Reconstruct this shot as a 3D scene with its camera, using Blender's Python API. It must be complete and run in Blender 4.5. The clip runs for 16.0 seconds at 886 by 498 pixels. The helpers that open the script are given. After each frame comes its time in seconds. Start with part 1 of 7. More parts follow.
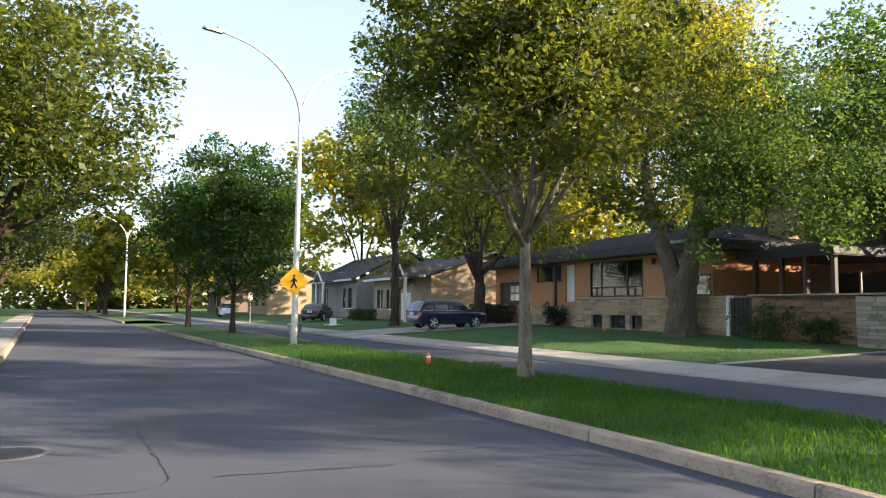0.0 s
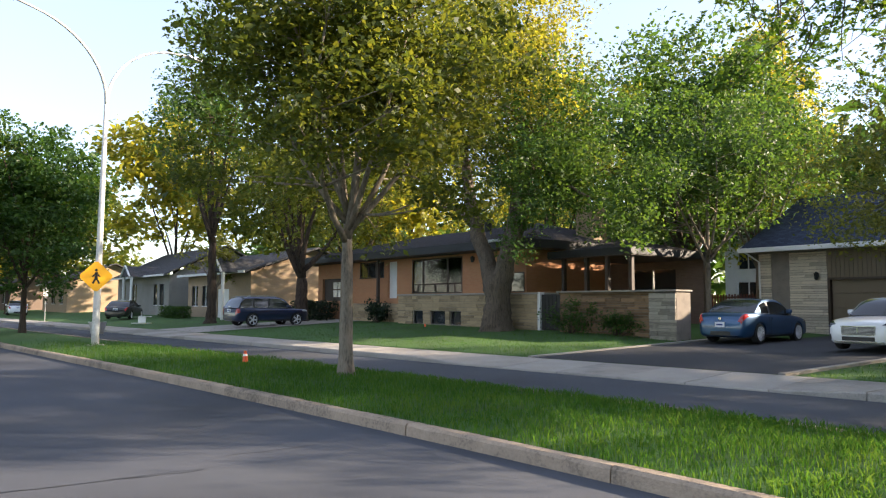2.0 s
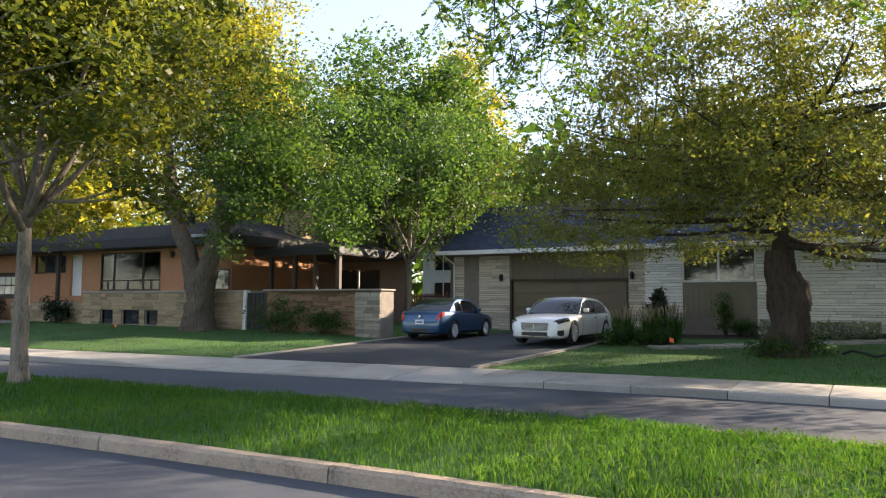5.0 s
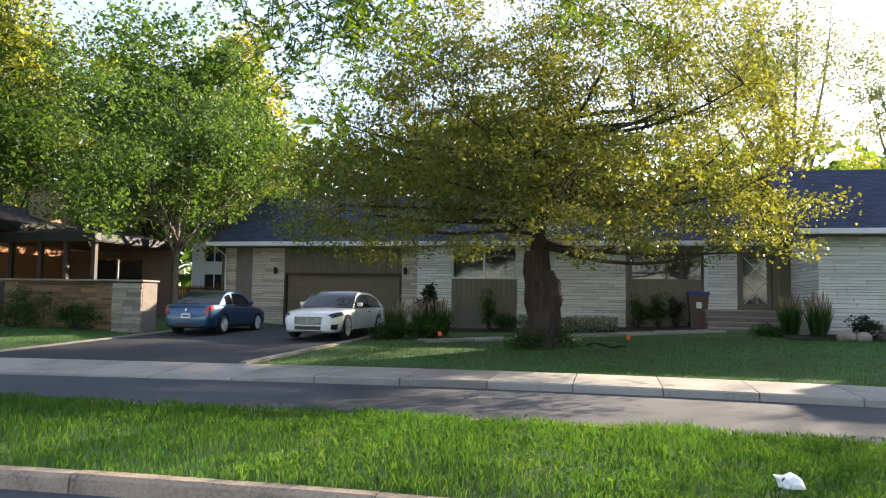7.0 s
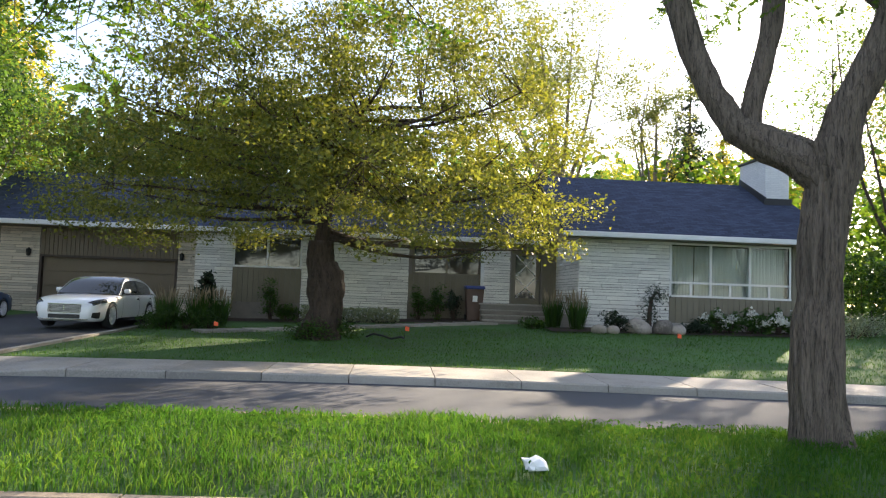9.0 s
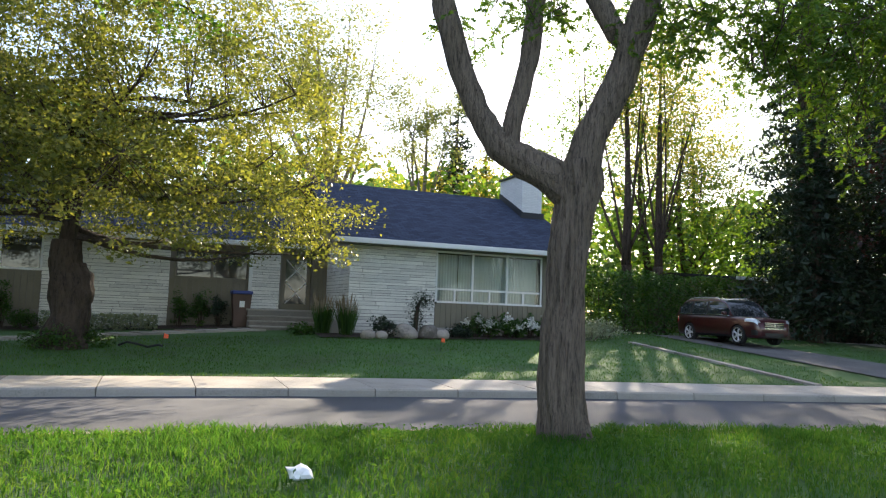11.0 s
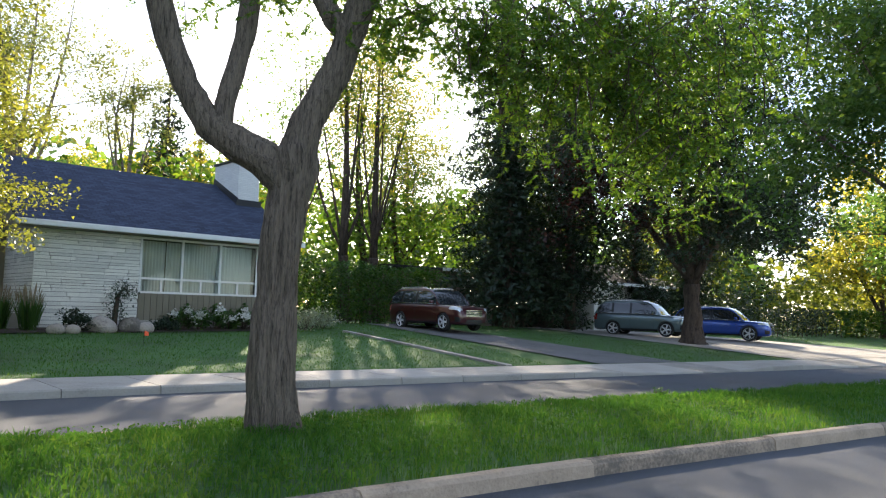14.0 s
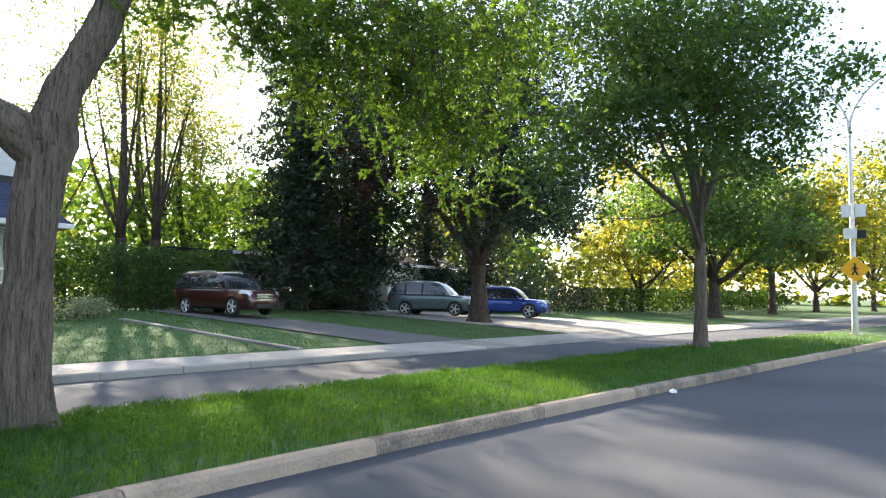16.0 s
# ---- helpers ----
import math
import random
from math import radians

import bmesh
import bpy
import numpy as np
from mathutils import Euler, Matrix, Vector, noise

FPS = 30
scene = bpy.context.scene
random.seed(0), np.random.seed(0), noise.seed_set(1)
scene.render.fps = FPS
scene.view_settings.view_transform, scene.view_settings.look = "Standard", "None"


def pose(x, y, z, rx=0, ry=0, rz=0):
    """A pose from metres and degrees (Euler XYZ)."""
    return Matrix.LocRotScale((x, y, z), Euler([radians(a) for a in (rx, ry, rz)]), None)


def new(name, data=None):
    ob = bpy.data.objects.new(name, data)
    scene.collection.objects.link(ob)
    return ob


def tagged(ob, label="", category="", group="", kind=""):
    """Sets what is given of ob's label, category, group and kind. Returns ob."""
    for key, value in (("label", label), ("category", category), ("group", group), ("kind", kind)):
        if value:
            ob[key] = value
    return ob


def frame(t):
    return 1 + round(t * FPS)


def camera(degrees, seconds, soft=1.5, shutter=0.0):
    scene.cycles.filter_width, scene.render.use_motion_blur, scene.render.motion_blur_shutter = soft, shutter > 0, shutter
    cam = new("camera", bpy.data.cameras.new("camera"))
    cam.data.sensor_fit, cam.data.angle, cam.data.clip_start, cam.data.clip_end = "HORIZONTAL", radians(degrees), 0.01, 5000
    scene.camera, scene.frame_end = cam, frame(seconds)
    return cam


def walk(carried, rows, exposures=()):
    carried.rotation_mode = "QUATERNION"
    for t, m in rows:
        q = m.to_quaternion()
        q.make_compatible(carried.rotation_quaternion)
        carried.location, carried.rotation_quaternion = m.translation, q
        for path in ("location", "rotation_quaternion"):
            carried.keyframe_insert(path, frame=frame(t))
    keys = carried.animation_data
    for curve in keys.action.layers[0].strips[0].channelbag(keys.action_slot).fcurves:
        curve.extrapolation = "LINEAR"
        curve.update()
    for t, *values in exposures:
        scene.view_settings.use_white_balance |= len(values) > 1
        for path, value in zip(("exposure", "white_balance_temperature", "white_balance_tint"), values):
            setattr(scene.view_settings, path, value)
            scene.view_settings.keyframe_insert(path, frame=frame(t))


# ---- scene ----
cam = camera(61.9, 16.0, soft=1.2)

# seconds, x, y, z, heading, pitch, lean
PATH = [
    (0, 0.041, -0.136, 1.609, 66, 4.427, 0.4),
    (0.5, 0.019, -0.126, 1.607, 62.121, 4.327, 0.662),
    (1, 0.001, -0.119, 1.603, 58.625, 4.324, 0.479),
    (1.5, -0.016, -0.095, 1.6, 55.767, 4.29, 0.374),
    (2, -0.011, -0.056, 1.597, 52.392, 4.25, 0.25),
    (2.5, -0.004, -0.029, 1.597, 48.019, 4.212, 0.22),
    (3, -0.025, -0.024, 1.598, 44.485, 4.1, 0.122),
    (5.5, -0.237, -0.107, 1.608, 25.323, 4.294, 0.358),
    (6, -0.222, -0.128, 1.609, 20.536, 4.32, 0.361),
    (6.5, -0.188, -0.071, 1.611, 15.725, 4.292, 0.538),
    (7, -0.179, -0.048, 1.613, 12.553, 3.946, 0.891),
    (7.5, -0.158, -0.031, 1.615, 9.934, 3.699, 1.242),
    (8, -0.113, -0.003, 1.615, 5.584, 3.555, 1.522),
    (8.5, -0.047, 0.02, 1.615, 0.965, 3.513, 1.831),
    (11, -0.015, 0.074, 1.614, -21.268, 4.744, 2.153),
    (11.5, 0.002, 0.086, 1.61, -24.764, 4.848, 2.153),
    (12, 0.026, 0.11, 1.604, -27.818, 4.855, 2.213),
    (12.5, 0.048, 0.127, 1.598, -31.801, 4.895, 2.206),
    (13, 0.054, 0.119, 1.591, -35.349, 4.939, 2.075),
    (13.5, 0.066, 0.124, 1.588, -38.894, 4.837, 1.876),
    (14, 0.095, 0.136, 1.585, -42.905, 4.73, 1.526),
    (14.5, 0.122, 0.148, 1.581, -46.565, 4.411, 1.04),
    (15, 0.15, 0.146, 1.578, -49.881, 4.073, 0.668),
    (15.5, 0.2, 0.113, 1.578, -54.588, 3.809, 0.493),
    (16, 0.235, 0.076, 1.579, -58.63, 3.652, 0.417),
]
walk(cam, [(t, pose(x, y, z, 90 + p, 0, h) @ pose(0, 0, 0, 0, 0, r)) for t, x, y, z, h, p, r in PATH],
     exposures=[(0, 1.8, 6200, 14), (8.5, 1.92, 6150, 13), (11.0, 1.85, 5950, 12), (14.0, 1.9, 5900, 11), (16.0, 2.35, 5950, 11)])

# ---- light: low evening sun behind the houses ----
SUN_AZ, SUN_EL = radians(54.7), radians(21.0)
world = bpy.data.worlds.new("sky")
scene.world = world
world.use_nodes = True
wn, wl = world.node_tree.nodes, world.node_tree.links
sky = wn.new("ShaderNodeTexSky")
sky.sky_type, sky.sun_disc = "NISHITA", False
sky.sun_elevation, sky.sun_rotation = SUN_EL, radians(90) - SUN_AZ
sky.air_density, sky.dust_density, sky.ozone_density = 1.0, 0.6, 1.0
veil = wn.new("ShaderNodeMix")  # thin bright haze over the whole sky
veil.data_type, veil.blend_type = "RGBA", "ADD"
veil.inputs["Factor"].default_value = 1.0
veil.inputs["B"].default_value = (1.55, 1.52, 1.62, 1)
wl.new(sky.outputs[0], veil.inputs["A"])
wl.new(veil.outputs["Result"], wn["Background"].inputs[0])
wn["Background"].inputs[1].default_value = 0.078
sun = new("sun", bpy.data.lights.new("sun", "SUN"))
sun.data.energy, sun.data.angle, sun.data.color = 5.0, radians(0.6), (1.0, 0.82, 0.58)
sun_dir = Vector((math.cos(SUN_AZ) * math.cos(SUN_EL), math.sin(SUN_AZ) * math.cos(SUN_EL), math.sin(SUN_EL)))
sun.rotation_euler = sun_dir.to_track_quat("Z", "Y").to_euler()

# ---- materials ----


def mat(name, colour, rough=0.8, metal=0.0, var=0.25, scale=3.0, fine=40.0, bump=0.0, bump_scale=60.0, deep=0.02,
        dark=None, stretch=(1, 1, 1), rand=0.0, spec=0.5, coat=0.0, alpha=None):
    """Surface with two scales of colour variation and fine relief; rand varies it from object to object."""
    m = bpy.data.materials.new(name)
    m.use_nodes = True
    n, l = m.node_tree.nodes, m.node_tree.links
    b = n["Principled BSDF"]
    b.inputs["Roughness"].default_value, b.inputs["Metallic"].default_value = rough, metal
    b.inputs["Specular IOR Level"].default_value = spec
    b.inputs["Coat Weight"].default_value, b.inputs["Coat Roughness"].default_value = coat, 0.05
    tc, mp = n.new("ShaderNodeTexCoord"), n.new("ShaderNodeMapping")
    mp.inputs["Scale"].default_value = stretch
    l.new(tc.outputs["Object"], mp.inputs["Vector"])
    oi = n.new("ShaderNodeObjectInfo")
    off = n.new("ShaderNodeVectorMath")
    off.operation = "ADD"
    l.new(mp.outputs[0], off.inputs[0])
    sc = n.new("ShaderNodeVectorMath")
    sc.operation = "SCALE"
    sc.inputs[0].default_value = (17.0, 31.0, 23.0)
    l.new(oi.outputs["Random"], sc.inputs["Scale"])
    l.new(sc.outputs[0], off.inputs[1])
    big, small = n.new("ShaderNodeTexNoise"), n.new("ShaderNodeTexNoise")
    big.inputs["Scale"].default_value, small.inputs["Scale"].default_value = scale, fine
    big.inputs["Detail"].default_value = small.inputs["Detail"].default_value = 5.0
    for t in (big, small):
        l.new(off.outputs[0], t.inputs["Vector"])
    c2 = dark or [c * (1 - 2 * var) for c in colour]
    c3 = [min(1, c * (1 + var)) for c in colour]
    r = n.new("ShaderNodeValToRGB")
    r.color_ramp.elements[0].position, r.color_ramp.elements[1].position = 0.32, 0.7
    r.color_ramp.elements[0].color, r.color_ramp.elements[1].color = (*c2, 1), (*c3, 1)
    e = r.color_ramp.elements.new(0.5)
    e.color = (*colour, 1)
    mix = n.new("ShaderNodeMath")
    mix.operation = "MULTIPLY_ADD"
    mix.inputs[1].default_value, mix.inputs[2].default_value = 0.45, 0.0
    l.new(small.outputs["Fac"], mix.inputs[0])
    add = n.new("ShaderNodeMath")
    add.operation = "MULTIPLY_ADD"
    add.inputs[1].default_value = 0.55
    l.new(big.outputs["Fac"], add.inputs[0])
    l.new(mix.outputs[0], add.inputs[2])
    fac = add.outputs[0]
    if rand:
        ra = n.new("ShaderNodeMath")
        ra.operation = "MULTIPLY_ADD"
        ra.inputs[1].default_value = rand
        l.new(oi.outputs["Random"], ra.inputs[0])
        l.new(fac, ra.inputs[2])
        rs = n.new("ShaderNodeMath")
        rs.operation = "SUBTRACT"
        rs.inputs[1].default_value = rand / 2
        l.new(ra.outputs[0], rs.inputs[0])
        fac = rs.outputs[0]
    l.new(fac, r.inputs[0])
    l.new(r.outputs[0], b.inputs["Base Color"])
    if bump:
        bt = n.new("ShaderNodeTexNoise")
        bt.inputs["Scale"].default_value, bt.inputs["Detail"].default_value = bump_scale, 6.0
        l.new(off.outputs[0], bt.inputs["Vector"])
        bp = n.new("ShaderNodeBump")
        bp.inputs["Strength"].default_value, bp.inputs["Distance"].default_value = min(1, bump), deep
        l.new(bt.outputs["Fac"], bp.inputs["Height"])
        l.new(bp.outputs[0], b.inputs["Normal"])
    return m


def leaf_mat(name, dark, mid, light, glow=0.45, tint=(0.9, 1.0, 0.4), gloss=0.3, rough=0.5):
    """Thin leaves: each one its own shade, and letting the sun through."""
    m = bpy.data.materials.new(name)
    m.use_nodes = True
    n, l = m.node_tree.nodes, m.node_tree.links
    b, out = n["Principled BSDF"], n["Material Output"]
    b.inputs["Roughness"].default_value, b.inputs["Specular IOR Level"].default_value = rough, gloss
    g = n.new("ShaderNodeNewGeometry")
    tc = n.new("ShaderNodeTexCoord")
    ns = n.new("ShaderNodeTexNoise")
    ns.inputs["Scale"].default_value = 0.55
    l.new(tc.outputs["Object"], ns.inputs["Vector"])
    s = n.new("ShaderNodeMath")
    s.operation = "MULTIPLY_ADD"
    s.inputs[1].default_value = 0.5
    l.new(g.outputs["Random Per Island"], s.inputs[0])
    h = n.new("ShaderNodeMath")
    h.operation = "MULTIPLY"
    h.inputs[1].default_value = 0.6
    l.new(ns.outputs["Fac"], h.inputs[0])
    l.new(h.outputs[0], s.inputs[2])
    r = n.new("ShaderNodeValToRGB")
    r.color_ramp.elements[0].position, r.color_ramp.elements[1].position = 0.15, 0.9
    r.color_ramp.elements[0].color, r.color_ramp.elements[1].color = (*dark, 1), (*light, 1)
    e = r.color_ramp.elements.new(0.5)
    e.color = (*mid, 1)
    l.new(s.outputs[0], r.inputs[0])
    l.new(r.outputs[0], b.inputs["Base Color"])
    t = n.new("ShaderNodeBsdfTranslucent")
    mul = n.new("ShaderNodeMix")
    mul.data_type, mul.blend_type = "RGBA", "MULTIPLY"
    mul.inputs["Factor"].default_value = 1.0
    l.new(r.outputs[0], mul.inputs["A"])
    mul.inputs["B"].default_value = (tint[0] * 3.4, tint[1] * 2.9, tint[2] * 2.4, 1)
    l.new(mul.outputs["Result"], t.inputs["Color"])
    mx = n.new("ShaderNodeMixShader")
    mx.inputs[0].default_value = glow
    l.new(b.outputs[0], mx.inputs[1])
    l.new(t.outputs[0], mx.inputs[2])
    l.new(mx.outputs[0], out.inputs["Surface"])
    return m


def glass_mat(name, colour=(0.02, 0.025, 0.03), rough=0.03):
    m = bpy.data.materials.new(name)
    m.use_nodes = True
    b = m.node_tree.nodes["Principled BSDF"]
    b.inputs["Base Color"].default_value = (*colour, 1)
    b.inputs["Roughness"].default_value = rough
    b.inputs["Specular IOR Level"].default_value = 0.9
    return m


def pane_mat(name):
    """Clear window glass."""
    m = bpy.data.materials.new(name)
    m.use_nodes = True
    n, l = m.node_tree.nodes, m.node_tree.links
    out = n["Material Output"]
    n.remove(n["Principled BSDF"])
    gl, tr, mx, fr = (n.new("ShaderNodeBsdfGlossy"), n.new("ShaderNodeBsdfTransparent"),
                      n.new("ShaderNodeMixShader"), n.new("ShaderNodeFresnel"))
    gl.inputs["Roughness"].default_value = 0.02
    tr.inputs["Color"].default_value = (0.8, 0.84, 0.82, 1)
    fr.inputs["IOR"].default_value = 1.55
    l.new(fr.outputs[0], mx.inputs[0])
    l.new(tr.outputs[0], mx.inputs[1])
    l.new(gl.outputs[0], mx.inputs[2])
    l.new(mx.outputs[0], out.inputs["Surface"])
    return m


M = {
    "grass_soil": mat("grass_soil", (0.042, 0.105, 0.016), 0.95, var=0.3, scale=0.7, fine=22, bump=0.8, bump_scale=30, dark=(0.034, 0.062, 0.014)),
    "asphalt": mat("asphalt", (0.057, 0.061, 0.073), 0.85, var=0.32, scale=0.35, fine=50, bump=0.35, bump_scale=140),
    "asphalt_new": mat("asphalt_new", (0.035, 0.035, 0.04), 0.85, var=0.2, scale=0.5, fine=60, bump=0.3, bump_scale=140),
    "asphalt_old": mat("asphalt_old", (0.12, 0.115, 0.11), 0.9, var=0.2, scale=0.8, fine=40, bump=0.4, bump_scale=80),
    "tar": mat("tar", (0.018, 0.018, 0.02), 0.6, var=0.3, scale=4),
    "concrete": mat("concrete", (0.33, 0.30, 0.26), 0.9, var=0.16, scale=1.5, fine=30, bump=0.25, bump_scale=90, rand=0.35),
    "kerb": mat("kerb", (0.34, 0.26, 0.185), 0.92, var=0.28, scale=2.5, fine=28, bump=0.7, bump_scale=45, rand=0.3, dark=(0.15, 0.12, 0.09)),
    "white_stone": mat("white_stone", (0.80, 0.77, 0.70), 0.85, var=0.10, scale=4, fine=30, bump=0.6, bump_scale=35, rand=0.35),
    "cream_stone": mat("cream_stone", (0.62, 0.54, 0.42), 0.87, var=0.14, scale=4, fine=28, bump=0.6, bump_scale=33, rand=0.55),
    "tan_stone": mat("tan_stone", (0.38, 0.285, 0.17), 0.88, var=0.2, scale=3, fine=25, bump=0.6, bump_scale=30, rand=0.4),
    "grey_stone": mat("grey_stone", (0.34, 0.30, 0.24), 0.88, var=0.2, scale=3, fine=25, bump=0.6, bump_scale=30, rand=0.5),
    "red_stone": mat("red_stone", (0.25, 0.155, 0.085), 0.88, var=0.2, scale=3, fine=25, bump=0.6, bump_scale=30, rand=0.45),
    "mortar": mat("mortar", (0.22, 0.19, 0.16), 0.95, var=0.15),
    "mortar_light": mat("mortar_light", (0.42, 0.38, 0.33), 0.95, var=0.15),
    "orange_brick": mat("orange_brick", (0.42, 0.20, 0.10), 0.88, var=0.14, scale=1.2, fine=26, bump=0.4, bump_scale=40),
    "grey_siding": mat("grey_siding", (0.24, 0.23, 0.21), 0.8, var=0.1, scale=1, fine=20),
    "olive_board": mat("olive_board", (0.19, 0.165, 0.115), 0.7, var=0.08, scale=1.5, fine=24, rand=0.12),
    "garage_brown": mat("garage_brown", (0.15, 0.115, 0.07), 0.6, var=0.06, scale=1.5, fine=20),
    "white_paint": mat("white_paint", (0.74, 0.73, 0.70), 0.5, var=0.05, scale=2),
    "black_metal": mat("black_metal", (0.012, 0.012, 0.013), 0.45, var=0.1),
    "dark_wood": mat("dark_wood", (0.05, 0.032, 0.022), 0.6, var=0.2, scale=3, stretch=(8, 1, 1)),
    "fence_red": mat("fence_red", (0.12, 0.045, 0.03), 0.75, var=0.2, scale=3, stretch=(6, 1, 1)),
    "flashing": mat("flashing", (0.02, 0.02, 0.022), 0.5, var=0.1),
    "curtain": mat("curtain", (0.76, 0.75, 0.71), 0.9, var=0.08, scale=1, stretch=(8, 1, 0.5)),
    "room": mat("room", (0.16, 0.13, 0.10), 0.9, var=0.1),
    "pole": mat("pole", (0.62, 0.60, 0.56), 0.55, var=0.12, scale=1.2, fine=14, dark=(0.4, 0.37, 0.32)),
    "sign_yellow": mat("sign_yellow", (0.85, 0.42, 0.01), 0.45, var=0.04),
    "sign_black": mat("sign_black", (0.01, 0.01, 0.01), 0.5, var=0.1),
    "sign_back": mat("sign_back", (0.45, 0.45, 0.44), 0.4, metal=0.6, var=0.06),
    "bark_grey": mat("bark_grey", (0.155, 0.12, 0.09), 0.95, var=0.5, scale=5, fine=20, bump=1.0, bump_scale=6, deep=0.08, stretch=(6, 6, 0.5), dark=(0.022, 0.016, 0.012)),
    "bark_dark": mat("bark_dark", (0.07, 0.048, 0.034), 0.95, var=0.45, scale=3, fine=14, bump=1.0, bump_scale=9, deep=0.06, stretch=(3, 3, 0.7)),
    "bark_pale": mat("bark_pale", (0.20, 0.165, 0.125), 0.95, var=0.35, scale=4, fine=18, bump=0.8, bump_scale=16, stretch=(2, 2, 0.6)),
    "rock": mat("rock", (0.30, 0.26, 0.22), 0.9, var=0.3, scale=3, fine=20, bump=0.8, bump_scale=14, rand=0.4),
    "mulch": mat("mulch", (0.045, 0.03, 0.02), 0.95, var=0.4, scale=5, fine=40, bump=0.9, bump_scale=40),
    "orange": mat("orange", (0.85, 0.12, 0.03), 0.5, var=0.05),
    "paper": mat("paper", (0.85, 0.84, 0.82), 0.8, var=0.05),
    "bin_brown": mat("bin_brown", (0.10, 0.055, 0.04), 0.5, var=0.08),
    "bin_blue": mat("bin_blue", (0.03, 0.05, 0.22), 0.45, var=0.08),
    "tyre": mat("tyre", (0.014, 0.014, 0.014), 0.85, var=0.15),
    "alloy": mat("alloy", (0.66, 0.66, 0.67), 0.3, metal=0.35, var=0.05),
    "chrome": mat("chrome", (0.75, 0.75, 0.76), 0.1, metal=1.0, var=0.02),
    "black_trim": mat("black_trim", (0.012, 0.012, 0.013), 0.4, var=0.1),
    "red_lamp": mat("red_lamp", (0.42, 0.012, 0.012), 0.15, var=0.1, coat=1.0),
    "clear_lamp": mat("clear_lamp", (0.62, 0.64, 0.66), 0.12, metal=0.4, var=0.15, coat=1.0),
    "plate": mat("plate", (0.72, 0.73, 0.76), 0.45, var=0.04),
    "car_glass": glass_mat("car_glass", (0.02, 0.024, 0.027)),
    "dark_glass": glass_mat("dark_glass", (0.025, 0.03, 0.033), 0.04),
    "pane": pane_mat("pane"),
    "lamp_glass": glass_mat("lamp_glass", (0.5, 0.5, 0.45), 0.2),
    "cable": mat("cable", (0.01, 0.01, 0.01), 0.6, var=0.05),
    "leaf_maple": leaf_mat("leaf_maple", (0.028, 0.046, 0.013), (0.056, 0.082, 0.020), (0.12, 0.138, 0.028), 0.45, (1.0, 0.95, 0.4)),
    # gold of low sun on foliage, brightened into the leaf colour itself
    "leaf_gold_lit": leaf_mat("leaf_gold_lit", (0.075, 0.095, 0.02), (0.15, 0.165, 0.03), (0.32, 0.285, 0.05), 0.5, (0.85, 0.88, 0.4)),
    "leaf_linden": leaf_mat("leaf_linden", (0.020, 0.045, 0.016), (0.042, 0.084, 0.026), (0.085, 0.13, 0.034), 0.4, (0.9, 1.0, 0.45)),
    "leaf_haw": leaf_mat("leaf_haw", (0.042, 0.058, 0.02), (0.098, 0.112, 0.034), (0.19, 0.185, 0.05), 0.45, (0.74, 0.83, 0.33)),
    "leaf_pale": leaf_mat("leaf_pale", (0.07, 0.09, 0.045), (0.12, 0.145, 0.065), (0.19, 0.205, 0.08), 0.42, (0.8, 0.85, 0.5)),
    "leaf_dark": leaf_mat("leaf_dark", (0.012, 0.024, 0.014), (0.02, 0.036, 0.018), (0.04, 0.055, 0.022), 0.13),
    "leaf_locust": leaf_mat("leaf_locust", (0.03, 0.07, 0.012), (0.055, 0.11, 0.018), (0.12, 0.165, 0.022), 0.34),
    "leaf_needle": leaf_mat("leaf_needle", (0.010, 0.022, 0.014), (0.018, 0.034, 0.020), (0.035, 0.052, 0.026), 0.12),
    "leaf_hedge": leaf_mat("leaf_hedge", (0.014, 0.04, 0.012), (0.03, 0.07, 0.016), (0.06, 0.11, 0.022), 0.3),
    "leaf_silver": leaf_mat("leaf_silver", (0.10, 0.13, 0.12), (0.17, 0.20, 0.18), (0.26, 0.28, 0.24), 0.3),
    "leaf_purple": leaf_mat("leaf_purple", (0.02, 0.012, 0.014), (0.035, 0.02, 0.02), (0.07, 0.04, 0.03), 0.25, (1.0, 0.6, 0.4)),
    "leaf_weed": leaf_mat("leaf_weed", (0.022, 0.06, 0.012), (0.042, 0.10, 0.018), (0.085, 0.145, 0.028), 0.35, (0.8, 0.9, 0.4), 0.05, 0.8),
    "blade": leaf_mat("blade", (0.020, 0.056, 0.012), (0.038, 0.098, 0.018), (0.085, 0.135, 0.03), 0.42, (0.8, 0.9, 0.45), 0.08, 0.75),
    "plume": leaf_mat("plume", (0.16, 0.13, 0.085), (0.24, 0.20, 0.14), (0.32, 0.27, 0.20), 0.25, (0.6, 0.6, 0.5)),
    "flower": leaf_mat("flower", (0.62, 0.6, 0.5), (0.75, 0.74, 0.68), (0.85, 0.84, 0.8), 0.25, (0.28, 0.33, 0.4)),
}
PAINT = {}


def paint(name, colour, metal=0.3):
    m = mat("paint_" + name, colour, 0.32, metal=metal, var=0.03, scale=1.0, fine=300, coat=1.0)
    PAINT[name] = m
    return m


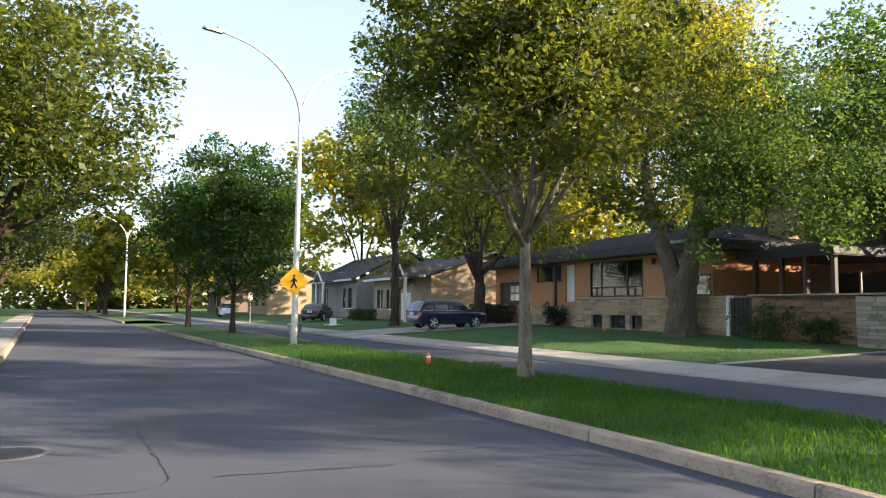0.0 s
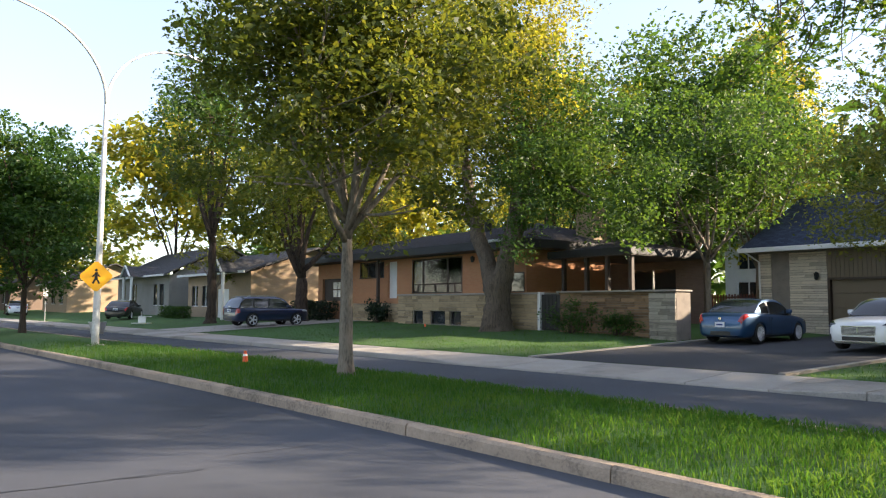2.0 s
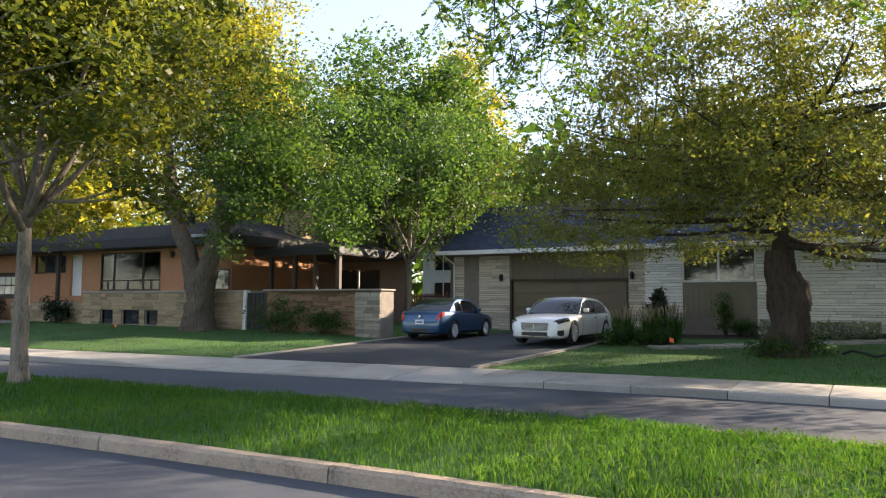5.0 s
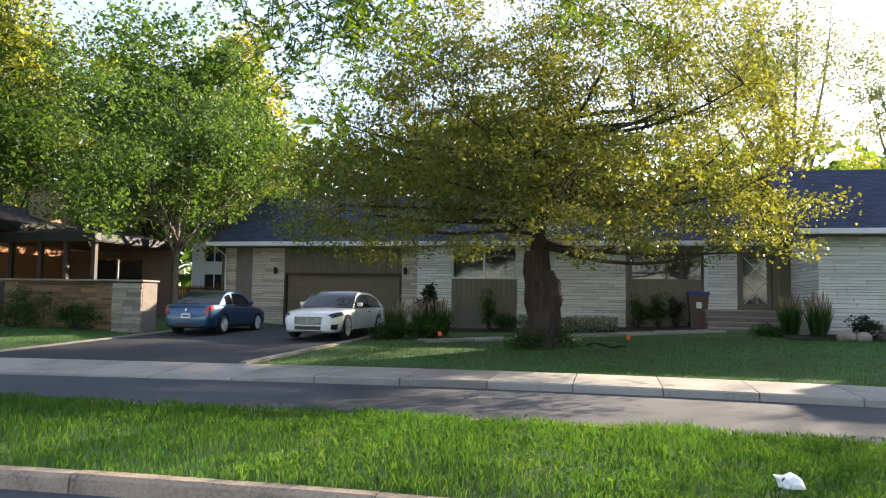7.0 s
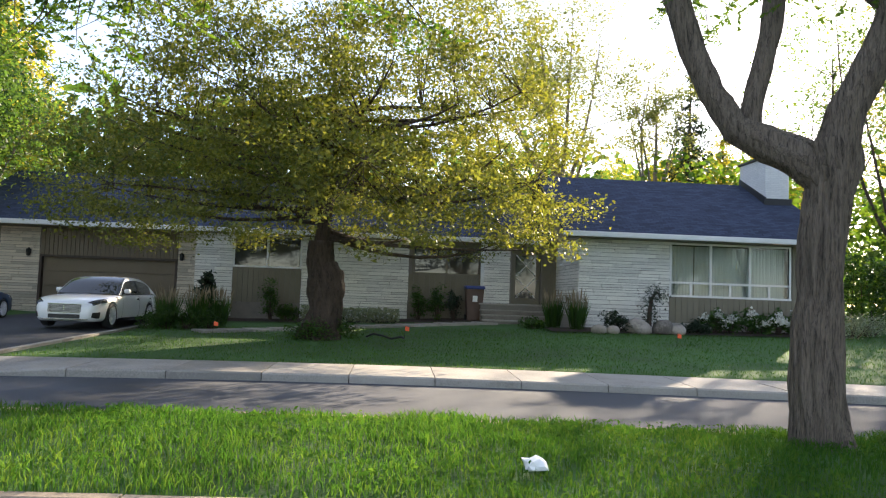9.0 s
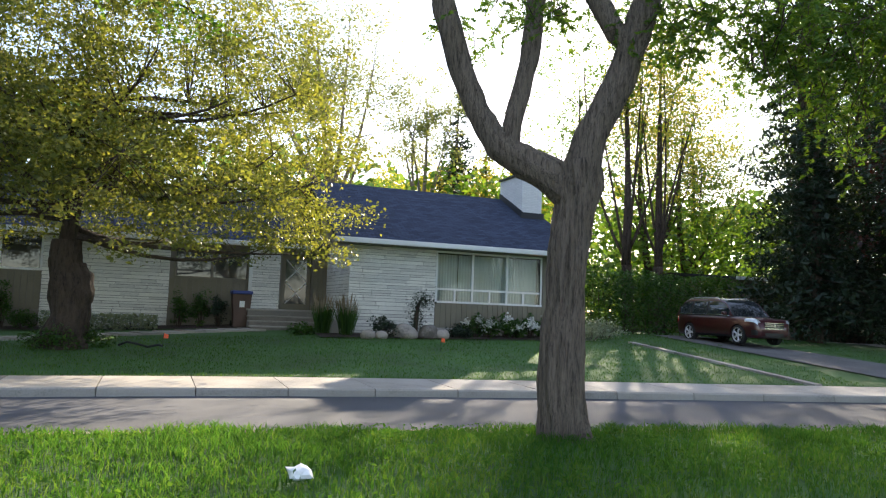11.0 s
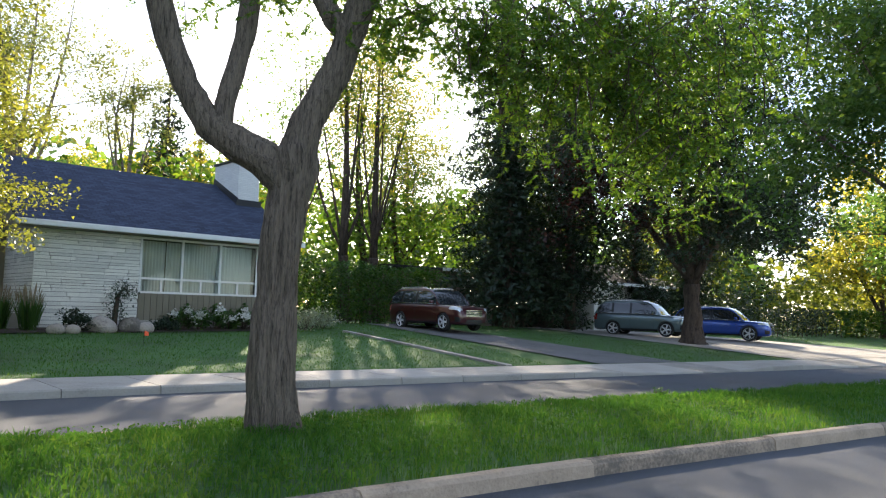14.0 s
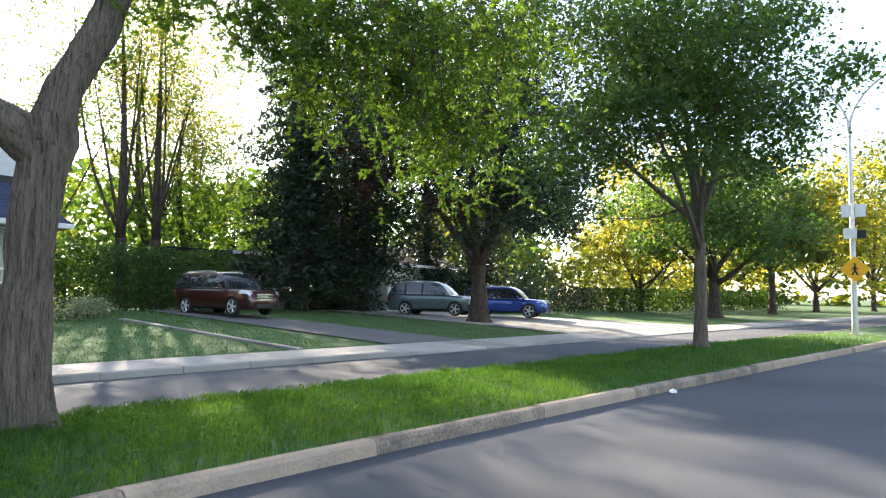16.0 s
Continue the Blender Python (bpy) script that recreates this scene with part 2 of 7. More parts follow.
def shingle_mat(name, colour):
    """Asphalt shingles: staggered tabs in rows down the slope."""
    m = mat(name, colour, 0.95, var=0.2, scale=1.2, fine=60, bump=0.0, spec=0.1)
    n, l = m.node_tree.nodes, m.node_tree.links
    b = n["Principled BSDF"]
    tc = n.new("ShaderNodeTexCoord")
    br = n.new("ShaderNodeTexBrick")
    br.inputs["Scale"].default_value = 1.0
    br.inputs["Brick Width"].default_value, br.inputs["Row Height"].default_value = 0.33, 0.145
    br.inputs["Mortar Size"].default_value, br.inputs["Bias"].default_value = 0.012, 0.0
    br.inputs["Color1"].default_value = (*[c * 0.65 for c in colour], 1)
    br.inputs["Color2"].default_value = (*[c * 1.35 for c in colour], 1)
    br.inputs["Mortar"].default_value = (*[c * 0.35 for c in colour], 1)
    l.new(tc.outputs["UV"], br.inputs["Vector"])
    old = b.inputs["Base Color"].links[0].from_socket
    mx = n.new("ShaderNodeMix")
    mx.data_type = "RGBA"
    mx.inputs["Factor"].default_value = 0.65
    l.new(old, mx.inputs["A"])
    l.new(br.outputs["Color"], mx.inputs["B"])
    l.new(mx.outputs["Result"], b.inputs["Base Color"])
    bp = n.new("ShaderNodeBump")
    bp.inputs["Strength"].default_value, bp.inputs["Distance"].default_value = 0.6, 0.01
    l.new(br.outputs["Fac"], bp.inputs["Height"])
    bp.invert = True
    l.new(bp.outputs[0], b.inputs["Normal"])
    return m


def brick_mat(name, c1, c2, mortar, w=0.21, h=0.07):
    """Small bricks seen from afar."""
    m = mat(name, c1, 0.9, var=0.12, scale=1.0, fine=30)
    n, l = m.node_tree.nodes, m.node_tree.links
    b = n["Principled BSDF"]
    tc = n.new("ShaderNodeTexCoord")
    br = n.new("ShaderNodeTexBrick")
    br.inputs["Scale"].default_value = 1.0
    br.inputs["Brick Width"].default_value, br.inputs["Row Height"].default_value = w, h
    br.inputs["Mortar Size"].default_value = 0.006
    br.inputs["Color1"].default_value, br.inputs["Color2"].default_value = (*c1, 1), (*c2, 1)
    br.inputs["Mortar"].default_value = (*mortar, 1)
    l.new(tc.outputs["UV"], br.inputs["Vector"])
    old = b.inputs["Base Color"].links[0].from_socket
    mx = n.new("ShaderNodeMix")
    mx.data_type = "RGBA"
    mx.inputs["Factor"].default_value = 0.6
    l.new(old, mx.inputs["A"])
    l.new(br.outputs["Color"], mx.inputs["B"])
    l.new(mx.outputs["Result"], b.inputs["Base Color"])
    return m


M["shingle_blue"] = shingle_mat("shingle_blue", (0.050, 0.060, 0.092))
M["shingle_dark"] = shingle_mat("shingle_dark", (0.045, 0.042, 0.045))
M["shingle_grey"] = shingle_mat("shingle_grey", (0.09, 0.088, 0.09))
M["brick_white"] = brick_mat("brick_white", (0.72, 0.70, 0.66), (0.62, 0.60, 0.57), (0.5, 0.48, 0.46))
M["brick_orange"] = brick_mat("brick_orange", (0.46, 0.22, 0.105), (0.40, 0.18, 0.085), (0.40, 0.24, 0.14))
M["brick_tan"] = brick_mat("brick_tan", (0.40, 0.29, 0.18), (0.33, 0.23, 0.14), (0.3, 0.25, 0.2))
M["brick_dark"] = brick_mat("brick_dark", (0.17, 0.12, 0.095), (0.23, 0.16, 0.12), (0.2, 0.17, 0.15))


# ---- mesh tools ----
class Shape:
    """Gathers vertices and faces for one mesh."""

    def __init__(self):
        self.v, self.f = [], []

    def add(self, verts, faces):
        k = len(self.v)
        self.v += [tuple(p) for p in verts]
        self.f += [tuple(i + k for i in f) for f in faces]
        return self

    def box(self, x0, x1, y0, y1, z0, z1, c=0.0):
        """A block; c: chamfer of its edges."""
        if c <= 0:
            p = [(x, y, z) for z in (z0, z1) for y in (y0, y1) for x in (x0, x1)]
            return self.add(p, [(0, 2, 3, 1), (4, 5, 7, 6), (0, 1, 5, 4), (2, 6, 7, 3), (0, 4, 6, 2), (1, 3, 7, 5)])
        bm = bmesh.new()
        bmesh.ops.create_cube(bm, size=1.0)
        for v in bm.verts:
            v.co = ((x0 + x1) / 2 + v.co.x * (x1 - x0), (y0 + y1) / 2 + v.co.y * (y1 - y0), (z0 + z1) / 2 + v.co.z * (z1 - z0))
        bmesh.ops.bevel(bm, geom=bm.edges[:], offset=c, segments=2, affect="EDGES", profile=0.6)
        bm.verts.index_update()
        self.add([v.co for v in bm.verts], [[v.index for v in f.verts] for f in bm.faces])
        bm.free()
        return self

    def tube(self, pts, radii, sides=8, wob=0.0, ridges=0, cap=True, seed=0):
        """A tapering tube along pts; wob and ridges make it gnarled."""
        rng = random.Random(seed)
        pts = [Vector(p) for p in pts]
        if not hasattr(radii, "__len__"):
            radii = [radii] * len(pts)
        k = len(self.v)
        side = None
        ph = rng.random() * 6.28
        for i, p in enumerate(pts):
            d = (pts[min(i + 1, len(pts) - 1)] - pts[max(i - 1, 0)]).normalized()
            if side is None:
                side = d.orthogonal().normalized()
            side = (side - d * side.dot(d)).normalized()
            up = d.cross(side)
            for j in range(sides):
                a = 2 * math.pi * j / sides
                r = radii[i]
                if wob:
                    q = p + (side * math.cos(a) + up * math.sin(a)) * r
                    r *= 1 + wob * noise.noise(q * 1.3 + Vector((seed, 0, 0)))
                    if ridges:
                        r *= 1 + 0.085 * math.sin(a * ridges + ph + 4.4 * noise.noise(q * 1.8))
                        r *= 1 + 0.14 * noise.noise(Vector((q.x * 11, q.y * 11, q.z * 2.2)))
                self.v.append(tuple(p + (side * math.cos(a) + up * math.sin(a)) * r))
        for i in range(len(pts) - 1):
            for j in range(sides):
                a, b = k + i * sides + j, k + i * sides + (j + 1) % sides
                self.f.append((a, b, b + sides, a + sides))
        if cap:
            self.f.append(tuple(k + sides - 1 - j for j in range(sides)))
            self.f.append(tuple(k + (len(pts) - 1) * sides + j for j in range(sides)))
        return self

    def mesh(self, name, smooth=False, uv=False):
        me = bpy.data.meshes.new(name)
        me.from_pydata(self.v, [], self.f)
        me.validate()
        if smooth:
            me.polygons.foreach_set("use_smooth", [True] * len(me.polygons))
        if uv:
            lay = me.uv_layers.new(name="uv")
            for p in me.polygons:
                nrm = p.normal
                h = Vector((nrm.x, nrm.y, 0))
                for li in p.loop_indices:
                    co = me.vertices[me.loops[li].vertex_index].co
                    if h.length < 0.05:
                        lay.data[li].uv = (co.x, co.y)
                    else:
                        hh = h.normalized()
                        lay.data[li].uv = (-hh.y * co.x + hh.x * co.y, co.z / max(0.2, math.sqrt(max(0.0, 1 - nrm.z ** 2))))
        me.update()
        return me


def part(name, shape, material, parent=None, label="", smooth=False, uv=False):
    """One mesh object, under a thing or a part when one is given."""
    me = shape if isinstance(shape, bpy.types.Mesh) else shape.mesh(name, smooth, uv)
    ob = new(name, me)
    if material is not None and not me.materials:
        me.materials.append(material)
    if parent is not None:
        ob.parent = parent
    if label:
        ob["label"] = label
    return ob


def thing(name, at, label, category, group="", kind="", rz=0.0):
    ob = new(name)
    ob.empty_display_size = 0.2
    ob.matrix_basis = pose(*at, 0, 0, rz)
    return tagged(ob, label, category, group, kind)


def local(ob, x, y, z):
    """A place of the world in the thing's own axes."""
    return ob.matrix_basis.inverted() @ Vector((x, y, z))


# ---- the lie of the land ----
def y_near(x):
    """Roadside face of the median's kerb on the camera's side."""
    return 6.0 - 0.056 * x - 0.134 * math.sqrt(x * x + 36)


def y_med(x):
    return y_near(x) + 4.0


def y_far(x):
    return y_near(x) + 7.9 + 0.5 * math.tanh((x + 8) / 8)


def y_here(x):
    return y_near(x) - 6.9


SLOPES = [(-200, .02), (-60, .03), (-30, .05), (-17, .045), (-14, .022), (-6, .026), (-2, .034), (5, .056), (14, .055), (26, .05), (40, .03), (200, .02)]


def lot(x, y):
    """Height of the front gardens, which rise from the pavement."""
    d = min(14, max(0, y - y_far(x) - 1.8))
    return 0.16 + float(np.interp(x, [s[0] for s in SLOPES], [s[1] for s in SLOPES])) * d


def med(x, y):
    """Height of the median's crowned grass."""
    u = (y - y_near(x)) / 4.0
    return 0.13 + 0.10 * max(0.0, 4 * u * (1 - u))


def strip(name, x0, x1, dx, lo, hi, rows, z, material, label, kind="structure", uv=False):
    """A sheet between two lines along the street."""
    s = Shape()
    xs = list(np.arange(x0, x1 + dx * 0.5, dx))
    for x in xs:
        a, b = lo(x), hi(x)
        for j in range(rows + 1):
            y = a + (b - a) * j / rows
            s.v.append((x, y, z(x, y)))
    for i in range(len(xs) - 1):
        for j in range(rows):
            a = i * (rows + 1) + j
            s.f.append((a, a + rows + 1, a + rows + 2, a + 1))
    ob = part(name, s, material, None, smooth=True)
    return tagged(ob, label, name.split("_")[0], kind=kind)


def build_ground():
    s = Shape()
    xs = [-900, -600, -400, -300, -240, -200] + list(range(-180, 181, 3)) + [200, 240, 300, 400, 600, 900]
    offs = [-900, -500, -250, -120, -60, -30, -20, -16.6, -16.0, -15.4, 0.3, 1.72, 1.8, 2.4, 3, 4, 5, 6, 7, 8, 9, 10, 11, 12, 13, 14, 15, 16, 18, 20, 24, 30, 45, 80, 150, 300, 600, 1200]
    for x in xs:
        for o in offs:
            y = y_far(max(-250, min(250, x))) + o
            if -15.9 < o < 1.75:
                z = -0.06
            elif o <= -15.9:
                z = 0.10
            else:
                z = lot(max(-250, min(250, x)), y) - 0.02
            s.v.append((x, y, z))
    k = len(offs)
    for i in range(len(xs) - 1):
        for j in range(k - 1):
            a = i * k + j
            s.f.append((a, a + k, a + k + 1, a + 1))
    tagged(part("ground", s, M["grass_soil"], None, smooth=True), "mown green grass on gently rising front gardens", "ground", kind="structure")


build_ground()
strip("road_near", -240, 240, 3, lambda x: y_here(x) - 0.1, lambda x: y_near(x) + 0.1, 4, lambda x, y: 0.0, M["asphalt"], "worn grey asphalt roadway with cracks and sun streaks")
strip("road_far", -240, 240, 3, lambda x: y_med(x) - 0.2, lambda x: y_far(x) + 0.1, 4, lambda x, y: 0.0, M["asphalt"], "grey asphalt roadway beyond the grass median")
MED0, MED1 = -54.0, 48.0
strip("median_ground", MED0, MED1, 0.8, lambda x: y_near(x) + 0.12, lambda x: y_med(x) - 0.12, 10,
      lambda x, y: med(x, y) - 0.04 + 0.02 * noise.noise(Vector((x, y, 0))), M["grass_soil"], "grass median strip between the two roadways")
strip("median_far", -230, MED0 - 14, 3, lambda x: y_near(x), lambda x: y_med(x), 4, med, M["grass_soil"], "grass median strip farther down the street")

# ---- trees and plants ----
def fast_mesh(name, verts, quads, material):
    me = bpy.data.meshes.new(name)
    nv, nf = len(verts), len(quads)
    me.vertices.add(nv)
    me.vertices.foreach_set("co", np.asarray(verts, dtype=np.float32).ravel())
    me.loops.add(nf * 4)
    me.loops.foreach_set("vertex_index", np.asarray(quads, dtype=np.int32).ravel())
    me.polygons.add(nf)
    me.polygons.foreach_set("loop_start", np.arange(0, nf * 4, 4, dtype=np.int32))
    me.polygons.foreach_set("loop_total", np.full(nf, 4, dtype=np.int32))
    me.materials.append(material)
    me.update()
    me.validate()
    return me


def unit(v):
    return v / np.maximum(np.linalg.norm(v, axis=1, keepdims=True), 1e-6)


def leaves(name, centres, size, rng, material, width=0.6, droop=0.3, up=0.7, jitter=0.35):
    """Folded kite-shaped leaves at the centres."""
    n = len(centres)
    d = rng.normal(size=(n, 3))
    d[:, 2] = d[:, 2] * 0.6 - droop
    d = unit(d)
    nr = rng.normal(size=(n, 3)) * 0.6
    nr[:, 2] += up
    s = unit(np.cross(d, nr))
    nn = np.cross(s, d)
    L = size * (1 + jitter * rng.normal(size=(n, 1))).clip(0.4, 1.9)
    c = np.asarray(centres)
    base, tip = c - d * L * 0.5, c + d * L * 0.5
    l = c + s * L * width * 0.5 + nn * L * 0.12 - d * L * 0.08
    r = c - s * L * width * 0.5 + nn * L * 0.12 - d * L * 0.08
    v = np.stack([base, l, tip, r], 1).reshape(-1, 3)
    q = np.arange(4 * n).reshape(n, 4)
    return fast_mesh(name, v, q, material)


def crown_points(rng, centre, radii, clumps, count, spread=0.17, low=-1.0, hollow=2.0, flat=0.65, rough=0.35):
    """Leaf places in clumps inside a lumpy egg, with gaps between the clumps."""
    u = unit(rng.normal(size=(clumps * 3, 3)))
    u = u[u[:, 2] > low][:clumps]
    r = rng.random((len(u), 1)) ** (1 / hollow)
    bump = np.array([1 + rough * noise.noise(Vector(p) * 2.1 + Vector((centre[0], centre[1], radii[0]))) for p in u])[:, None]
    cc = u * r * bump * np.array(radii) + np.array(centre)
    per = max(1, count // len(cc))
    rad = spread * np.mean(radii) * (0.6 + 0.8 * rng.random((len(cc), 1, 1)))
    g = rng.normal(size=(len(cc), per, 3)) * np.array([1, 1, flat])
    ln = np.linalg.norm(g, axis=2, keepdims=True)
    g = g / np.maximum(ln, 1e-6) * np.minimum(ln, 1.9)
    p = cc[:, None, :] + g * rad * 0.62
    return cc, p.reshape(-1, 3)


def bend(a, b, rng, sag=0.12, n=6, lift=0.0):
    """A bowed line from a to b."""
    a, b = np.array(a, float), np.array(b, float)
    ln = np.linalg.norm(b - a)
    k = rng.normal(size=3) * ln * sag
    k[2] += lift * ln
    out = []
    for t in np.linspace(0, 1, n):
        out.append(a * (1 - t) + b * t + k * 4 * t * (1 - t) * 0.5)
    return out


def refine(pts, rr, step=0.07):
    """More rings along a trunk, so that its bark can furrow."""
    op, orr = [], []
    for i in range(len(pts) - 1):
        a, b = np.array(pts[i], float), np.array(pts[i + 1], float)
        n = max(1, int(np.linalg.norm(b - a) / step))
        for k in range(n):
            op.append(a + (b - a) * k / n)
            orr.append(rr[i] + (rr[i + 1] - rr[i]) * k / n)
    return op + [np.array(pts[-1], float)], orr + [rr[-1]]


def tree(name, x, y, z, label, bark, leaf, trunk_r, fork, crown, radii, seed, clumps=110, count=14000, size=0.13, limbs=6,
         lean=(0, 0), spread=0.17, low=-0.75, hollow=2.0, flat=0.65, twigs=70, droop=0.3, rough=0.35, sides=14, group="",
         leader=True, width=0.6, rise=0.0, trunk_pts=None, limb_list=None, second=None, limb_k=0.55):
    """A tree with a tapered trunk, bowed limbs, twigs and a crown of single leaves.
    fork: height of the first limbs; crown: middle of the crown from the foot; limb_list: own limbs as (points, radii)."""
    rng = np.random.default_rng(seed)
    t = thing(name, (x, y, z), label, "tree", group)
    wood = Shape()
    top = np.array([crown[0] + lean[0], crown[1] + lean[1], crown[2] + radii[2] * 0.55])
    if trunk_pts is None:
        f = np.array([lean[0] * 0.6, lean[1] * 0.6, fork])
        pts = [(0, 0, -0.15), (0, 0, 0.06), (0, 0, 0.28)] + [tuple(f * k + np.array([0, 0, 0.28 * (1 - k)])) for k in (0.25, 0.5, 0.75, 1.0)]
        rr = [trunk_r * k for k in (1.75, 1.5, 1.2, 1.04, 0.96, 0.9, 0.86)]
    else:
        pts, rr = trunk_pts
        f = np.array(pts[-1])
    wood.tube(*refine(pts, rr), sides, wob=0.25, ridges=13 if trunk_r > 0.2 else (7 if trunk_r > 0.15 else 0), seed=seed)
    part("trunk", wood, M[bark], t, smooth=True)
    br = Shape()
    cc, pp = crown_points(rng, crown, radii, clumps, count, spread, low, hollow, flat, rough)
    spine = []
    if limb_list:
        for lp, lr in limb_list:
            part("limb", Shape().tube(*refine(lp, lr, 0.1), 24 if trunk_r > 0.25 else 10, wob=0.2, ridges=9, seed=seed + len(spine)), M[bark], t, smooth=True)
            spine += [(np.array(p), r) for p, r in zip(lp[1:], lr[1:])]
    else:
        if leader:
            lp = bend(f, top, rng, 0.06, 7)
            lr = list(np.linspace(trunk_r * 0.8, 0.02, 7))
            part("limb", Shape().tube(lp, lr, 8, seed=seed), M[bark], t, smooth=True)
            spine += list(zip(lp[1:], lr[1:]))
        for i in range(limbs):
            a = 2 * math.pi * (i + 0.6 * rng.random()) / limbs
            e = np.array([crown[0] + math.cos(a) * radii[0] * 0.62, crown[1] + math.sin(a) * radii[1] * 0.62,
                          crown[2] + radii[2] * (rng.random() * 0.9 - 0.35)])
            s0 = f + np.array([0, 0, (rng.random() - 0.3) * min(1.0, 0.25 * radii[2])])
            if rise:
                s0 = f + (top - f) * (rise * (i + rng.random()) / limbs)
                k = max(0.2, 1 - ((s0[2] + 0.4 - crown[2]) / radii[2]) ** 2) ** 0.5 * 0.8
                e = np.array([crown[0] + math.cos(a * 2.4) * radii[0] * k, crown[1] + math.sin(a * 2.4) * radii[1] * k, s0[2] + (rng.random() - 0.2) * 1.0])
            lp = bend(s0, e, rng, 0.07, 7, lift=-0.06)
            lr = list(np.linspace(trunk_r * (0.3 if rise else limb_k), 0.018, 7))
            part("limb", Shape().tube(lp, lr, 7, seed=seed + i), M[bark], t, smooth=True)
            spine += list(zip(lp[1:], lr[1:]))
    sp = np.array([s[0] for s in spine])
    for c in cc[:twigs]:
        k = int(np.argmin(np.linalg.norm(sp - c, axis=1) + (sp[:, 2] > c[2]) * 0.5))
        r0 = min(spine[k][1] * 0.6, 0.05)
        br.tube(bend(sp[k], c, rng, 0.1, 5), list(np.linspace(max(r0, 0.012), 0.005, 5)), 4, cap=False)
    tagged(part("twig", br, M[bark], t, smooth=True), kind="stuff")
    part("crown", leaves("crown", pp, size, rng, M[leaf], width, droop), None, t)
    if second:
        for leaf2, crown2, radii2, clumps2, count2 in second:
            c2, p2 = crown_points(rng, crown2, radii2, clumps2, count2, spread, low, hollow, flat, rough)
            part("crown", leaves("crown", p2, size, rng, M[leaf2], width, droop), None, t)
    return t


def conifer(name, x, y, z, label, height, radius, seed, leaf="leaf_needle", start=0.06, count=9000, tiers=26, group="", droop=0.25):
    """A spruce: straight trunk, whorls of drooping boughs, sprays of needles."""
    rng = np.random.default_rng(seed)
    t = thing(name, (x, y, z), label, "conifer tree", group)
    part("trunk", Shape().tube([(0, 0, -0.2), (0, 0, height * 0.5), (0, 0, height)], [radius * 0.085 + 0.05, radius * 0.05 + 0.03, 0.015], 9, wob=0.15, seed=seed), M["bark_dark"], t, smooth=True)
    br, pts = Shape(), []
    boughs = []
    for i in range(tiers):
        k = (i + rng.random() * 0.6) / tiers
        h = height * (start + (1 - start) * k)
        r = radius * (1 - k) ** 0.8 * (0.75 + 0.4 * rng.random())
        for j in range(7 if k < 0.7 else 5):
            a = 2 * math.pi * (j + rng.random() * 0.8) / 7 + i
            rr = r * (0.7 + 0.5 * rng.random())
            e = (math.cos(a) * rr, math.sin(a) * rr, h - rr * droop)
            line = [(0, 0, h), (e[0] * 0.5, e[1] * 0.5, h - rr * droop * 0.35), e]
            br.tube(line, [0.035, 0.02, 0.006], 4, cap=False)
            boughs.append((line, rr))
    tot = sum(b[1] for b in boughs)
    for line, rr in boughs:
        n = max(6, int(count * rr / tot))
        u = rng.random(n) ** 0.7
        a, b, c = (np.array(p) for p in line)
        q = np.where(u[:, None] < 0.5, a + (b - a) * u[:, None] * 2, b + (c - b) * (u[:, None] * 2 - 1))
        q = q + rng.normal(size=(n, 3)) * np.array([0.16, 0.16, 0.10]) * (0.5 + rr * 0.35)
        q[:, 2] -= np.abs(rng.normal(size=n)) * 0.12
        pts.append(q)
    tagged(part("limb", br, M["bark_dark"], t), kind="stuff")
    part("crown", leaves("crown", np.concatenate(pts), 0.30, rng, M[leaf], 0.32, 0.5, 0.4), None, t)
    return t


def shrub(name, x, y, z, label, radii, seed, leaf, count=1500, size=0.07, clumps=30, category="shrub", group="", width=0.6, droop=0.0, flowers=0):
    """A low bush: several stems and a lumpy mass of leaves."""
    rng = np.random.default_rng(seed)
    t = thing(name, (x, y, z), label, category, group)
    cc, pp = crown_points(rng, (0, 0, radii[2] * 0.52), (radii[0], radii[1], radii[2] * 0.55), clumps, count, 0.33, -0.85, 1.8, 0.8)
    pp[:, 2] = np.maximum(pp[:, 2], 0.02)
    st = Shape()
    for c in cc[:12]:
        st.tube(bend((c[0] * 0.15, c[1] * 0.15, -0.05), c, rng, 0.08, 4), [0.02, 0.015, 0.01, 0.005], 4, cap=False)
    part("stem", st, M["bark_dark"], t)
    part("foliage", leaves("foliage", pp, size, rng, M[leaf], width, droop), None, t)
    if flowers:
        k = cc[cc[:, 2] > radii[2] * 0.45][:flowers]
        for c in k:
            fp = c + rng.normal(size=(60, 3)) * 0.055 + np.array([0, -0.16, 0.04])
            part("flower_head", leaves("flower_head", fp, 0.07, rng, M["flower"], 0.9, 0, 0.5), None, t, "white rounded flower head")
    return t


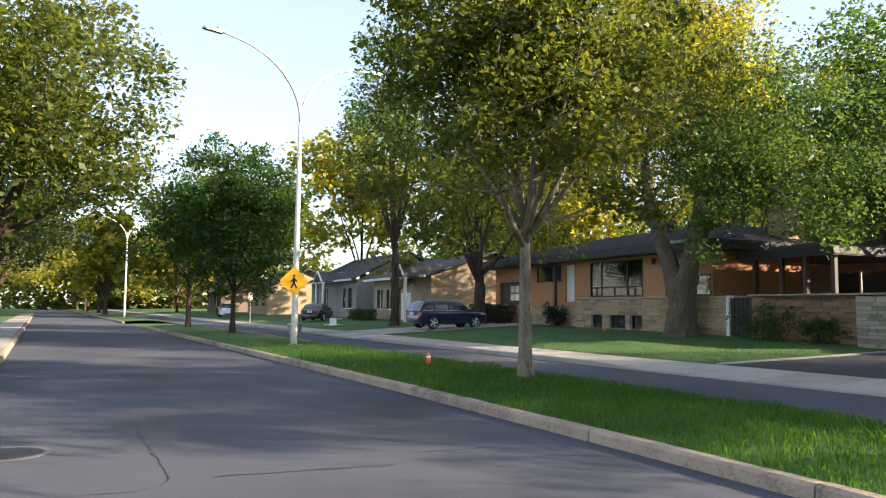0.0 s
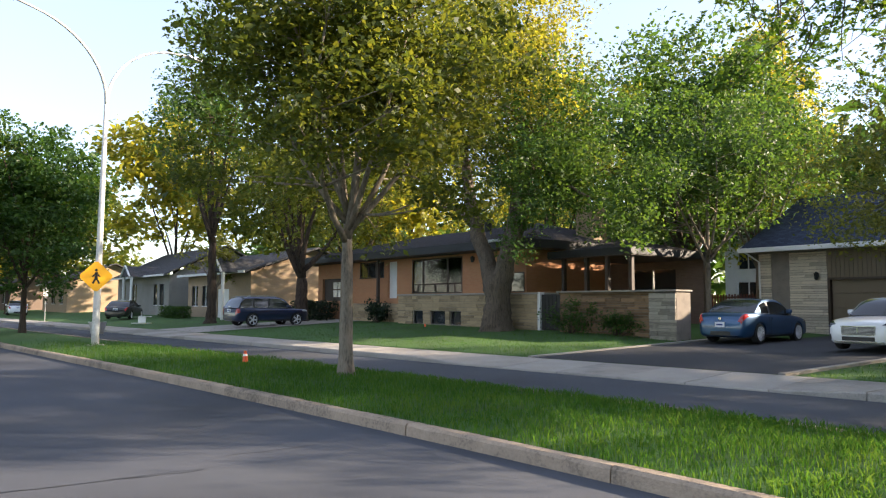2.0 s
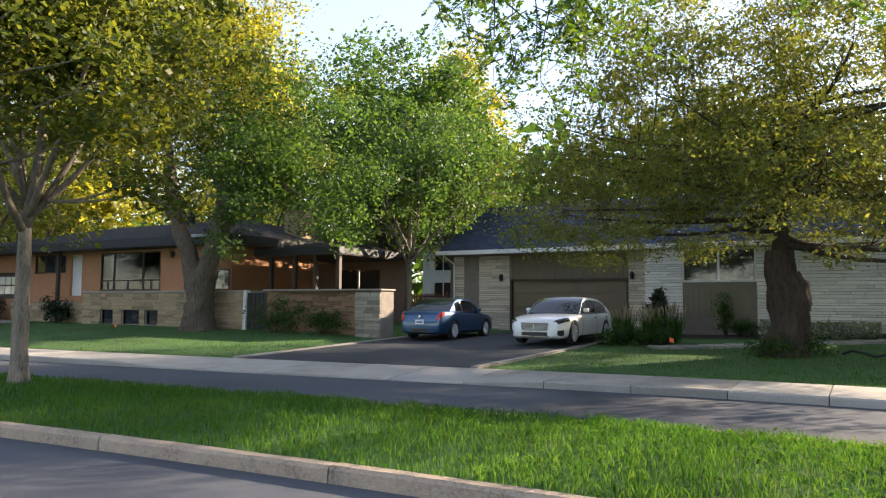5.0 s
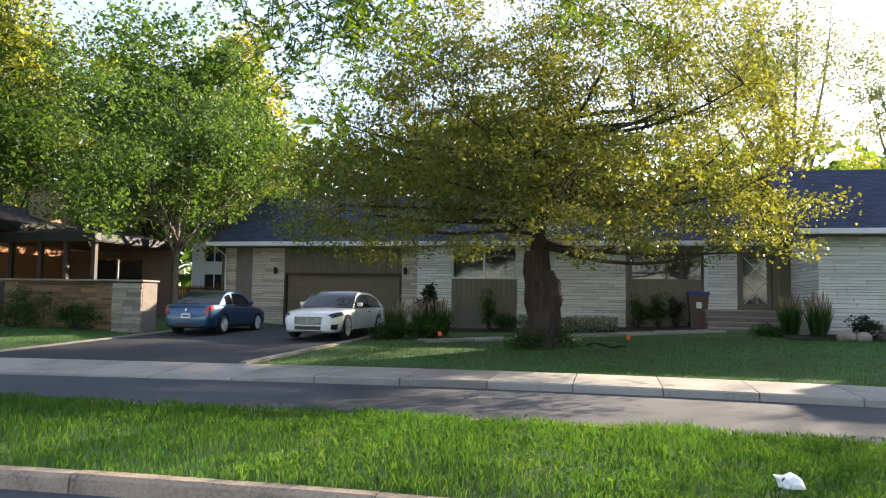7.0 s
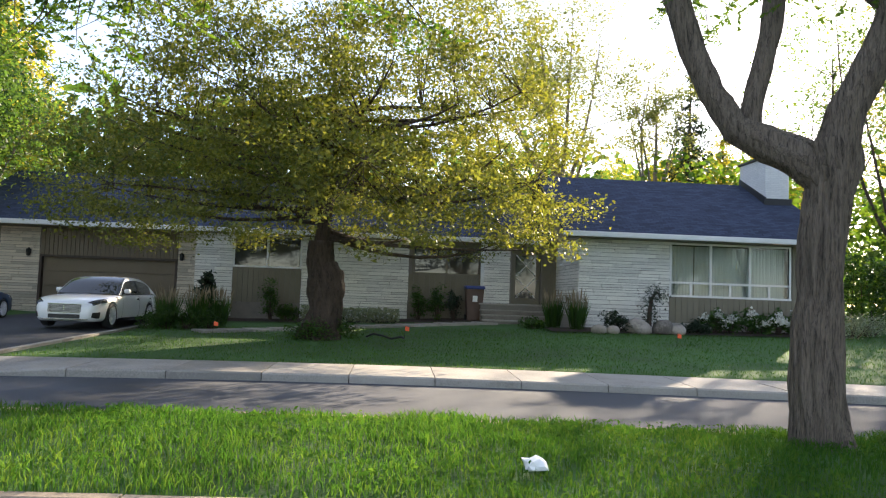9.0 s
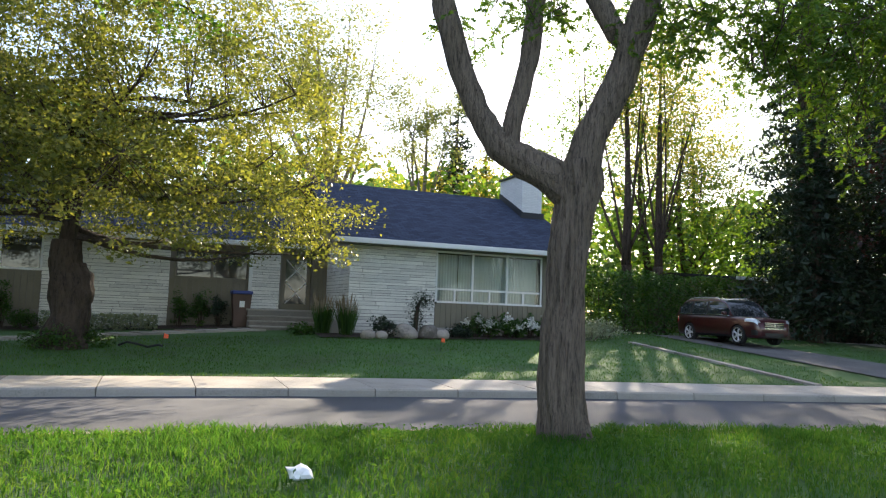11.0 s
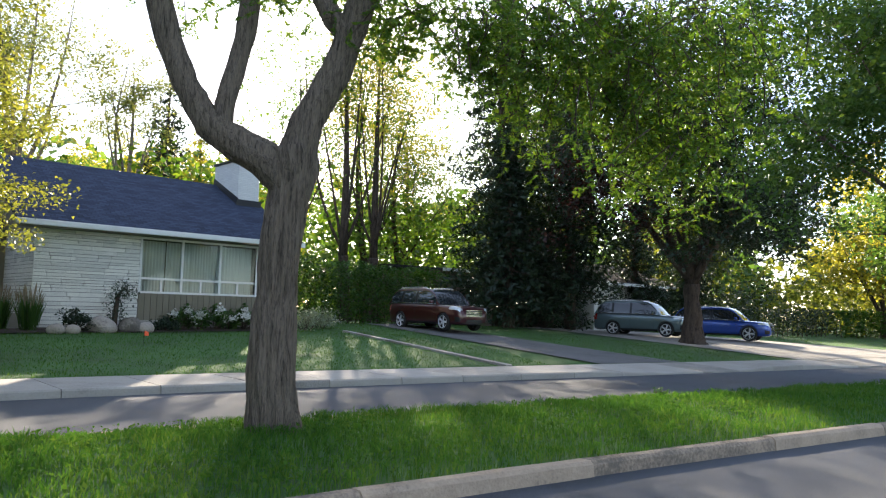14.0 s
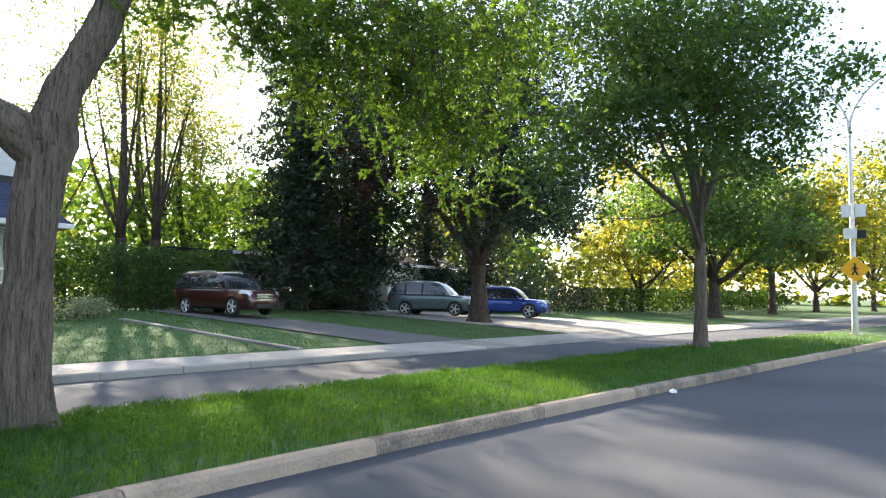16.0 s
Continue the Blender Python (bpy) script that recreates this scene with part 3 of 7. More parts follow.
def plume_grass(x, y, z, h, r, seed):
    """A tuft of tall feathery grass."""
    rng = np.random.default_rng(seed)
    t = thing("ornamental_grass", (x, y, z), "tall upright ornamental grass with pale feathery plumes", "grass tuft", "ornamental grasses by the path")
    for nm, n, hh, mt, w in (("blades", 330, 0.8, "leaf_hedge", 0.012), ("plumes", 60, 1.0, "plume", 0.022)):
        a, q = rng.random(n) * 6.28, np.sqrt(rng.random(n)) * r * 0.45
        bx, by = np.cos(a) * q, np.sin(a) * q
        ht = h * hh * (0.65 + 0.4 * rng.random(n))
        tx, ty = bx * 2.0 + rng.normal(size=n) * 0.05, by * 2.0 + rng.normal(size=n) * 0.05
        lo = 0 if nm == "blades" else 0.68
        b0 = np.stack([bx + (tx - bx) * lo, by + (ty - by) * lo, ht * lo], 1)
        tp = np.stack([tx, ty, ht], 1)
        md = (b0 + tp) / 2 + np.stack([-bx * 0.2, -by * 0.2, 0 * bx], 1)
        sd = np.stack([np.sin(a * 3), np.cos(a * 3), 0 * a], 1) * w
        v = np.stack([b0, md - sd, tp, md + sd], 1).reshape(-1, 3)
        part(nm, fast_mesh(nm, v, np.arange(4 * n).reshape(n, 4), M[mt]), None, t)
    return t


def grass_field(name, n, sample, height, width, label, seed, parent=None):
    """Single blades of grass over a stretch of ground."""
    rng = np.random.default_rng(seed)
    b0 = np.array(sample(rng, n))
    n = len(b0)
    tuft = np.array([max(0.25, 0.75 + 0.6 * noise.noise(Vector((p[0] * 0.9, p[1] * 0.9, 3.0))) + 0.55 * noise.noise(Vector((p[0] * 3.2, p[1] * 3.2, 0)))) for p in b0])
    h = height * tuft * (0.6 + 0.8 * rng.random(n))
    a = rng.random(n) * 6.28
    ln = h * (0.25 + 0.5 * rng.random(n))
    tip = b0 + np.stack([np.cos(a) * ln, np.sin(a) * ln, h], 1)
    mid = b0 + np.stack([np.cos(a) * ln * 0.3, np.sin(a) * ln * 0.3, h * 0.6], 1)
    s = rng.random(n) * 6.28
    w = width * (0.7 + 0.7 * rng.random(n))
    sd = np.stack([np.cos(s) * w, np.sin(s) * w, 0 * s], 1)
    v = np.stack([b0 - [0, 0, 0.03], mid - sd, tip, mid + sd], 1).reshape(-1, 3)
    ob = part(name, fast_mesh(name, v, np.arange(4 * n).reshape(n, 4), M["blade"]), None, None)
    return tagged(ob, label, "grass", kind="stuff")


def med_sample(rng, n):
    x = rng.triangular(-30, 1, 34, n)
    u = rng.random(n)
    return [(a, y_near(a) + 0.16 + b * 3.62, med(a, y_near(a) + 0.16 + b * 3.62) - 0.02) for a, b in zip(x, u)]


grass_field("median_grass", 108000, med_sample, 0.11, 0.0052, "lush uncut green grass along the median", 5)


def weeds(name, spots, label, leaf, size, per, seed):
    """Low broad-leaved weeds scattered through the turf, too many to count."""
    rng = np.random.default_rng(seed)
    pts = []
    for x, y, r in spots:
        q = np.column_stack([x + rng.normal(size=per) * r, y + rng.normal(size=per) * r])
        pts += [(a, b, med(a, b) + 0.015 + 0.075 * rng.random()) for a, b in q if 0.25 < b - y_near(a) < 3.75]
    tagged(part(name, leaves(name, np.array(pts), size, rng, M[leaf], 0.55, -0.1, 0.9), None), label, "weeds", kind="stuff")


_w = np.random.default_rng(77)
weeds("weeds", [(a, y_near(a) + 0.4 + 3.2 * b, 0.28) for a, b in zip(_w.triangular(-8, 5, 20, 90), _w.random(90))], "low broad-leaved weeds in the median grass", "leaf_weed", 0.045, 55, 78)
weeds("weeds", [(a, y_near(a) + 0.4 + 3.2 * b, 0.22) for a, b in zip(_w.triangular(-6, 4, 16, 70), _w.random(70))], "pale clover leaves in the median grass", "leaf_weed", 0.04, 50, 79)


def on_lawn(x, y):
    """Whether a spot of the gardens is turf and not drive, path or house."""
    d = y - y_far(x) - 1.85
    if d < 0:
        return False
    if -14.7 < x < -7.5 and y < 29:
        return False
    if x < -16 and y > 21.6:
        return False
    if 16.4 + (y - 13.4) * 0.45 < x < 20.6 + (y - 12.4) * 0.30 and y < 24:
        return False
    if -7.5 < x < 15 and y > 24.2 - 0.0 * x:
        return False
    if 27.5 < x < 40 and y < 30:
        return False
    return True


def lawn_sample(rng, n):
    out = []
    while len(out) < n:
        x, y = rng.triangular(-46, 2, 56), 8 + rng.random() * 20
        if on_lawn(x, y):
            out.append((x, y, lot(x, y) - 0.01))
    return out


grass_field("lawn_grass", 60000, lawn_sample, 0.045, 0.006, "short mown green lawn in the front gardens", 6)


def lawn_z(x, y):
    return lot(x, y) - 0.02


# trees on the median
tree("median_tree", -13.0, 7.5, 0.14, "young maple with a straight pale trunk on the grass median", "bark_pale", "leaf_maple", 0.13, 2.75,
     (0.1, 0.0, 5.9), (3.7, 3.4, 3.8), 11, clumps=300, count=62000, size=0.115, limbs=8, spread=0.15, twigs=150, hollow=1.7)
tree("median_tree", -39.0, 5.5, 0.14, "dark green dense young maple on the grass median", "bark_dark", "leaf_hedge", 0.13, 2.2,
     (0.2, 0, 6.0), (3.6, 3.4, 4.1), 12, clumps=190, count=26000, size=0.19, spread=0.18, low=-0.95)
tree("median_tree", -48.8, 4.2, 0.14, "dark green young maple on the grass median", "bark_dark", "leaf_hedge", 0.15, 2.6,
     (-0.4, 0, 6.3), (3.4, 3.4, 3.6), 13, clumps=150, count=18000, size=0.2, spread=0.18)
tree("median_tree", 21.7, 4.7, 0.14, "young linden with a slim grey trunk on the grass median", "bark_grey", "leaf_linden", 0.17, 3.0,
     (-0.8, 0.6, 7.3), (5.1, 4.4, 5.0), 14, clumps=300, count=52000, size=0.135, limbs=7, spread=0.16, twigs=130, hollow=1.7)

# the honey locust beside the camera, with its own great limbs
LX, LY, LZ = 4.45, 7.65, 0.16
LR = [0.33, 0.285, 0.25, 0.232, 0.228, 0.235, 0.255, 0.25]
LP = [(0.05, -0.03, -0.15), (0.04, -0.02, 0.1), (0.03, -0.02, 0.5), (0.03, -0.02, 1.1), (0.05, -0.03, 1.8), (0.09, -0.06, 2.5), (0.13, -0.08, 2.95), (0.09, -0.05, 3.25)]
limbs_l = [
    ([(0.12, -0.08, 2.85), (-0.08, 0.05, 3.05), (-0.38, 0.24, 3.24), (-0.69, 0.43, 3.48), (-0.92, 0.57, 3.91), (-1.09, 0.68, 4.4), (-1.24, 0.77, 5.0), (-1.32, 0.85, 5.4), (-1.77, 1.22, 6.6), (-2.82, 2.12, 8.0), (-4.39, 3.09, 9)],
     [0.25, 0.215, 0.185, 0.16, 0.145, 0.14, 0.135, 0.13, 0.12, 0.1, 0.03]),
    ([(-0.55, 0.38, 3.4), (-0.52, 0.38, 3.75), (-0.42, 0.40, 4.1), (-0.30, 0.42, 4.6), (-0.2, 0.5, 5.25), (0.24, 0.91, 7.2), (0.8, 1.62, 9.5)], [0.13, 0.125, 0.12, 0.115, 0.11, 0.1, 0.03]),
    ([(0.12, -0.07, 2.95), (0.26, -0.16, 3.6), (0.51, -0.32, 4.2), (0.67, -0.42, 4.75), (0.77, -0.6, 5.3), (1.2, -0.98, 7), (2.09, -1.66, 9)],
     [0.25, 0.195, 0.17, 0.18, 0.15, 0.12, 0.03]),
    ([(0.67, -0.42, 4.6), (0.47, -0.29, 4.85), (0.32, -0.08, 5.35), (0.26, 0.19, 7.4), (-0.31, -0.75, 9.2)], [0.16, 0.14, 0.12, 0.09, 0.03]),
    ([(1.25, -0.2, 5.8), (2.4, 0.2, 6.4), (4.0, 0.6, 6.8), (6.0, 1.0, 6.7)], [0.11, 0.09, 0.06, 0.02]),
    ([(-1.6, 0, 5.9), (-2.8, 0.6, 6.4), (-4.6, 1.0, 6.8), (-6.6, 1.2, 6.6)], [0.11, 0.09, 0.06, 0.02]),
]
locust = tree("honey_locust", LX, LY, LZ, "honey locust with a thick furrowed trunk forking into great limbs", "bark_grey", "leaf_locust", 0.3, 3.3,
              (0.2, 0.3, 8.8), (6.5, 4.0, 2.6), 21, clumps=170, count=24000, size=0.13, spread=0.2, low=-0.6, twigs=110, trunk_pts=(LP, LR), limb_list=limbs_l, sides=64, droop=0.8, width=0.34)


def locust_sprays(ob, spots, seed):
    """Drooping twigs with rows of small leaflets."""
    rng = np.random.default_rng(seed)
    tw, pts = Shape(), []
    for sx, sy, sz, ln, n in spots:
        for _ in range(n):
            a = np.array([sx, sy, sz]) + rng.normal(size=3) * np.array([0.42, 0.42, 0.2])
            e = a + np.array([rng.normal() * 0.45, rng.normal() * 0.4, -ln * (0.5 + 0.8 * rng.random())])
            line = bend(a, e, rng, 0.12, 6)
            tw.tube(line, list(np.linspace(0.009, 0.003, 6)), 4, cap=False)
            for k in range(7):
                s = line[1 + k % 5] + rng.normal(size=3) * 0.05
                dr = rng.normal(size=3)
                dr[2] = -0.35 - abs(dr[2]) * 0.5
                dr /= np.linalg.norm(dr)
                sd = np.cross(dr, [0, 0, 1.0])
                for j in range(8):
                    for q in (-1, 1):
                        pts.append(s + dr * j * 0.032 + sd * q * 0.028)
    tagged(part("twig", tw, M["bark_dark"], ob), kind="stuff")
    part("foliage", leaves("foliage", np.array(pts), 0.062, rng, M["leaf_locust"], 0.45, 0.2), None, ob)


SPRAYS = [(1.3, -0.5, 5.35, 0.5, 16), (2.0, -0.6, 5.5, 0.6, 18), (2.9, -0.9, 5.6, 0.8, 22), (3.6, -1.4, 5.7, 0.8, 22), (4.9, -2.2, 5.6, 0.8, 24), (5.2, -2.9, 5.2, 0.7, 20), (1.68, -0.89, 5.2, 0.6, 20), (2.44, -0.93, 4.96, 0.7, 26), (2.43, -1.66, 5.18, 0.7, 26), (3.18, -1.8, 4.43, 0.8, 30), (3.93, -1.99, 5.26, 0.8, 28), (3.74, -2.62, 4.15, 0.8, 30), (4.41, -2.79, 4.88, 0.7, 24), (3.88, -2.87, 3.45, 0.6, 20), (4.2, -2.28, 4.72, 0.8, 30), (4.35, -2.53, 3.9, 0.7, 24), (3.45, -2.05, 5.3, 0.7, 24), (2.87, -1.3, 4.82, 0.6, 20), (-0.51, 0.81, 5.44, 0.3, 14), (0.32, 0.37, 5.57, 0.3, 10), (-8.24, -0.04, 5.18, 0.6, 9), (-7.86, -0.09, 4.81, 0.7, 13), (-7.63, 0.22, 5.08, 0.7, 13), (-7.34, 0.42, 5.22, 0.5, 11), (-7.98, -0.14, 4.25, 0.5, 8), (-6.82, 0.78, 5.43, 0.4, 7), (-5.03, 1.24, 5.2, 0.35, 8)]
locust_sprays(locust, SPRAYS, 22)

# hawthorn on the white house's lawn
tree("hawthorn_tree", -2.1, 20.8, lawn_z(-2.1, 20.8), "old spreading hawthorn with a gnarled trunk and layered yellow-green crown", "bark_dark", "leaf_haw", 0.26, 2.6,
     (0.1, 0.0, 4.3), (7.3, 6.2, 6.6), 31, clumps=1100, count=140000, size=0.094, rise=0.8, limbs=34, spread=0.09, low=-0.30, flat=0.38, twigs=420, hollow=2.1, rough=0.3,
     trunk_pts=([(0, 0, -0.2), (0, 0, 0.05), (0.05, 0, 0.4), (0.16, 0, 0.8), (0.2, 0, 1.3), (0.1, 0, 1.75), (0.0, 0, 2.1), (0.0, 0, 2.7)],
                [0.74, 0.60, 0.48, 0.44, 0.52, 0.49, 0.38, 0.33]), sides=40)
# the great maple before the brick house
limbs_m = [
    ([(0, 0, 1.7), (-0.5, 0, 2.6), (-1.15, -0.1, 4.0), (-1.6, -0.2, 5.6), (-2.2, 0, 8.0), (-3.2, 0.2, 10.5)], [0.5, 0.36, 0.3, 0.26, 0.18, 0.05]),
    ([(0, 0, 1.7), (0.45, 0, 2.6), (1.0, 0.1, 4.0), (1.4, 0.2, 5.6), (2.0, 0.4, 8.0), (2.6, 1.0, 10.5)], [0.5, 0.38, 0.32, 0.27, 0.2, 0.05]),
    ([(0, 0.2, 2.0), (0.05, 0.5, 3.6), (0.3, 0.9, 6.0), (0.5, 1.2, 9.5)], [0.3, 0.24, 0.2, 0.06]),
    ([(1.0, 0.1, 4.1), (2.6, -0.4, 5.2), (4.6, -1.0, 5.6), (6.2, -1.2, 4.8)], [0.16, 0.12, 0.08, 0.03]),
    ([(-1.2, -0.1, 4.2), (-3.0, 0.4, 5.4), (-5.0, 0.8, 5.8)], [0.15, 0.1, 0.03]),
]
# upper second crown takes gold leaves: its sunlit tone is in the colour
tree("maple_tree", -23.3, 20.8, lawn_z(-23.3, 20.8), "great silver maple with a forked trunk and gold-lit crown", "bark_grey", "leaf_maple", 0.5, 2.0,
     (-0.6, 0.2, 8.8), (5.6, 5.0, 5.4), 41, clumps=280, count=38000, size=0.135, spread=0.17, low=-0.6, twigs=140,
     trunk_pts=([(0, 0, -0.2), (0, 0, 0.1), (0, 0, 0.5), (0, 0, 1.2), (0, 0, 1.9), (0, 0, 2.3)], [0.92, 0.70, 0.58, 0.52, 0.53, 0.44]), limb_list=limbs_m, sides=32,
     second=[("leaf_linden", (4.6, -0.9, 5.6), (3.9, 2.6, 4.6), 200, 24000), ("leaf_gold_lit", (1.6, -1.8, 10.6), (4.4, 3.6, 4.8), 170, 24000)])

tree("maple_tree", -40.5, 20.4, lawn_z(-40.5, 20.4), "tree with a reddish forked trunk on the brick house lawn", "bark_dark", "leaf_maple", 0.36, 2.6,
     (0.2, 0, 8.4), (5.4, 4.8, 5.4), 42, clumps=190, count=22000, size=0.16, limbs=6, spread=0.19, sides=20)
tree("ash_tree", -45.2, 16.6, lawn_z(-45.2, 16.6), "tall grey-green ash tree near the pavement", "bark_dark", "leaf_linden", 0.26, 5.0,
     (0, 0, 13.0), (3.8, 3.8, 6.5), 43, clumps=140, count=17000, size=0.2, spread=0.2, hollow=1.6)
tree("ornamental_tree", -51.5, 19.2, lawn_z(-51.5, 19.2), "small ornamental tree with pale yellowing leaves", "bark_pale", "leaf_haw", 0.1, 2.2,
     (0, 0, 4.4), (2.4, 2.3, 2.0), 44, clumps=50, count=2600, size=0.18)
tree("street_tree", -39.0, -5.4, 0.1, "large maple with a dark crown overhanging the roadway", "bark_dark", "leaf_maple", 0.4, 4.2,
     (0.6, 1.0, 10.8), (7.0, 6.6, 7.2), 45, clumps=330, count=32000, size=0.27, spread=0.15, limbs=8, low=-0.9)
tree("street_tree", -66.0, -9.5, 0.1, "large dark maple beside the near pavement", "bark_dark", "leaf_dark", 0.4, 3.4,
     (0, 1.5, 8.2), (7.0, 6.0, 6.0), 46, clumps=150, count=15000, size=0.34, spread=0.2)
tree("street_tree", -88.0, -11.5, 0.1, "yellowing maple beside the near pavement", "bark_dark", "leaf_gold_lit", 0.35, 2.8,
     (0, 1.0, 7.0), (6.5, 6.0, 5.0), 47, clumps=100, count=8000, size=0.34, spread=0.2)
for i, (x, y, z, rx, rz, lf) in enumerate([(-82, 26, 14, 7.2, 10, "leaf_gold_lit"), (-96, 12, 11, 5.5, 9, "leaf_maple"), (-72, 36, 12, 7, 9, "leaf_maple"),
                                            (-60, 40, 11, 7, 9, "leaf_gold_lit"), (-112, 22, 11, 8, 9, "leaf_maple"), (-106, -1.0, 8, 4.5, 6, "leaf_gold_lit"),
                                            (-122, -2.0, 8, 5, 6, "leaf_maple"), (-140, -4, 8, 5.5, 6.5, "leaf_gold_lit"), (-160, -5, 9, 6, 7, "leaf_maple"),
                                            (-135, 10, 9, 8, 8, "leaf_gold_lit"), (-160, 14, 10, 9, 9, "leaf_maple"), (-110, -16, 9, 7, 7, "leaf_gold_lit"),
                                            (-135, -20, 9, 8, 8, "leaf_maple"), (-165, -24, 10, 9, 9, "leaf_gold_lit"), (-200, -8, 11, 14, 11, "leaf_maple"), (-205, 14, 11, 13, 10, "leaf_gold_lit")]):
    tree("avenue_tree", x, y, 0.2, "leafy tree along the avenue in evening sun", "bark_dark", lf, 0.25, max(2.2, z - rz * 0.95),
         (0, 0, z), (rx, rx, rz * 0.92), 100 + i, clumps=100, count=5800, size=0.56 + 0.002 * abs(x), spread=0.22, limbs=5, twigs=30, sides=9, group="trees along the avenue")
for i, (x, y, lf) in enumerate([(-30, -16, "leaf_maple"), (25.5, -17, "leaf_gold_lit")]):
    tree("avenue_tree", x, y, 0.12, "leafy tree on the near side of the street", "bark_dark", lf, 0.25, 2.6,
         (0, 0, 7), (6, 5, 5), 220 + i, clumps=80, count=6000, size=0.4, spread=0.22, limbs=5, twigs=20, sides=9, group="trees along the avenue")
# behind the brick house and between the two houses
for i, (x, y, z, rx, rz, lf, n) in enumerate([(-23.0, 34.0, 9.0, 5.2, 7.6, "leaf_linden", 26000), (-24.2, 44.0, 10.5, 4.0, 8.2, "leaf_gold_lit", 24000), (-30, 43, 11, 6, 7, "leaf_maple", 9000),
                                              (-45, 42, 9, 7, 6, "leaf_gold_lit", 7000), (-56, 33, 9, 5, 7, "leaf_maple", 6000), (-37, 38, 10, 6, 6, "leaf_gold_lit", 7000)]):
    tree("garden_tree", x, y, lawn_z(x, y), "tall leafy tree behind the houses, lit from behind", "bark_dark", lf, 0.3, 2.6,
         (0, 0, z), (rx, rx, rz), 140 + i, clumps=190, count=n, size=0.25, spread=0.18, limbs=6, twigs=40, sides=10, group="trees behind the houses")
for i, (x, y, zc, rx) in enumerate([(-17.6, 27.4, 6.4, 3.5), (-17.4, 31.0, 7.2, 3.7)]):
    tree("birch_tree", x, y, lawn_z(x, y), "slim pale-trunked tree between the two houses", "bark_pale", "leaf_linden", 0.12, 2.6,
         (0, 0, zc), (rx, rx, 3.6), 155 + i, clumps=130, count=15000, size=0.15, spread=0.18, group="trees between the houses")
tree("garden_tree", 9.7, 44.0, 0.9, "tall airy tree with pale branches behind the white house", "bark_pale", "leaf_pale", 0.3, 6.0,
     (-1.5, 0, 13.5), (6.4, 5.5, 8.0), 150, clumps=230, count=27000, size=0.15, spread=0.15, limbs=9, twigs=80, hollow=1.6, group="trees behind the houses")
tree("garden_tree", 15.2, 43.0, 0.9, "thin airy tree behind the white house", "bark_pale", "leaf_pale", 0.2, 6.0,
     (0, 0, 12.0), (2.6, 2.6, 4.2), 151, clumps=70, count=6500, size=0.14, spread=0.18, limbs=6, twigs=40, group="trees behind the houses")
conifer("spruce_tree", 18.0, 44.5, 0.9, "slender spruce behind the white house roof", 15.5, 2.6, 152, count=3800, start=0.3)
conifer("spruce_tree", 20.6, 45.5, 0.9, "spruce behind the white house chimney", 13.0, 2.4, 153, leaf="leaf_gold_lit", count=3000, start=0.3)
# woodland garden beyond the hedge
wood_spots = [(24.2, 34.0, 13, 4.2, 6.5, 0.34, "leaf_locust"), (25.8, 33.6, 14, 4.0, 6.0, 0.3, "leaf_gold_lit"), (22.2, 37.5, 11, 4.5, 7, 0.25, "leaf_locust"),
              (29.5, 39.0, 12, 4.8, 7.5, 0.3, "leaf_gold_lit"), (33.0, 40.0, 10.5, 6, 7.5, 0.3, "leaf_locust"), (19.0, 52.0, 8, 5, 5, 0.3, "leaf_gold_lit"), (27, 52, 8, 6, 6, 0.3, "leaf_gold_lit"),
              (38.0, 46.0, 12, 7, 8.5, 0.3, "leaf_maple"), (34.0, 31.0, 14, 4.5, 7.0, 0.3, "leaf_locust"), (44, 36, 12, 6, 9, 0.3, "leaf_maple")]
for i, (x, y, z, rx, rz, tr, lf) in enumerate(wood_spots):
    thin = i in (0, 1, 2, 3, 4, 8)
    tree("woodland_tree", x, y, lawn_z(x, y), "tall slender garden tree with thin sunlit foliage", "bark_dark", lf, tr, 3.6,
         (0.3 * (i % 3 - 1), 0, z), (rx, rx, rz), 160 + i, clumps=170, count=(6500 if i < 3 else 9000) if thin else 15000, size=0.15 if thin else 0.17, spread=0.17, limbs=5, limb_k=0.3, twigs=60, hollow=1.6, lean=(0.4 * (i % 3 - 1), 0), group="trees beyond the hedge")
# dark spruces and the purple maple near the drives
conifer("spruce_tree", 29.6, 27.4, lawn_z(29.6, 27.4), "tall dark spruce with bare lower trunk", 23, 3.6, 170, count=12000, start=0.12)
conifer("spruce_tree", 27.4, 24.6, lawn_z(27.4, 24.6), "broad dark spruce beside the drive", 11.5, 3.0, 171, count=8000, start=0.1)
conifer("spruce_tree", 31.5, 24.0, lawn_z(31.5, 24.0), "dark drooping spruce beside the drive", 15.0, 3.2, 172, count=9000, start=0.14)
conifer("spruce_tree", 36.5, 29.5, lawn_z(36.5, 29.5), "dark spruce behind the parked cars", 19, 4.0, 173, count=9000)
tree("maple_tree", 30.0, 16.3, lawn_z(30, 16.3), "dark crimson maple with low dense crown over the cars", "bark_dark", "leaf_dark", 0.36, 2.6,
     (0.3, 0.6, 9.4), (7.0, 6.2, 7.6), 180, clumps=400, count=62000, size=0.165, limbs=9, spread=0.15, low=-0.8, sides=24, hollow=1.8,
     second=[("leaf_purple", (-3.4, 2.0, 7.0), (3.0, 3.0, 4.6), 60, 5000), ("leaf_dark", (3.2, -1.2, 5.6), (4.6, 3.6, 2.8), 130, 15000)])
for i, (x, y, hh, rr) in enumerate([(43.0, 27.5, 9, 3.4), (47.5, 26.0, 7, 3.0), (38.5, 34.0, 18, 4.2)]):
    conifer("spruce_tree", x, y, lawn_z(x, y), "dark spruce beyond the wide drive", hh, rr, 174 + i, count=6500)
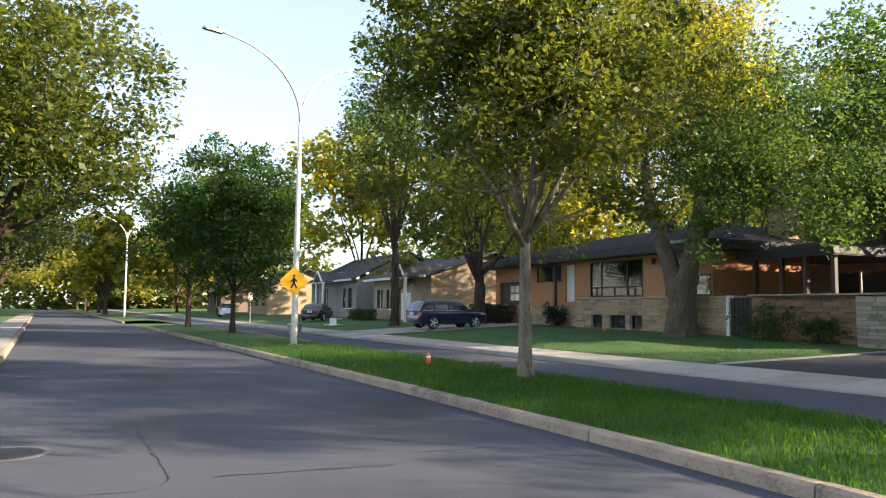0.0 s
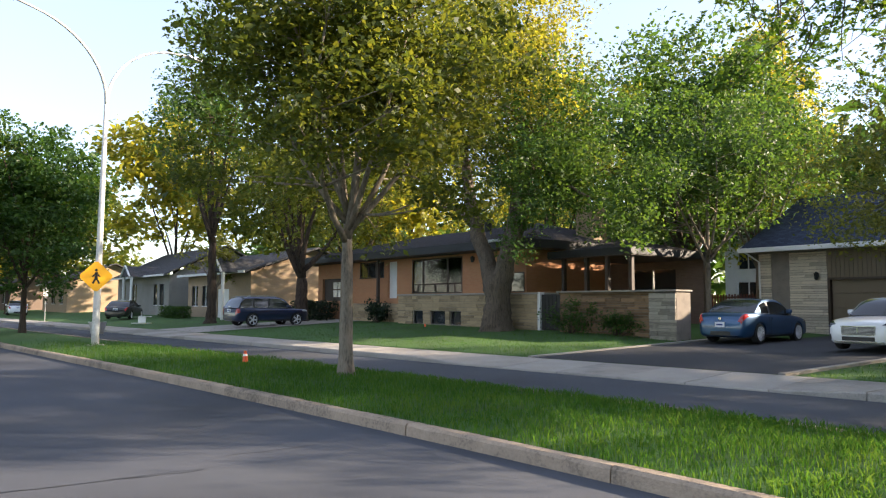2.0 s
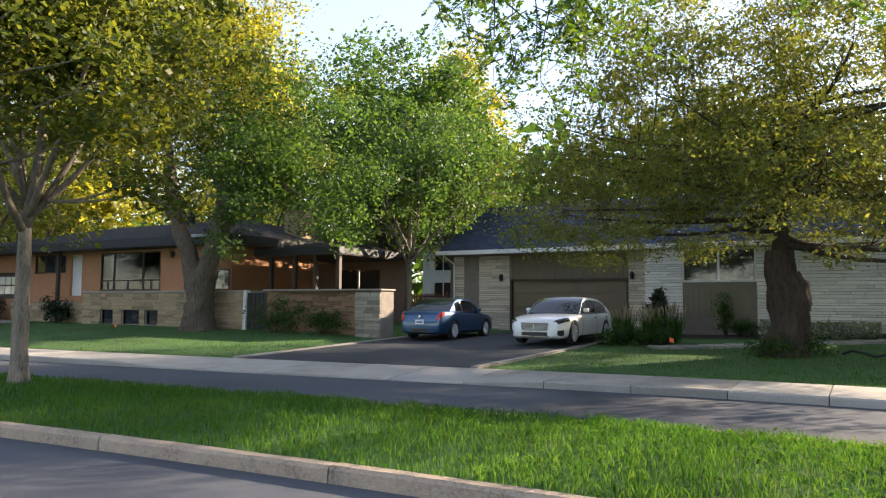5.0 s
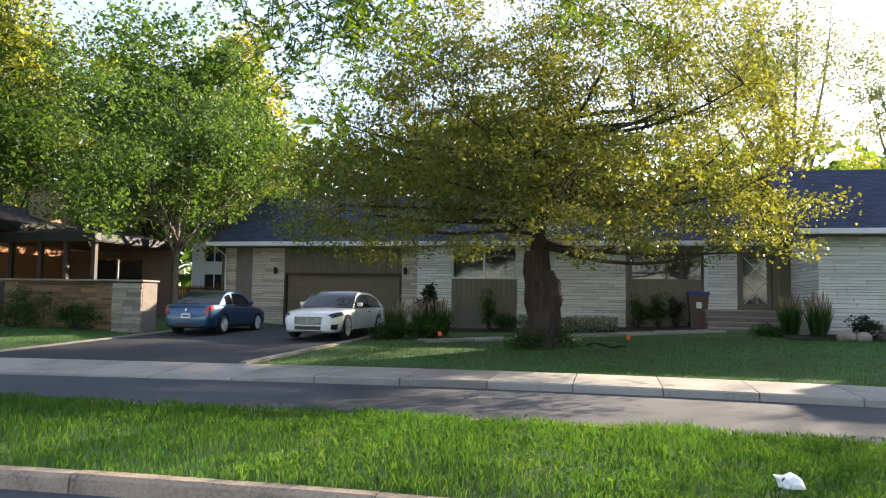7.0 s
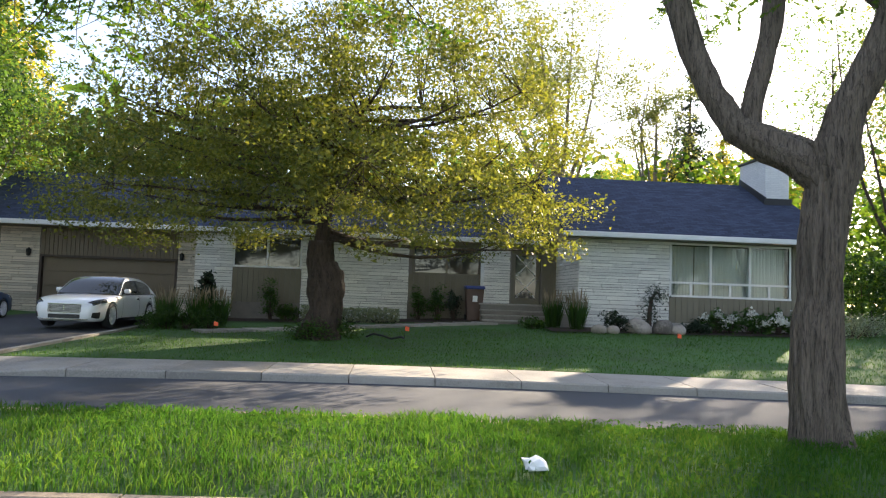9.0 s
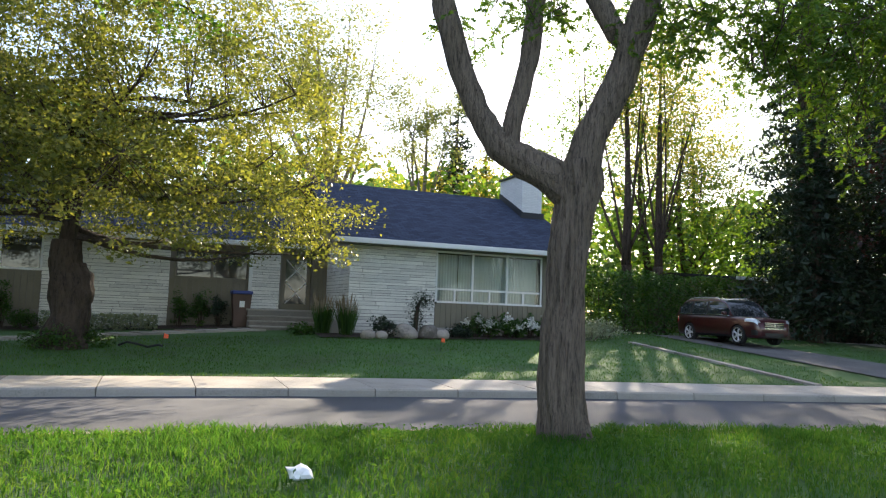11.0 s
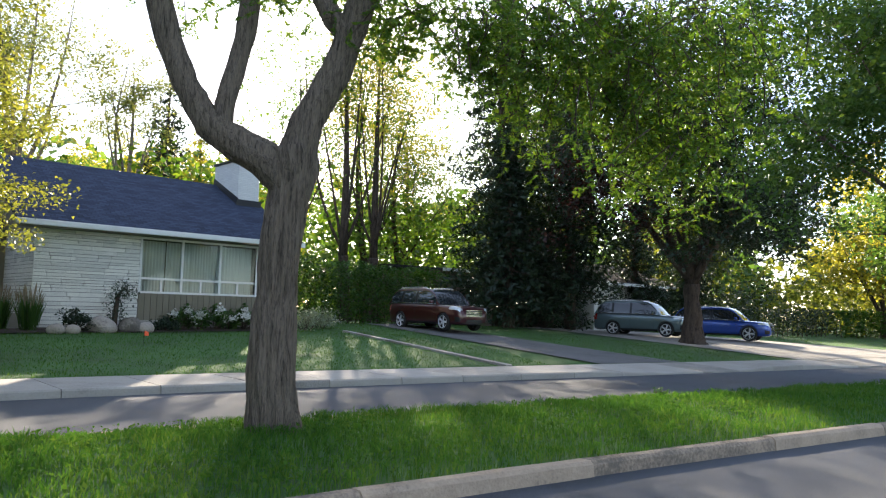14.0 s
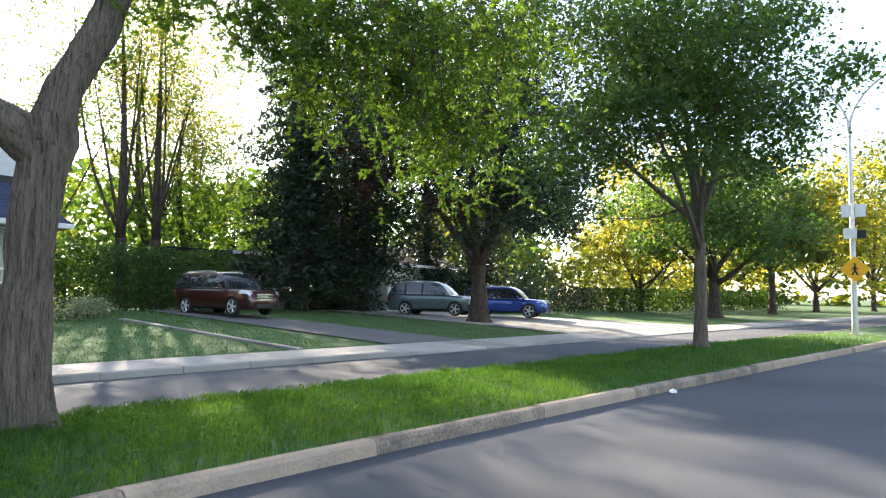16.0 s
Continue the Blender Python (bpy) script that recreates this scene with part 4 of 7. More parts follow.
tree("street_tree", 52.3, 10.4, 0.25, "broad green maple on the verge beyond the drive", "bark_dark", "leaf_linden", 0.42, 2.4,
     (0, 0, 6.6), (7.4, 6.4, 4.6), 181, clumps=170, count=20000, size=0.27, spread=0.18)
tree("ornamental_tree", 57.8, 17.0, 0.4, "rounded yellow-green tree in full evening sun", "bark_dark", "leaf_gold_lit", 0.2, 1.6,
     (0, 0, 5.2), (4.4, 4.2, 3.8), 182, clumps=90, count=7000, size=0.26)
for i, (x, y, z, rx, rz, lf) in enumerate([(80, 6.5, 8, 7, 8, "leaf_gold_lit"), (66, 8.6, 7, 4, 4.5, "leaf_maple"), (95, 2, 10, 8, 9, "leaf_maple"), (75, 20, 10, 8, 9, "leaf_gold_lit"), (66, 36, 8, 6, 7, "leaf_maple"),
                                            (110, -6, 10, 9, 9, "leaf_gold_lit"), (60, -6.5, 8, 4.5, 5, "leaf_maple"), (130, -12, 11, 11, 10, "leaf_maple"), (98, 22, 12, 10, 11, "leaf_maple")]):
    tree("avenue_tree", x, y, 0.2, "leafy tree along the avenue, bright against the sun", "bark_dark", lf, 0.28, max(2.0, z - rz * 0.8),
         (0, 0, z), (rx, rx, rz * 0.92), 190 + i, clumps=110, count=8500, size=0.42, spread=0.21, limbs=5, twigs=30, sides=9, group="trees along the avenue")


# ---- houses ----
def gable(parent, x0, x1, ye, yr, ze, zr, yb, material, name="roof", th=0.14):
    """A roof with its ridge along x: front eave, ridge, back eave, with thickness."""
    s = Shape()
    for z in (0, -th):
        s.v += [(x0, ye, ze + z), (x1, ye, ze + z), (x0, yr, zr + z), (x1, yr, zr + z), (x0, yb, ze + z), (x1, yb, ze + z)]
    s.f += [(0, 1, 3, 2), (2, 3, 5, 4), (6, 8, 9, 7), (8, 10, 11, 9), (0, 6, 7, 1), (4, 5, 11, 10), (0, 2, 8, 6), (2, 4, 10, 8), (1, 7, 9, 3), (3, 9, 11, 5)]
    return part(name, s, material, parent, uv=True)


def hip(parent, x0, x1, y0, y1, ze, zr, material, inset, name="roof", th=0.3):
    ym = (y0 + y1) / 2
    s = Shape()
    s.v += [(x0, y0, ze), (x1, y0, ze), (x1, y1, ze), (x0, y1, ze), (x0 + inset, ym, zr), (x1 - inset, ym, zr)]
    s.v += [(x0, y0, ze - 0.05), (x1, y0, ze - 0.05), (x1, y1, ze - 0.05), (x0, y1, ze - 0.05)]
    s.f += [(0, 1, 5, 4), (1, 2, 5), (2, 3, 4, 5), (3, 0, 4), (6, 9, 8, 7), (0, 6, 7, 1), (1, 7, 8, 2), (2, 8, 9, 3), (3, 9, 6, 0)]
    return part(name, s, material, parent, uv=True)


STONE_MESH = []
for _k in range(5):
    _s = Shape().box(-0.5, 0.5, -0.5, 0.5, -0.5, 0.5)
    _bm = bmesh.new()
    bmesh.ops.create_cube(_bm, size=1.0)
    bmesh.ops.bevel(_bm, geom=[e for e in _bm.edges if all(v.co.y < 0 for v in e.verts)], offset=0.035, segments=1, affect="EDGES")
    for _v in _bm.verts:
        if _v.co.y < 0:
            _v.co += Vector((random.uniform(-.02, .02), random.uniform(-.12, .05), random.uniform(-.03, .03)))
    _me = bpy.data.meshes.new("stone")
    _bm.to_mesh(_me)
    _bm.free()
    STONE_MESH.append(_me)


def ashlar(parent, x0, x1, z0, z1, y, material, seed, hmin=0.075, hmax=0.15, lmin=0.35, lmax=1.3, along="x", depth=0.07):
    """Long split stones in uneven courses, each one a piece of its own. along: the wall runs along x (facing -y) or y (facing +-x by depth's sign)."""
    rng = random.Random(seed)
    key = "stone_" + material
    if key not in MESHES:
        MESHES[key] = []
        for me in STONE_MESH:
            c = me.copy()
            c.materials.append(M[material])
            MESHES[key].append(c)
    z = z0
    while z < z1 - 0.03:
        h = min(rng.uniform(hmin, hmax), z1 - z)
        x = x0
        while x < x1 - 0.02:
            ln = rng.uniform(lmin, lmax)
            if x1 - x - ln < lmin * 0.5:
                ln = x1 - x
            ob = new("stone", rng.choice(MESHES[key]))
            d = depth * rng.uniform(0.75, 1.15)
            if along == "x":
                ob.location = (x + ln / 2, y - d / 2, z + h / 2)
                ob.scale = (ln - 0.016, abs(d), h - 0.014)
            else:
                ob.location = (y, x + ln / 2, z + h / 2)
                ob.rotation_euler = (0, 0, radians(90) if depth > 0 else radians(-90))
                ob.scale = (ln - 0.016, abs(d), h - 0.014)
            ob.parent = parent
            x += ln
        z += h


MESHES = {}


def boards(parent, x0, x1, z0, z1, y, material, step=0.2, name="board"):
    """Upright boards with open joints."""
    n = max(1, round((x1 - x0) / step))
    w = (x1 - x0) / n
    for i in range(n):
        part(name, Shape().box(x0 + i * w + 0.008, x0 + (i + 1) * w - 0.008, y - 0.03, y, z0, z1), M[material], parent)


def window(parent, x0, x1, z0, z1, y, cols, transom=0.0, frame="white_paint", w=0.07, glass="pane", back=None):
    """A framed window with panes; transom: height of a lower row of small lights."""
    win = part("window", Shape().box(x0 - w, x1 + w, y - 0.04, y + 0.08, z1, z1 + w).box(x0 - w, x1 + w, y - 0.07, y + 0.08, z0 - w, z0)
               .box(x0 - w, x0, y - 0.04, y + 0.08, z0, z1).box(x1, x1 + w, y - 0.04, y + 0.08, z0, z1), M[frame], parent)
    bars = [x0 + (x1 - x0) * i / cols for i in range(cols + 1)] if isinstance(cols, int) else cols
    for b in bars[1:-1]:
        part("mullion", Shape().box(b - 0.04, b + 0.04, y - 0.025, y + 0.05, z0, z1), M[frame], win)
    if transom:
        part("transom", Shape().box(x0, x1, y - 0.027, y + 0.05, z0 + transom - 0.035, z0 + transom + 0.035), M[frame], win)
    for a, b in zip(bars[:-1], bars[1:]):
        part("pane", Shape().box(a + 0.03, b - 0.03, y + 0.015, y + 0.021, z0 + (transom or 0), z1), M[glass], win)
        if transom:
            m = (a + b) / 2
            part("mullion", Shape().box(m - 0.035, m + 0.035, y - 0.023, y + 0.05, z0, z0 + transom), M[frame], win)
            part("pane", Shape().box(a + 0.03, m - 0.03, y + 0.015, y + 0.021, z0, z0 + transom), M[glass], win)
            part("pane", Shape().box(m + 0.03, b - 0.03, y + 0.015, y + 0.021, z0, z0 + transom), M[glass], win)
    for c in win.children:
        if c.name.startswith("pane"):
            c.visible_shadow = False
    return win


def wall(parent, x0, x1, y0, y1, z0, z1, holes, material, name="wall"):
    """A wall along x with real openings (x0, x1, z0, z1)."""
    s = Shape()
    xs = sorted({x0, x1, *[h[0] for h in holes], *[h[1] for h in holes]})
    zs = sorted({z0, z1, *[h[2] for h in holes if h[2] > z0], *[h[3] for h in holes if h[3] < z1]})
    seen = {}

    def vert(i, k, y):
        key = (i, k, y)
        if key not in seen:
            seen[key] = len(s.v)
            s.v.append((xs[i], y, zs[k]))
        return seen[key]

    def solid(i, k):
        if not (0 <= i < len(xs) - 1 and 0 <= k < len(zs) - 1):
            return False
        cx, cz = (xs[i] + xs[i + 1]) / 2, (zs[k] + zs[k + 1]) / 2
        return not any(h[0] < cx < h[1] and h[2] < cz < h[3] for h in holes)

    for i in range(len(xs) - 1):
        for k in range(len(zs) - 1):
            if not solid(i, k):
                continue
            s.f.append((vert(i, k, y0), vert(i + 1, k, y0), vert(i + 1, k + 1, y0), vert(i, k + 1, y0)))
            s.f.append((vert(i, k, y1), vert(i, k + 1, y1), vert(i + 1, k + 1, y1), vert(i + 1, k, y1)))
            for di, dk, c0, c1 in ((-1, 0, (i, k), (i, k + 1)), (1, 0, (i + 1, k + 1), (i + 1, k)), (0, -1, (i + 1, k), (i, k)), (0, 1, (i, k + 1), (i + 1, k + 1))):
                if not solid(i + di, k + dk):
                    s.f.append((vert(*c0, y0), vert(*c1, y0), vert(*c1, y1), vert(*c0, y1)))
    return part(name, s, M[material], parent, uv=True)


def wall_lamp(parent, x, y, z):
    l = part("wall_lamp", Shape().tube([(x, y, z + 0.05), (x, y - 0.12, z + 0.12)], 0.018, 6).box(x - 0.05, x + 0.05, y - 0.015, y, z - 0.04, z + 0.12, 0.008), M["black_metal"], parent, "black lantern wall lamp")
    part("shade", Shape().tube([(x, y - 0.12, z - 0.14), (x, y - 0.12, z - 0.1), (x, y - 0.12, z + 0.1), (x, y - 0.12, z + 0.17)], [0.04, 0.075, 0.095, 0.02], 6), M["black_metal"], l)


def white_house():
    h = thing("white_house", (0, 0, 0), "long bungalow in white split stone with blue-grey shingle roof", "house")
    # main wing
    wall(h, 6.2, 14.2, 24.62, 24.9, 0.4, 3.78, [(9.36, 13.5, 1.95, 3.66)], "mortar")
    part("wall", Shape().box(6.2, 6.45, 24.9, 28.3, 0.4, 3.78).add([(6.2, 24.6, 3.78), (6.2, 33.8, 3.78), (6.2, 29.2, 6.3), (6.4, 24.6, 3.78), (6.4, 33.8, 3.78), (6.4, 29.2, 6.3)], [(0, 2, 1), (3, 4, 5)]), M["olive_board"], h)
    part("wall", Shape().box(13.95, 14.2, 24.9, 33.5, 0.4, 3.78).add([(14.2, 24.9, 3.78), (14.2, 33.5, 3.78), (14.2, 29.2, 6.2), (14.0, 24.9, 3.78), (14.0, 33.5, 3.78), (14.0, 29.2, 6.2)], [(0, 1, 2), (3, 5, 4)]), M["mortar_light"], h)
    part("wall", Shape().box(-16, 14, 38.0, 38.3, 0.3, 3.7), M["mortar_light"], h)
    part("foundation", Shape().box(9.3, 14.0, 24.57, 24.61, 0.4, 1.0), M["concrete"], h)
    boards(h, 9.3, 14.2, 1.0, 1.87, 24.61, "olive_board")
    ashlar(h, 6.14, 9.27, 0.75, 3.74, 24.62, "white_stone", 1)
    ashlar(h, 24.66, 28.2, 0.8, 3.74, 6.2, "white_stone", 2, along="y", depth=-0.06)
    window(h, 9.36, 13.5, 1.95, 3.66, 24.64, 3, transom=0.42)
    boards(h, 13.6, 14.2, 1.9, 3.74, 24.61, "olive_board")
    room = part("room", Shape().box(9.0, 13.9, 27.6, 27.7, 0.8, 3.7).box(9.0, 9.1, 25.0, 27.6, 0.8, 3.7).box(9.0, 13.9, 25.0, 27.6, 0.9, 1.0), M["room"], h, "dim living room behind the picture window")
    # first curtain is added, standing in for the left pane's bright reflection
    for a, b in ((9.42, 10.25), (10.3, 11.2), (11.2, 12.0), (12.0, 12.9), (12.9, 13.48)):
        c = Shape()
        n = 26
        for i in range(n + 1):
            x = a + (b - a) * i / n
            yy = 24.95 + 0.04 * math.sin(i * 1.9)
            c.v += [(x, yy, 1.5), (x, yy, 3.64), (x, yy + 0.01, 1.5), (x, yy + 0.01, 3.64)]
        for i in range(n):
            k = i * 4
            c.f += [(k, k + 4, k + 5, k + 1), (k + 2, k + 3, k + 7, k + 6)]
        part("curtain", c, M["curtain"], h, "pale pleated curtain", smooth=True)
    gable(h, 5.5, 15.1, 23.95, 29.2, 3.93, 6.58, 34.5, M["shingle_blue"])
    part("soffit", Shape().box(5.6, 15.0, 24.0, 24.6, 3.74, 3.77), M["olive_board"], h)
    part("gutter", Shape().box(5.45, 15.1, 23.84, 23.97, 3.76, 3.93, 0.02), M["white_paint"], h, "white metal gutter")
    part("downpipe", Shape().tube([(14.15, 23.9, 3.8), (14.15, 24.5, 3.5), (14.15, 24.53, 1.0)], 0.04, 8), M["white_paint"], h)
    ch = part("chimney", Shape().box(13.97, 14.9, 27.2, 29.3, 4.9, 7.35), M["brick_white"], h, "white painted brick chimney", uv=True)
    part("chimney_cap", Shape().box(13.9, 14.97, 27.13, 29.37, 7.35, 7.45, 0.02), M["flashing"], ch)
    part("flashing", Shape().box(13.9, 14.97, 27.12, 27.2, 5.35, 5.78).add([(13.93, 27.12, 5.35), (13.93, 27.12, 5.82), (13.93, 29.3, 6.52), (13.93, 29.3, 6.85), (13.965, 27.12, 5.35), (13.965, 27.12, 5.82), (13.965, 29.3, 6.52), (13.965, 29.3, 6.85)],
         [(0, 1, 3, 2), (1, 5, 7, 3), (4, 6, 7, 5)]), M["flashing"], ch, "black metal flashing")
    # recessed middle
    wall(h, -7.5, 6.3, 28.27, 28.5, 0.3, 3.75, [(-6.05, -3.62, 2.52, 3.62), (4.45, 5.6, 1.38, 3.5), (0.7, 3.2, 2.5, 3.5)], "mortar")
    ashlar(h, -7.5, -6.1, 0.6, 3.7, 28.27, "white_stone", 3)
    ashlar(h, -3.55, 0.5, 0.6, 3.7, 28.27, "white_stone", 4)
    ashlar(h, 3.35, 4.4, 0.7, 3.7, 28.27, "white_stone", 5)
    boards(h, -6.1, -3.56, 1.15, 2.42, 28.26, "olive_board")
    boards(h, 0.5, 3.33, 0.75, 2.42, 28.26, "olive_board")
    boards(h, 5.65, 6.2, 1.38, 3.7, 28.26, "olive_board")
    window(h, -6.05, -3.62, 2.52, 3.62, 28.3, 2, glass="dark_glass")
    window(h, 0.7, 3.2, 2.5, 3.5, 28.3, 2, frame="olive_board", glass="dark_glass")
    part("corner_post", Shape().box(3.25, 3.37, 28.08, 28.2, 0.6, 3.7), M["white_paint"], h, "white corner post")
    d = part("door", Shape().box(4.47, 5.58, 28.36, 28.42, 1.38, 3.48), M["olive_board"], h, "olive entrance door with crossed glazing bars")
    part("pane", Shape().box(4.62, 5.43, 28.34, 28.36, 1.65, 3.3), M["dark_glass"], d)
    for s1 in (1, -1):
        for zc in (2.05, 2.9):
            part("glazing_bar", Shape().tube([(5.03 - 0.38 * s1, 28.33, zc - 0.4), (5.03 + 0.38 * s1, 28.33, zc + 0.4)], 0.022, 5), M["white_paint"], d)
    part("door_handle", Shape().tube([(5.5, 28.36, 2.35), (5.5, 28.3, 2.35), (5.42, 28.3, 2.35)], 0.015, 6), M["chrome"], d)
    st = part("porch", Shape().box(3.15, 6.15, 27.0, 28.26, 0.5, 1.36), M["concrete"], h, "concrete entrance steps")
    for i in range(3):
        yf, zt = 26.97 - 0.32 * (i + 1), 1.36 - 0.17 * (i + 1)
        # riser in dark mortar tone, painting in the shadow below each tread
        part("step", Shape().box(3.15, 6.1, yf, 27.0 - 0.32 * i, 0.5, zt - 0.055), M["mortar"], st)
        part("tread", Shape().box(3.1, 6.12, yf - 0.05, 27.0 - 0.32 * i, zt - 0.055, zt, 0.012), M["concrete"], st, "pale stone tread")
    part("tread", Shape().box(3.1, 6.12, 26.92, 28.2, 1.362, 1.42, 0.012), M["concrete"], st, "pale stone tread")
    part("planter_wall", Shape().box(5.7, 6.13, 24.9, 25.9, 0.5, 1.15), M["concrete"], h)
    # garage
    wall(h, -16.1, -7.5, 28.8, 29.0, 0.2, 3.75, [(-13.3, -8.36, 0.2, 2.62)], "mortar")
    ashlar(h, -16.12, -15.6, 0.45, 3.68, 28.8, "cream_stone", 6, lmax=0.6)
    ashlar(h, -14.85, -13.38, 0.45, 3.68, 28.8, "cream_stone", 7)
    ashlar(h, -15.6, -14.85, 0.45, 3.68, 28.86, "grey_stone", 8, depth=0.05)
    ashlar(h, -8.28, -7.52, 0.5, 3.68, 28.8, "cream_stone", 9, lmax=0.7)
    boards(h, -13.36, -8.3, 2.66, 3.7, 28.77, "garage_brown", 0.16)
    g = part("garage_door", Shape().box(-13.3, -8.36, 28.93, 28.97, 0.35, 2.62), M["garage_brown"], h, "brown sectional garage door")
    for i in range(4):
        part("door_panel", Shape().box(-13.28, -8.38, 28.89, 28.93, 0.4 + i * 0.555, 0.94 + i * 0.555, 0.012), M["garage_brown"], g)
    part("door_frame", Shape().box(-13.38, -13.29, 28.74, 28.93, 0.4, 2.66).box(-8.37, -8.28, 28.74, 28.93, 0.4, 2.66).box(-13.29, -8.37, 28.74, 28.93, 2.58, 2.66), M["dark_wood"], h)
    wall_lamp(h, -13.72, 28.71, 2.72)
    wall_lamp(h, -8.1, 28.71, 2.74)
    part("wall", Shape().box(-16.1, -15.9, 29.0, 38.0, 0.2, 3.75).add([(-16.1, 29.0, 3.75), (-16.1, 38.0, 3.75), (-16.1, 33.2, 6.1), (-15.9, 29.0, 3.75), (-15.9, 38.0, 3.75), (-15.9, 33.2, 6.1)], [(0, 2, 1), (3, 4, 5)]), M["mortar_light"], h)
    gable(h, -16.55, 6.1, 28.05, 33.2, 3.90, 6.45, 38.4, M["shingle_blue"])
    part("soffit", Shape().box(-16.4, 5.5, 28.1, 28.75, 3.7, 3.73), M["olive_board"], h)
    part("gutter", Shape().box(-16.6, 5.45, 27.93, 28.07, 3.72, 3.90, 0.02), M["white_paint"], h, "white metal gutter")
    part("downpipe", Shape().tube([(-16.3, 28.0, 3.75), (-16.02, 28.6, 3.35), (-16.02, 28.64, 0.6)], 0.04, 8), M["white_paint"], h)


white_house()


def brick_house():
    h = thing("brick_house", (0, 0, 0), "low orange brick bungalow on a stone base, wide dark eaves", "house")
    wall(h, -43.2, -23.8, 22.95, 23.2, 0.3, 4.06, [(-42.6, -39.6, 1.75, 3.15), (-37.9, -35.4, 3.1, 3.95), (-35.0, -34.05, 1.9, 3.95), (-32.5, -28.35, 2.2, 3.9), (-26.6, -23.9, 2.2, 3.0)], "brick_orange")
    part("wall", Shape().box(-24.05, -23.8, 23.2, 34.0, 0.3, 4.06), M["brick_orange"], h, uv=True)
    part("wall", Shape().box(-43.2, -23.8, 34.0, 34.3, 0.3, 4.0), M["brick_orange"], h, uv=True)
    part("wall", Shape().box(-43.2, -42.95, 23.2, 34.0, 0.3, 4.06), M["brick_orange"], h, uv=True)
    window(h, -32.5, -28.35, 2.2, 3.9, 22.97, [-32.5, -31.6, -29.5, -28.35], transom=0.42, frame="dark_wood", w=0.06)
    window(h, -37.9, -35.4, 3.1, 3.95, 22.97, 3, frame="dark_wood", w=0.05, glass="dark_glass")
    window(h, -26.6, -23.95, 2.2, 3.0, 22.97, 2, frame="dark_wood", w=0.05, glass="dark_glass")
    g = part("garage_door", Shape().box(-42.6, -39.6, 23.1, 23.14, 0.3, 3.15), M["dark_wood"], h, "dark garage door with glazed upper panels")
    for i in range(3):
        for j in range(2):
            part("pane", Shape().box(-41.4 + i * 0.58, -40.9 + i * 0.58, 23.07, 23.1, 2.0 + j * 0.5, 2.42 + j * 0.5), M["clear_lamp"], g)
    d = part("door", Shape().box(-35.0, -34.05, 23.1, 23.15, 1.9, 3.95), M["white_paint"], h, "pale entrance door")
    part("door_handle", Shape().tube([(-34.15, 23.1, 2.95), (-34.15, 23.04, 2.95), (-34.25, 23.04, 2.95)], 0.015, 6), M["chrome"], d)
    part("post", Shape().box(-35.15, -35.0, 22.3, 22.45, 0.6, 4.06), M["dark_wood"], h)
    room = part("room", Shape().box(-33.5, -27.5, 26.0, 26.1, 0.8, 4.2).box(-33.5, -33.4, 23.2, 26, 0.8, 4.2).box(-27.6, -27.5, 23.2, 26, 0.8, 4.2), M["curtain"], h, "pale room behind the picture window")
    wall_lamp(h, -27.4, 22.95, 3.75)
    # stone base in front
    holes = [(-30.75, -29.95, 0.62, 1.24), (-29.25, -28.15, 0.62, 1.24), (-27.7, -26.95, 0.62, 1.24)]
    wall(h, -32.1, -21.85, 21.78, 22.0, 0.2, 2.02, holes, "mortar")
    for i, (a, b, z0, z1) in enumerate([(-32.1, -21.85, 1.27, 2.02), (-32.1, -30.8, 0.45, 1.27), (-29.9, -29.3, 0.45, 1.27), (-28.1, -27.75, 0.45, 1.27), (-26.9, -21.85, 0.45, 1.27)]):
        ashlar(h, a, b, z0, z1, 21.78, "tan_stone", 20 + i, hmin=0.09, hmax=0.17, lmin=0.3, lmax=0.9)
    for a, b, c, e in holes:
        window(h, a, b, c, e, 21.86, 1, frame="white_paint", w=0.04, glass="dark_glass")
    part("coping", Shape().box(-32.15, -21.8, 21.66, 22.95, 2.02, 2.09, 0.01), M["concrete"], h)
    part("wall", Shape().box(-38.8, -32.1, 22.3, 22.5, 0.2, 1.6), M["mortar"], h)
    ashlar(h, -38.8, -32.1, 0.4, 1.6, 22.3, "tan_stone", 26, hmin=0.12, hmax=0.22, lmin=0.4, lmax=1.0)
    part("gate_post", Shape().box(-21.85, -21.7, 21.7, 21.95, 0.3, 2.1), M["white_paint"], h)
    gt = part("gate", Shape().box(-21.7, -20.6, 21.8, 21.84, 0.55, 2.0), M["black_metal"], h, "black panelled garden gate")
    for i in range(5):
        part("gate_board", Shape().box(-21.68 + i * 0.215, -21.49 + i * 0.215, 21.77, 21.8, 0.57, 1.97), M["black_metal"], gt)
    part("wall", Shape().box(-20.6, -16.2, 21.78, 22.0, 0.2, 2.06), M["mortar"], h)
    ashlar(h, -20.6, -16.2, 0.35, 2.06, 21.78, "red_stone", 30, hmin=0.08, hmax=0.15, lmin=0.3, lmax=0.9)
    part("wall", Shape().box(-16.2, -15.1, 21.6, 22.4, 0.2, 2.02), M["mortar"], h)
    ashlar(h, -16.2, -15.1, 0.3, 2.02, 21.6, "grey_stone", 31, hmin=0.08, hmax=0.16, lmin=0.3, lmax=0.8)
    part("coping", Shape().box(-20.6, -15.05, 21.5, 22.45, 2.06, 2.12, 0.01), M["concrete"], h)
    # roofs
    hip(h, -44.4, -23.0, 21.9, 35.0, 4.42, 6.0, M["shingle_dark"], 5.5)
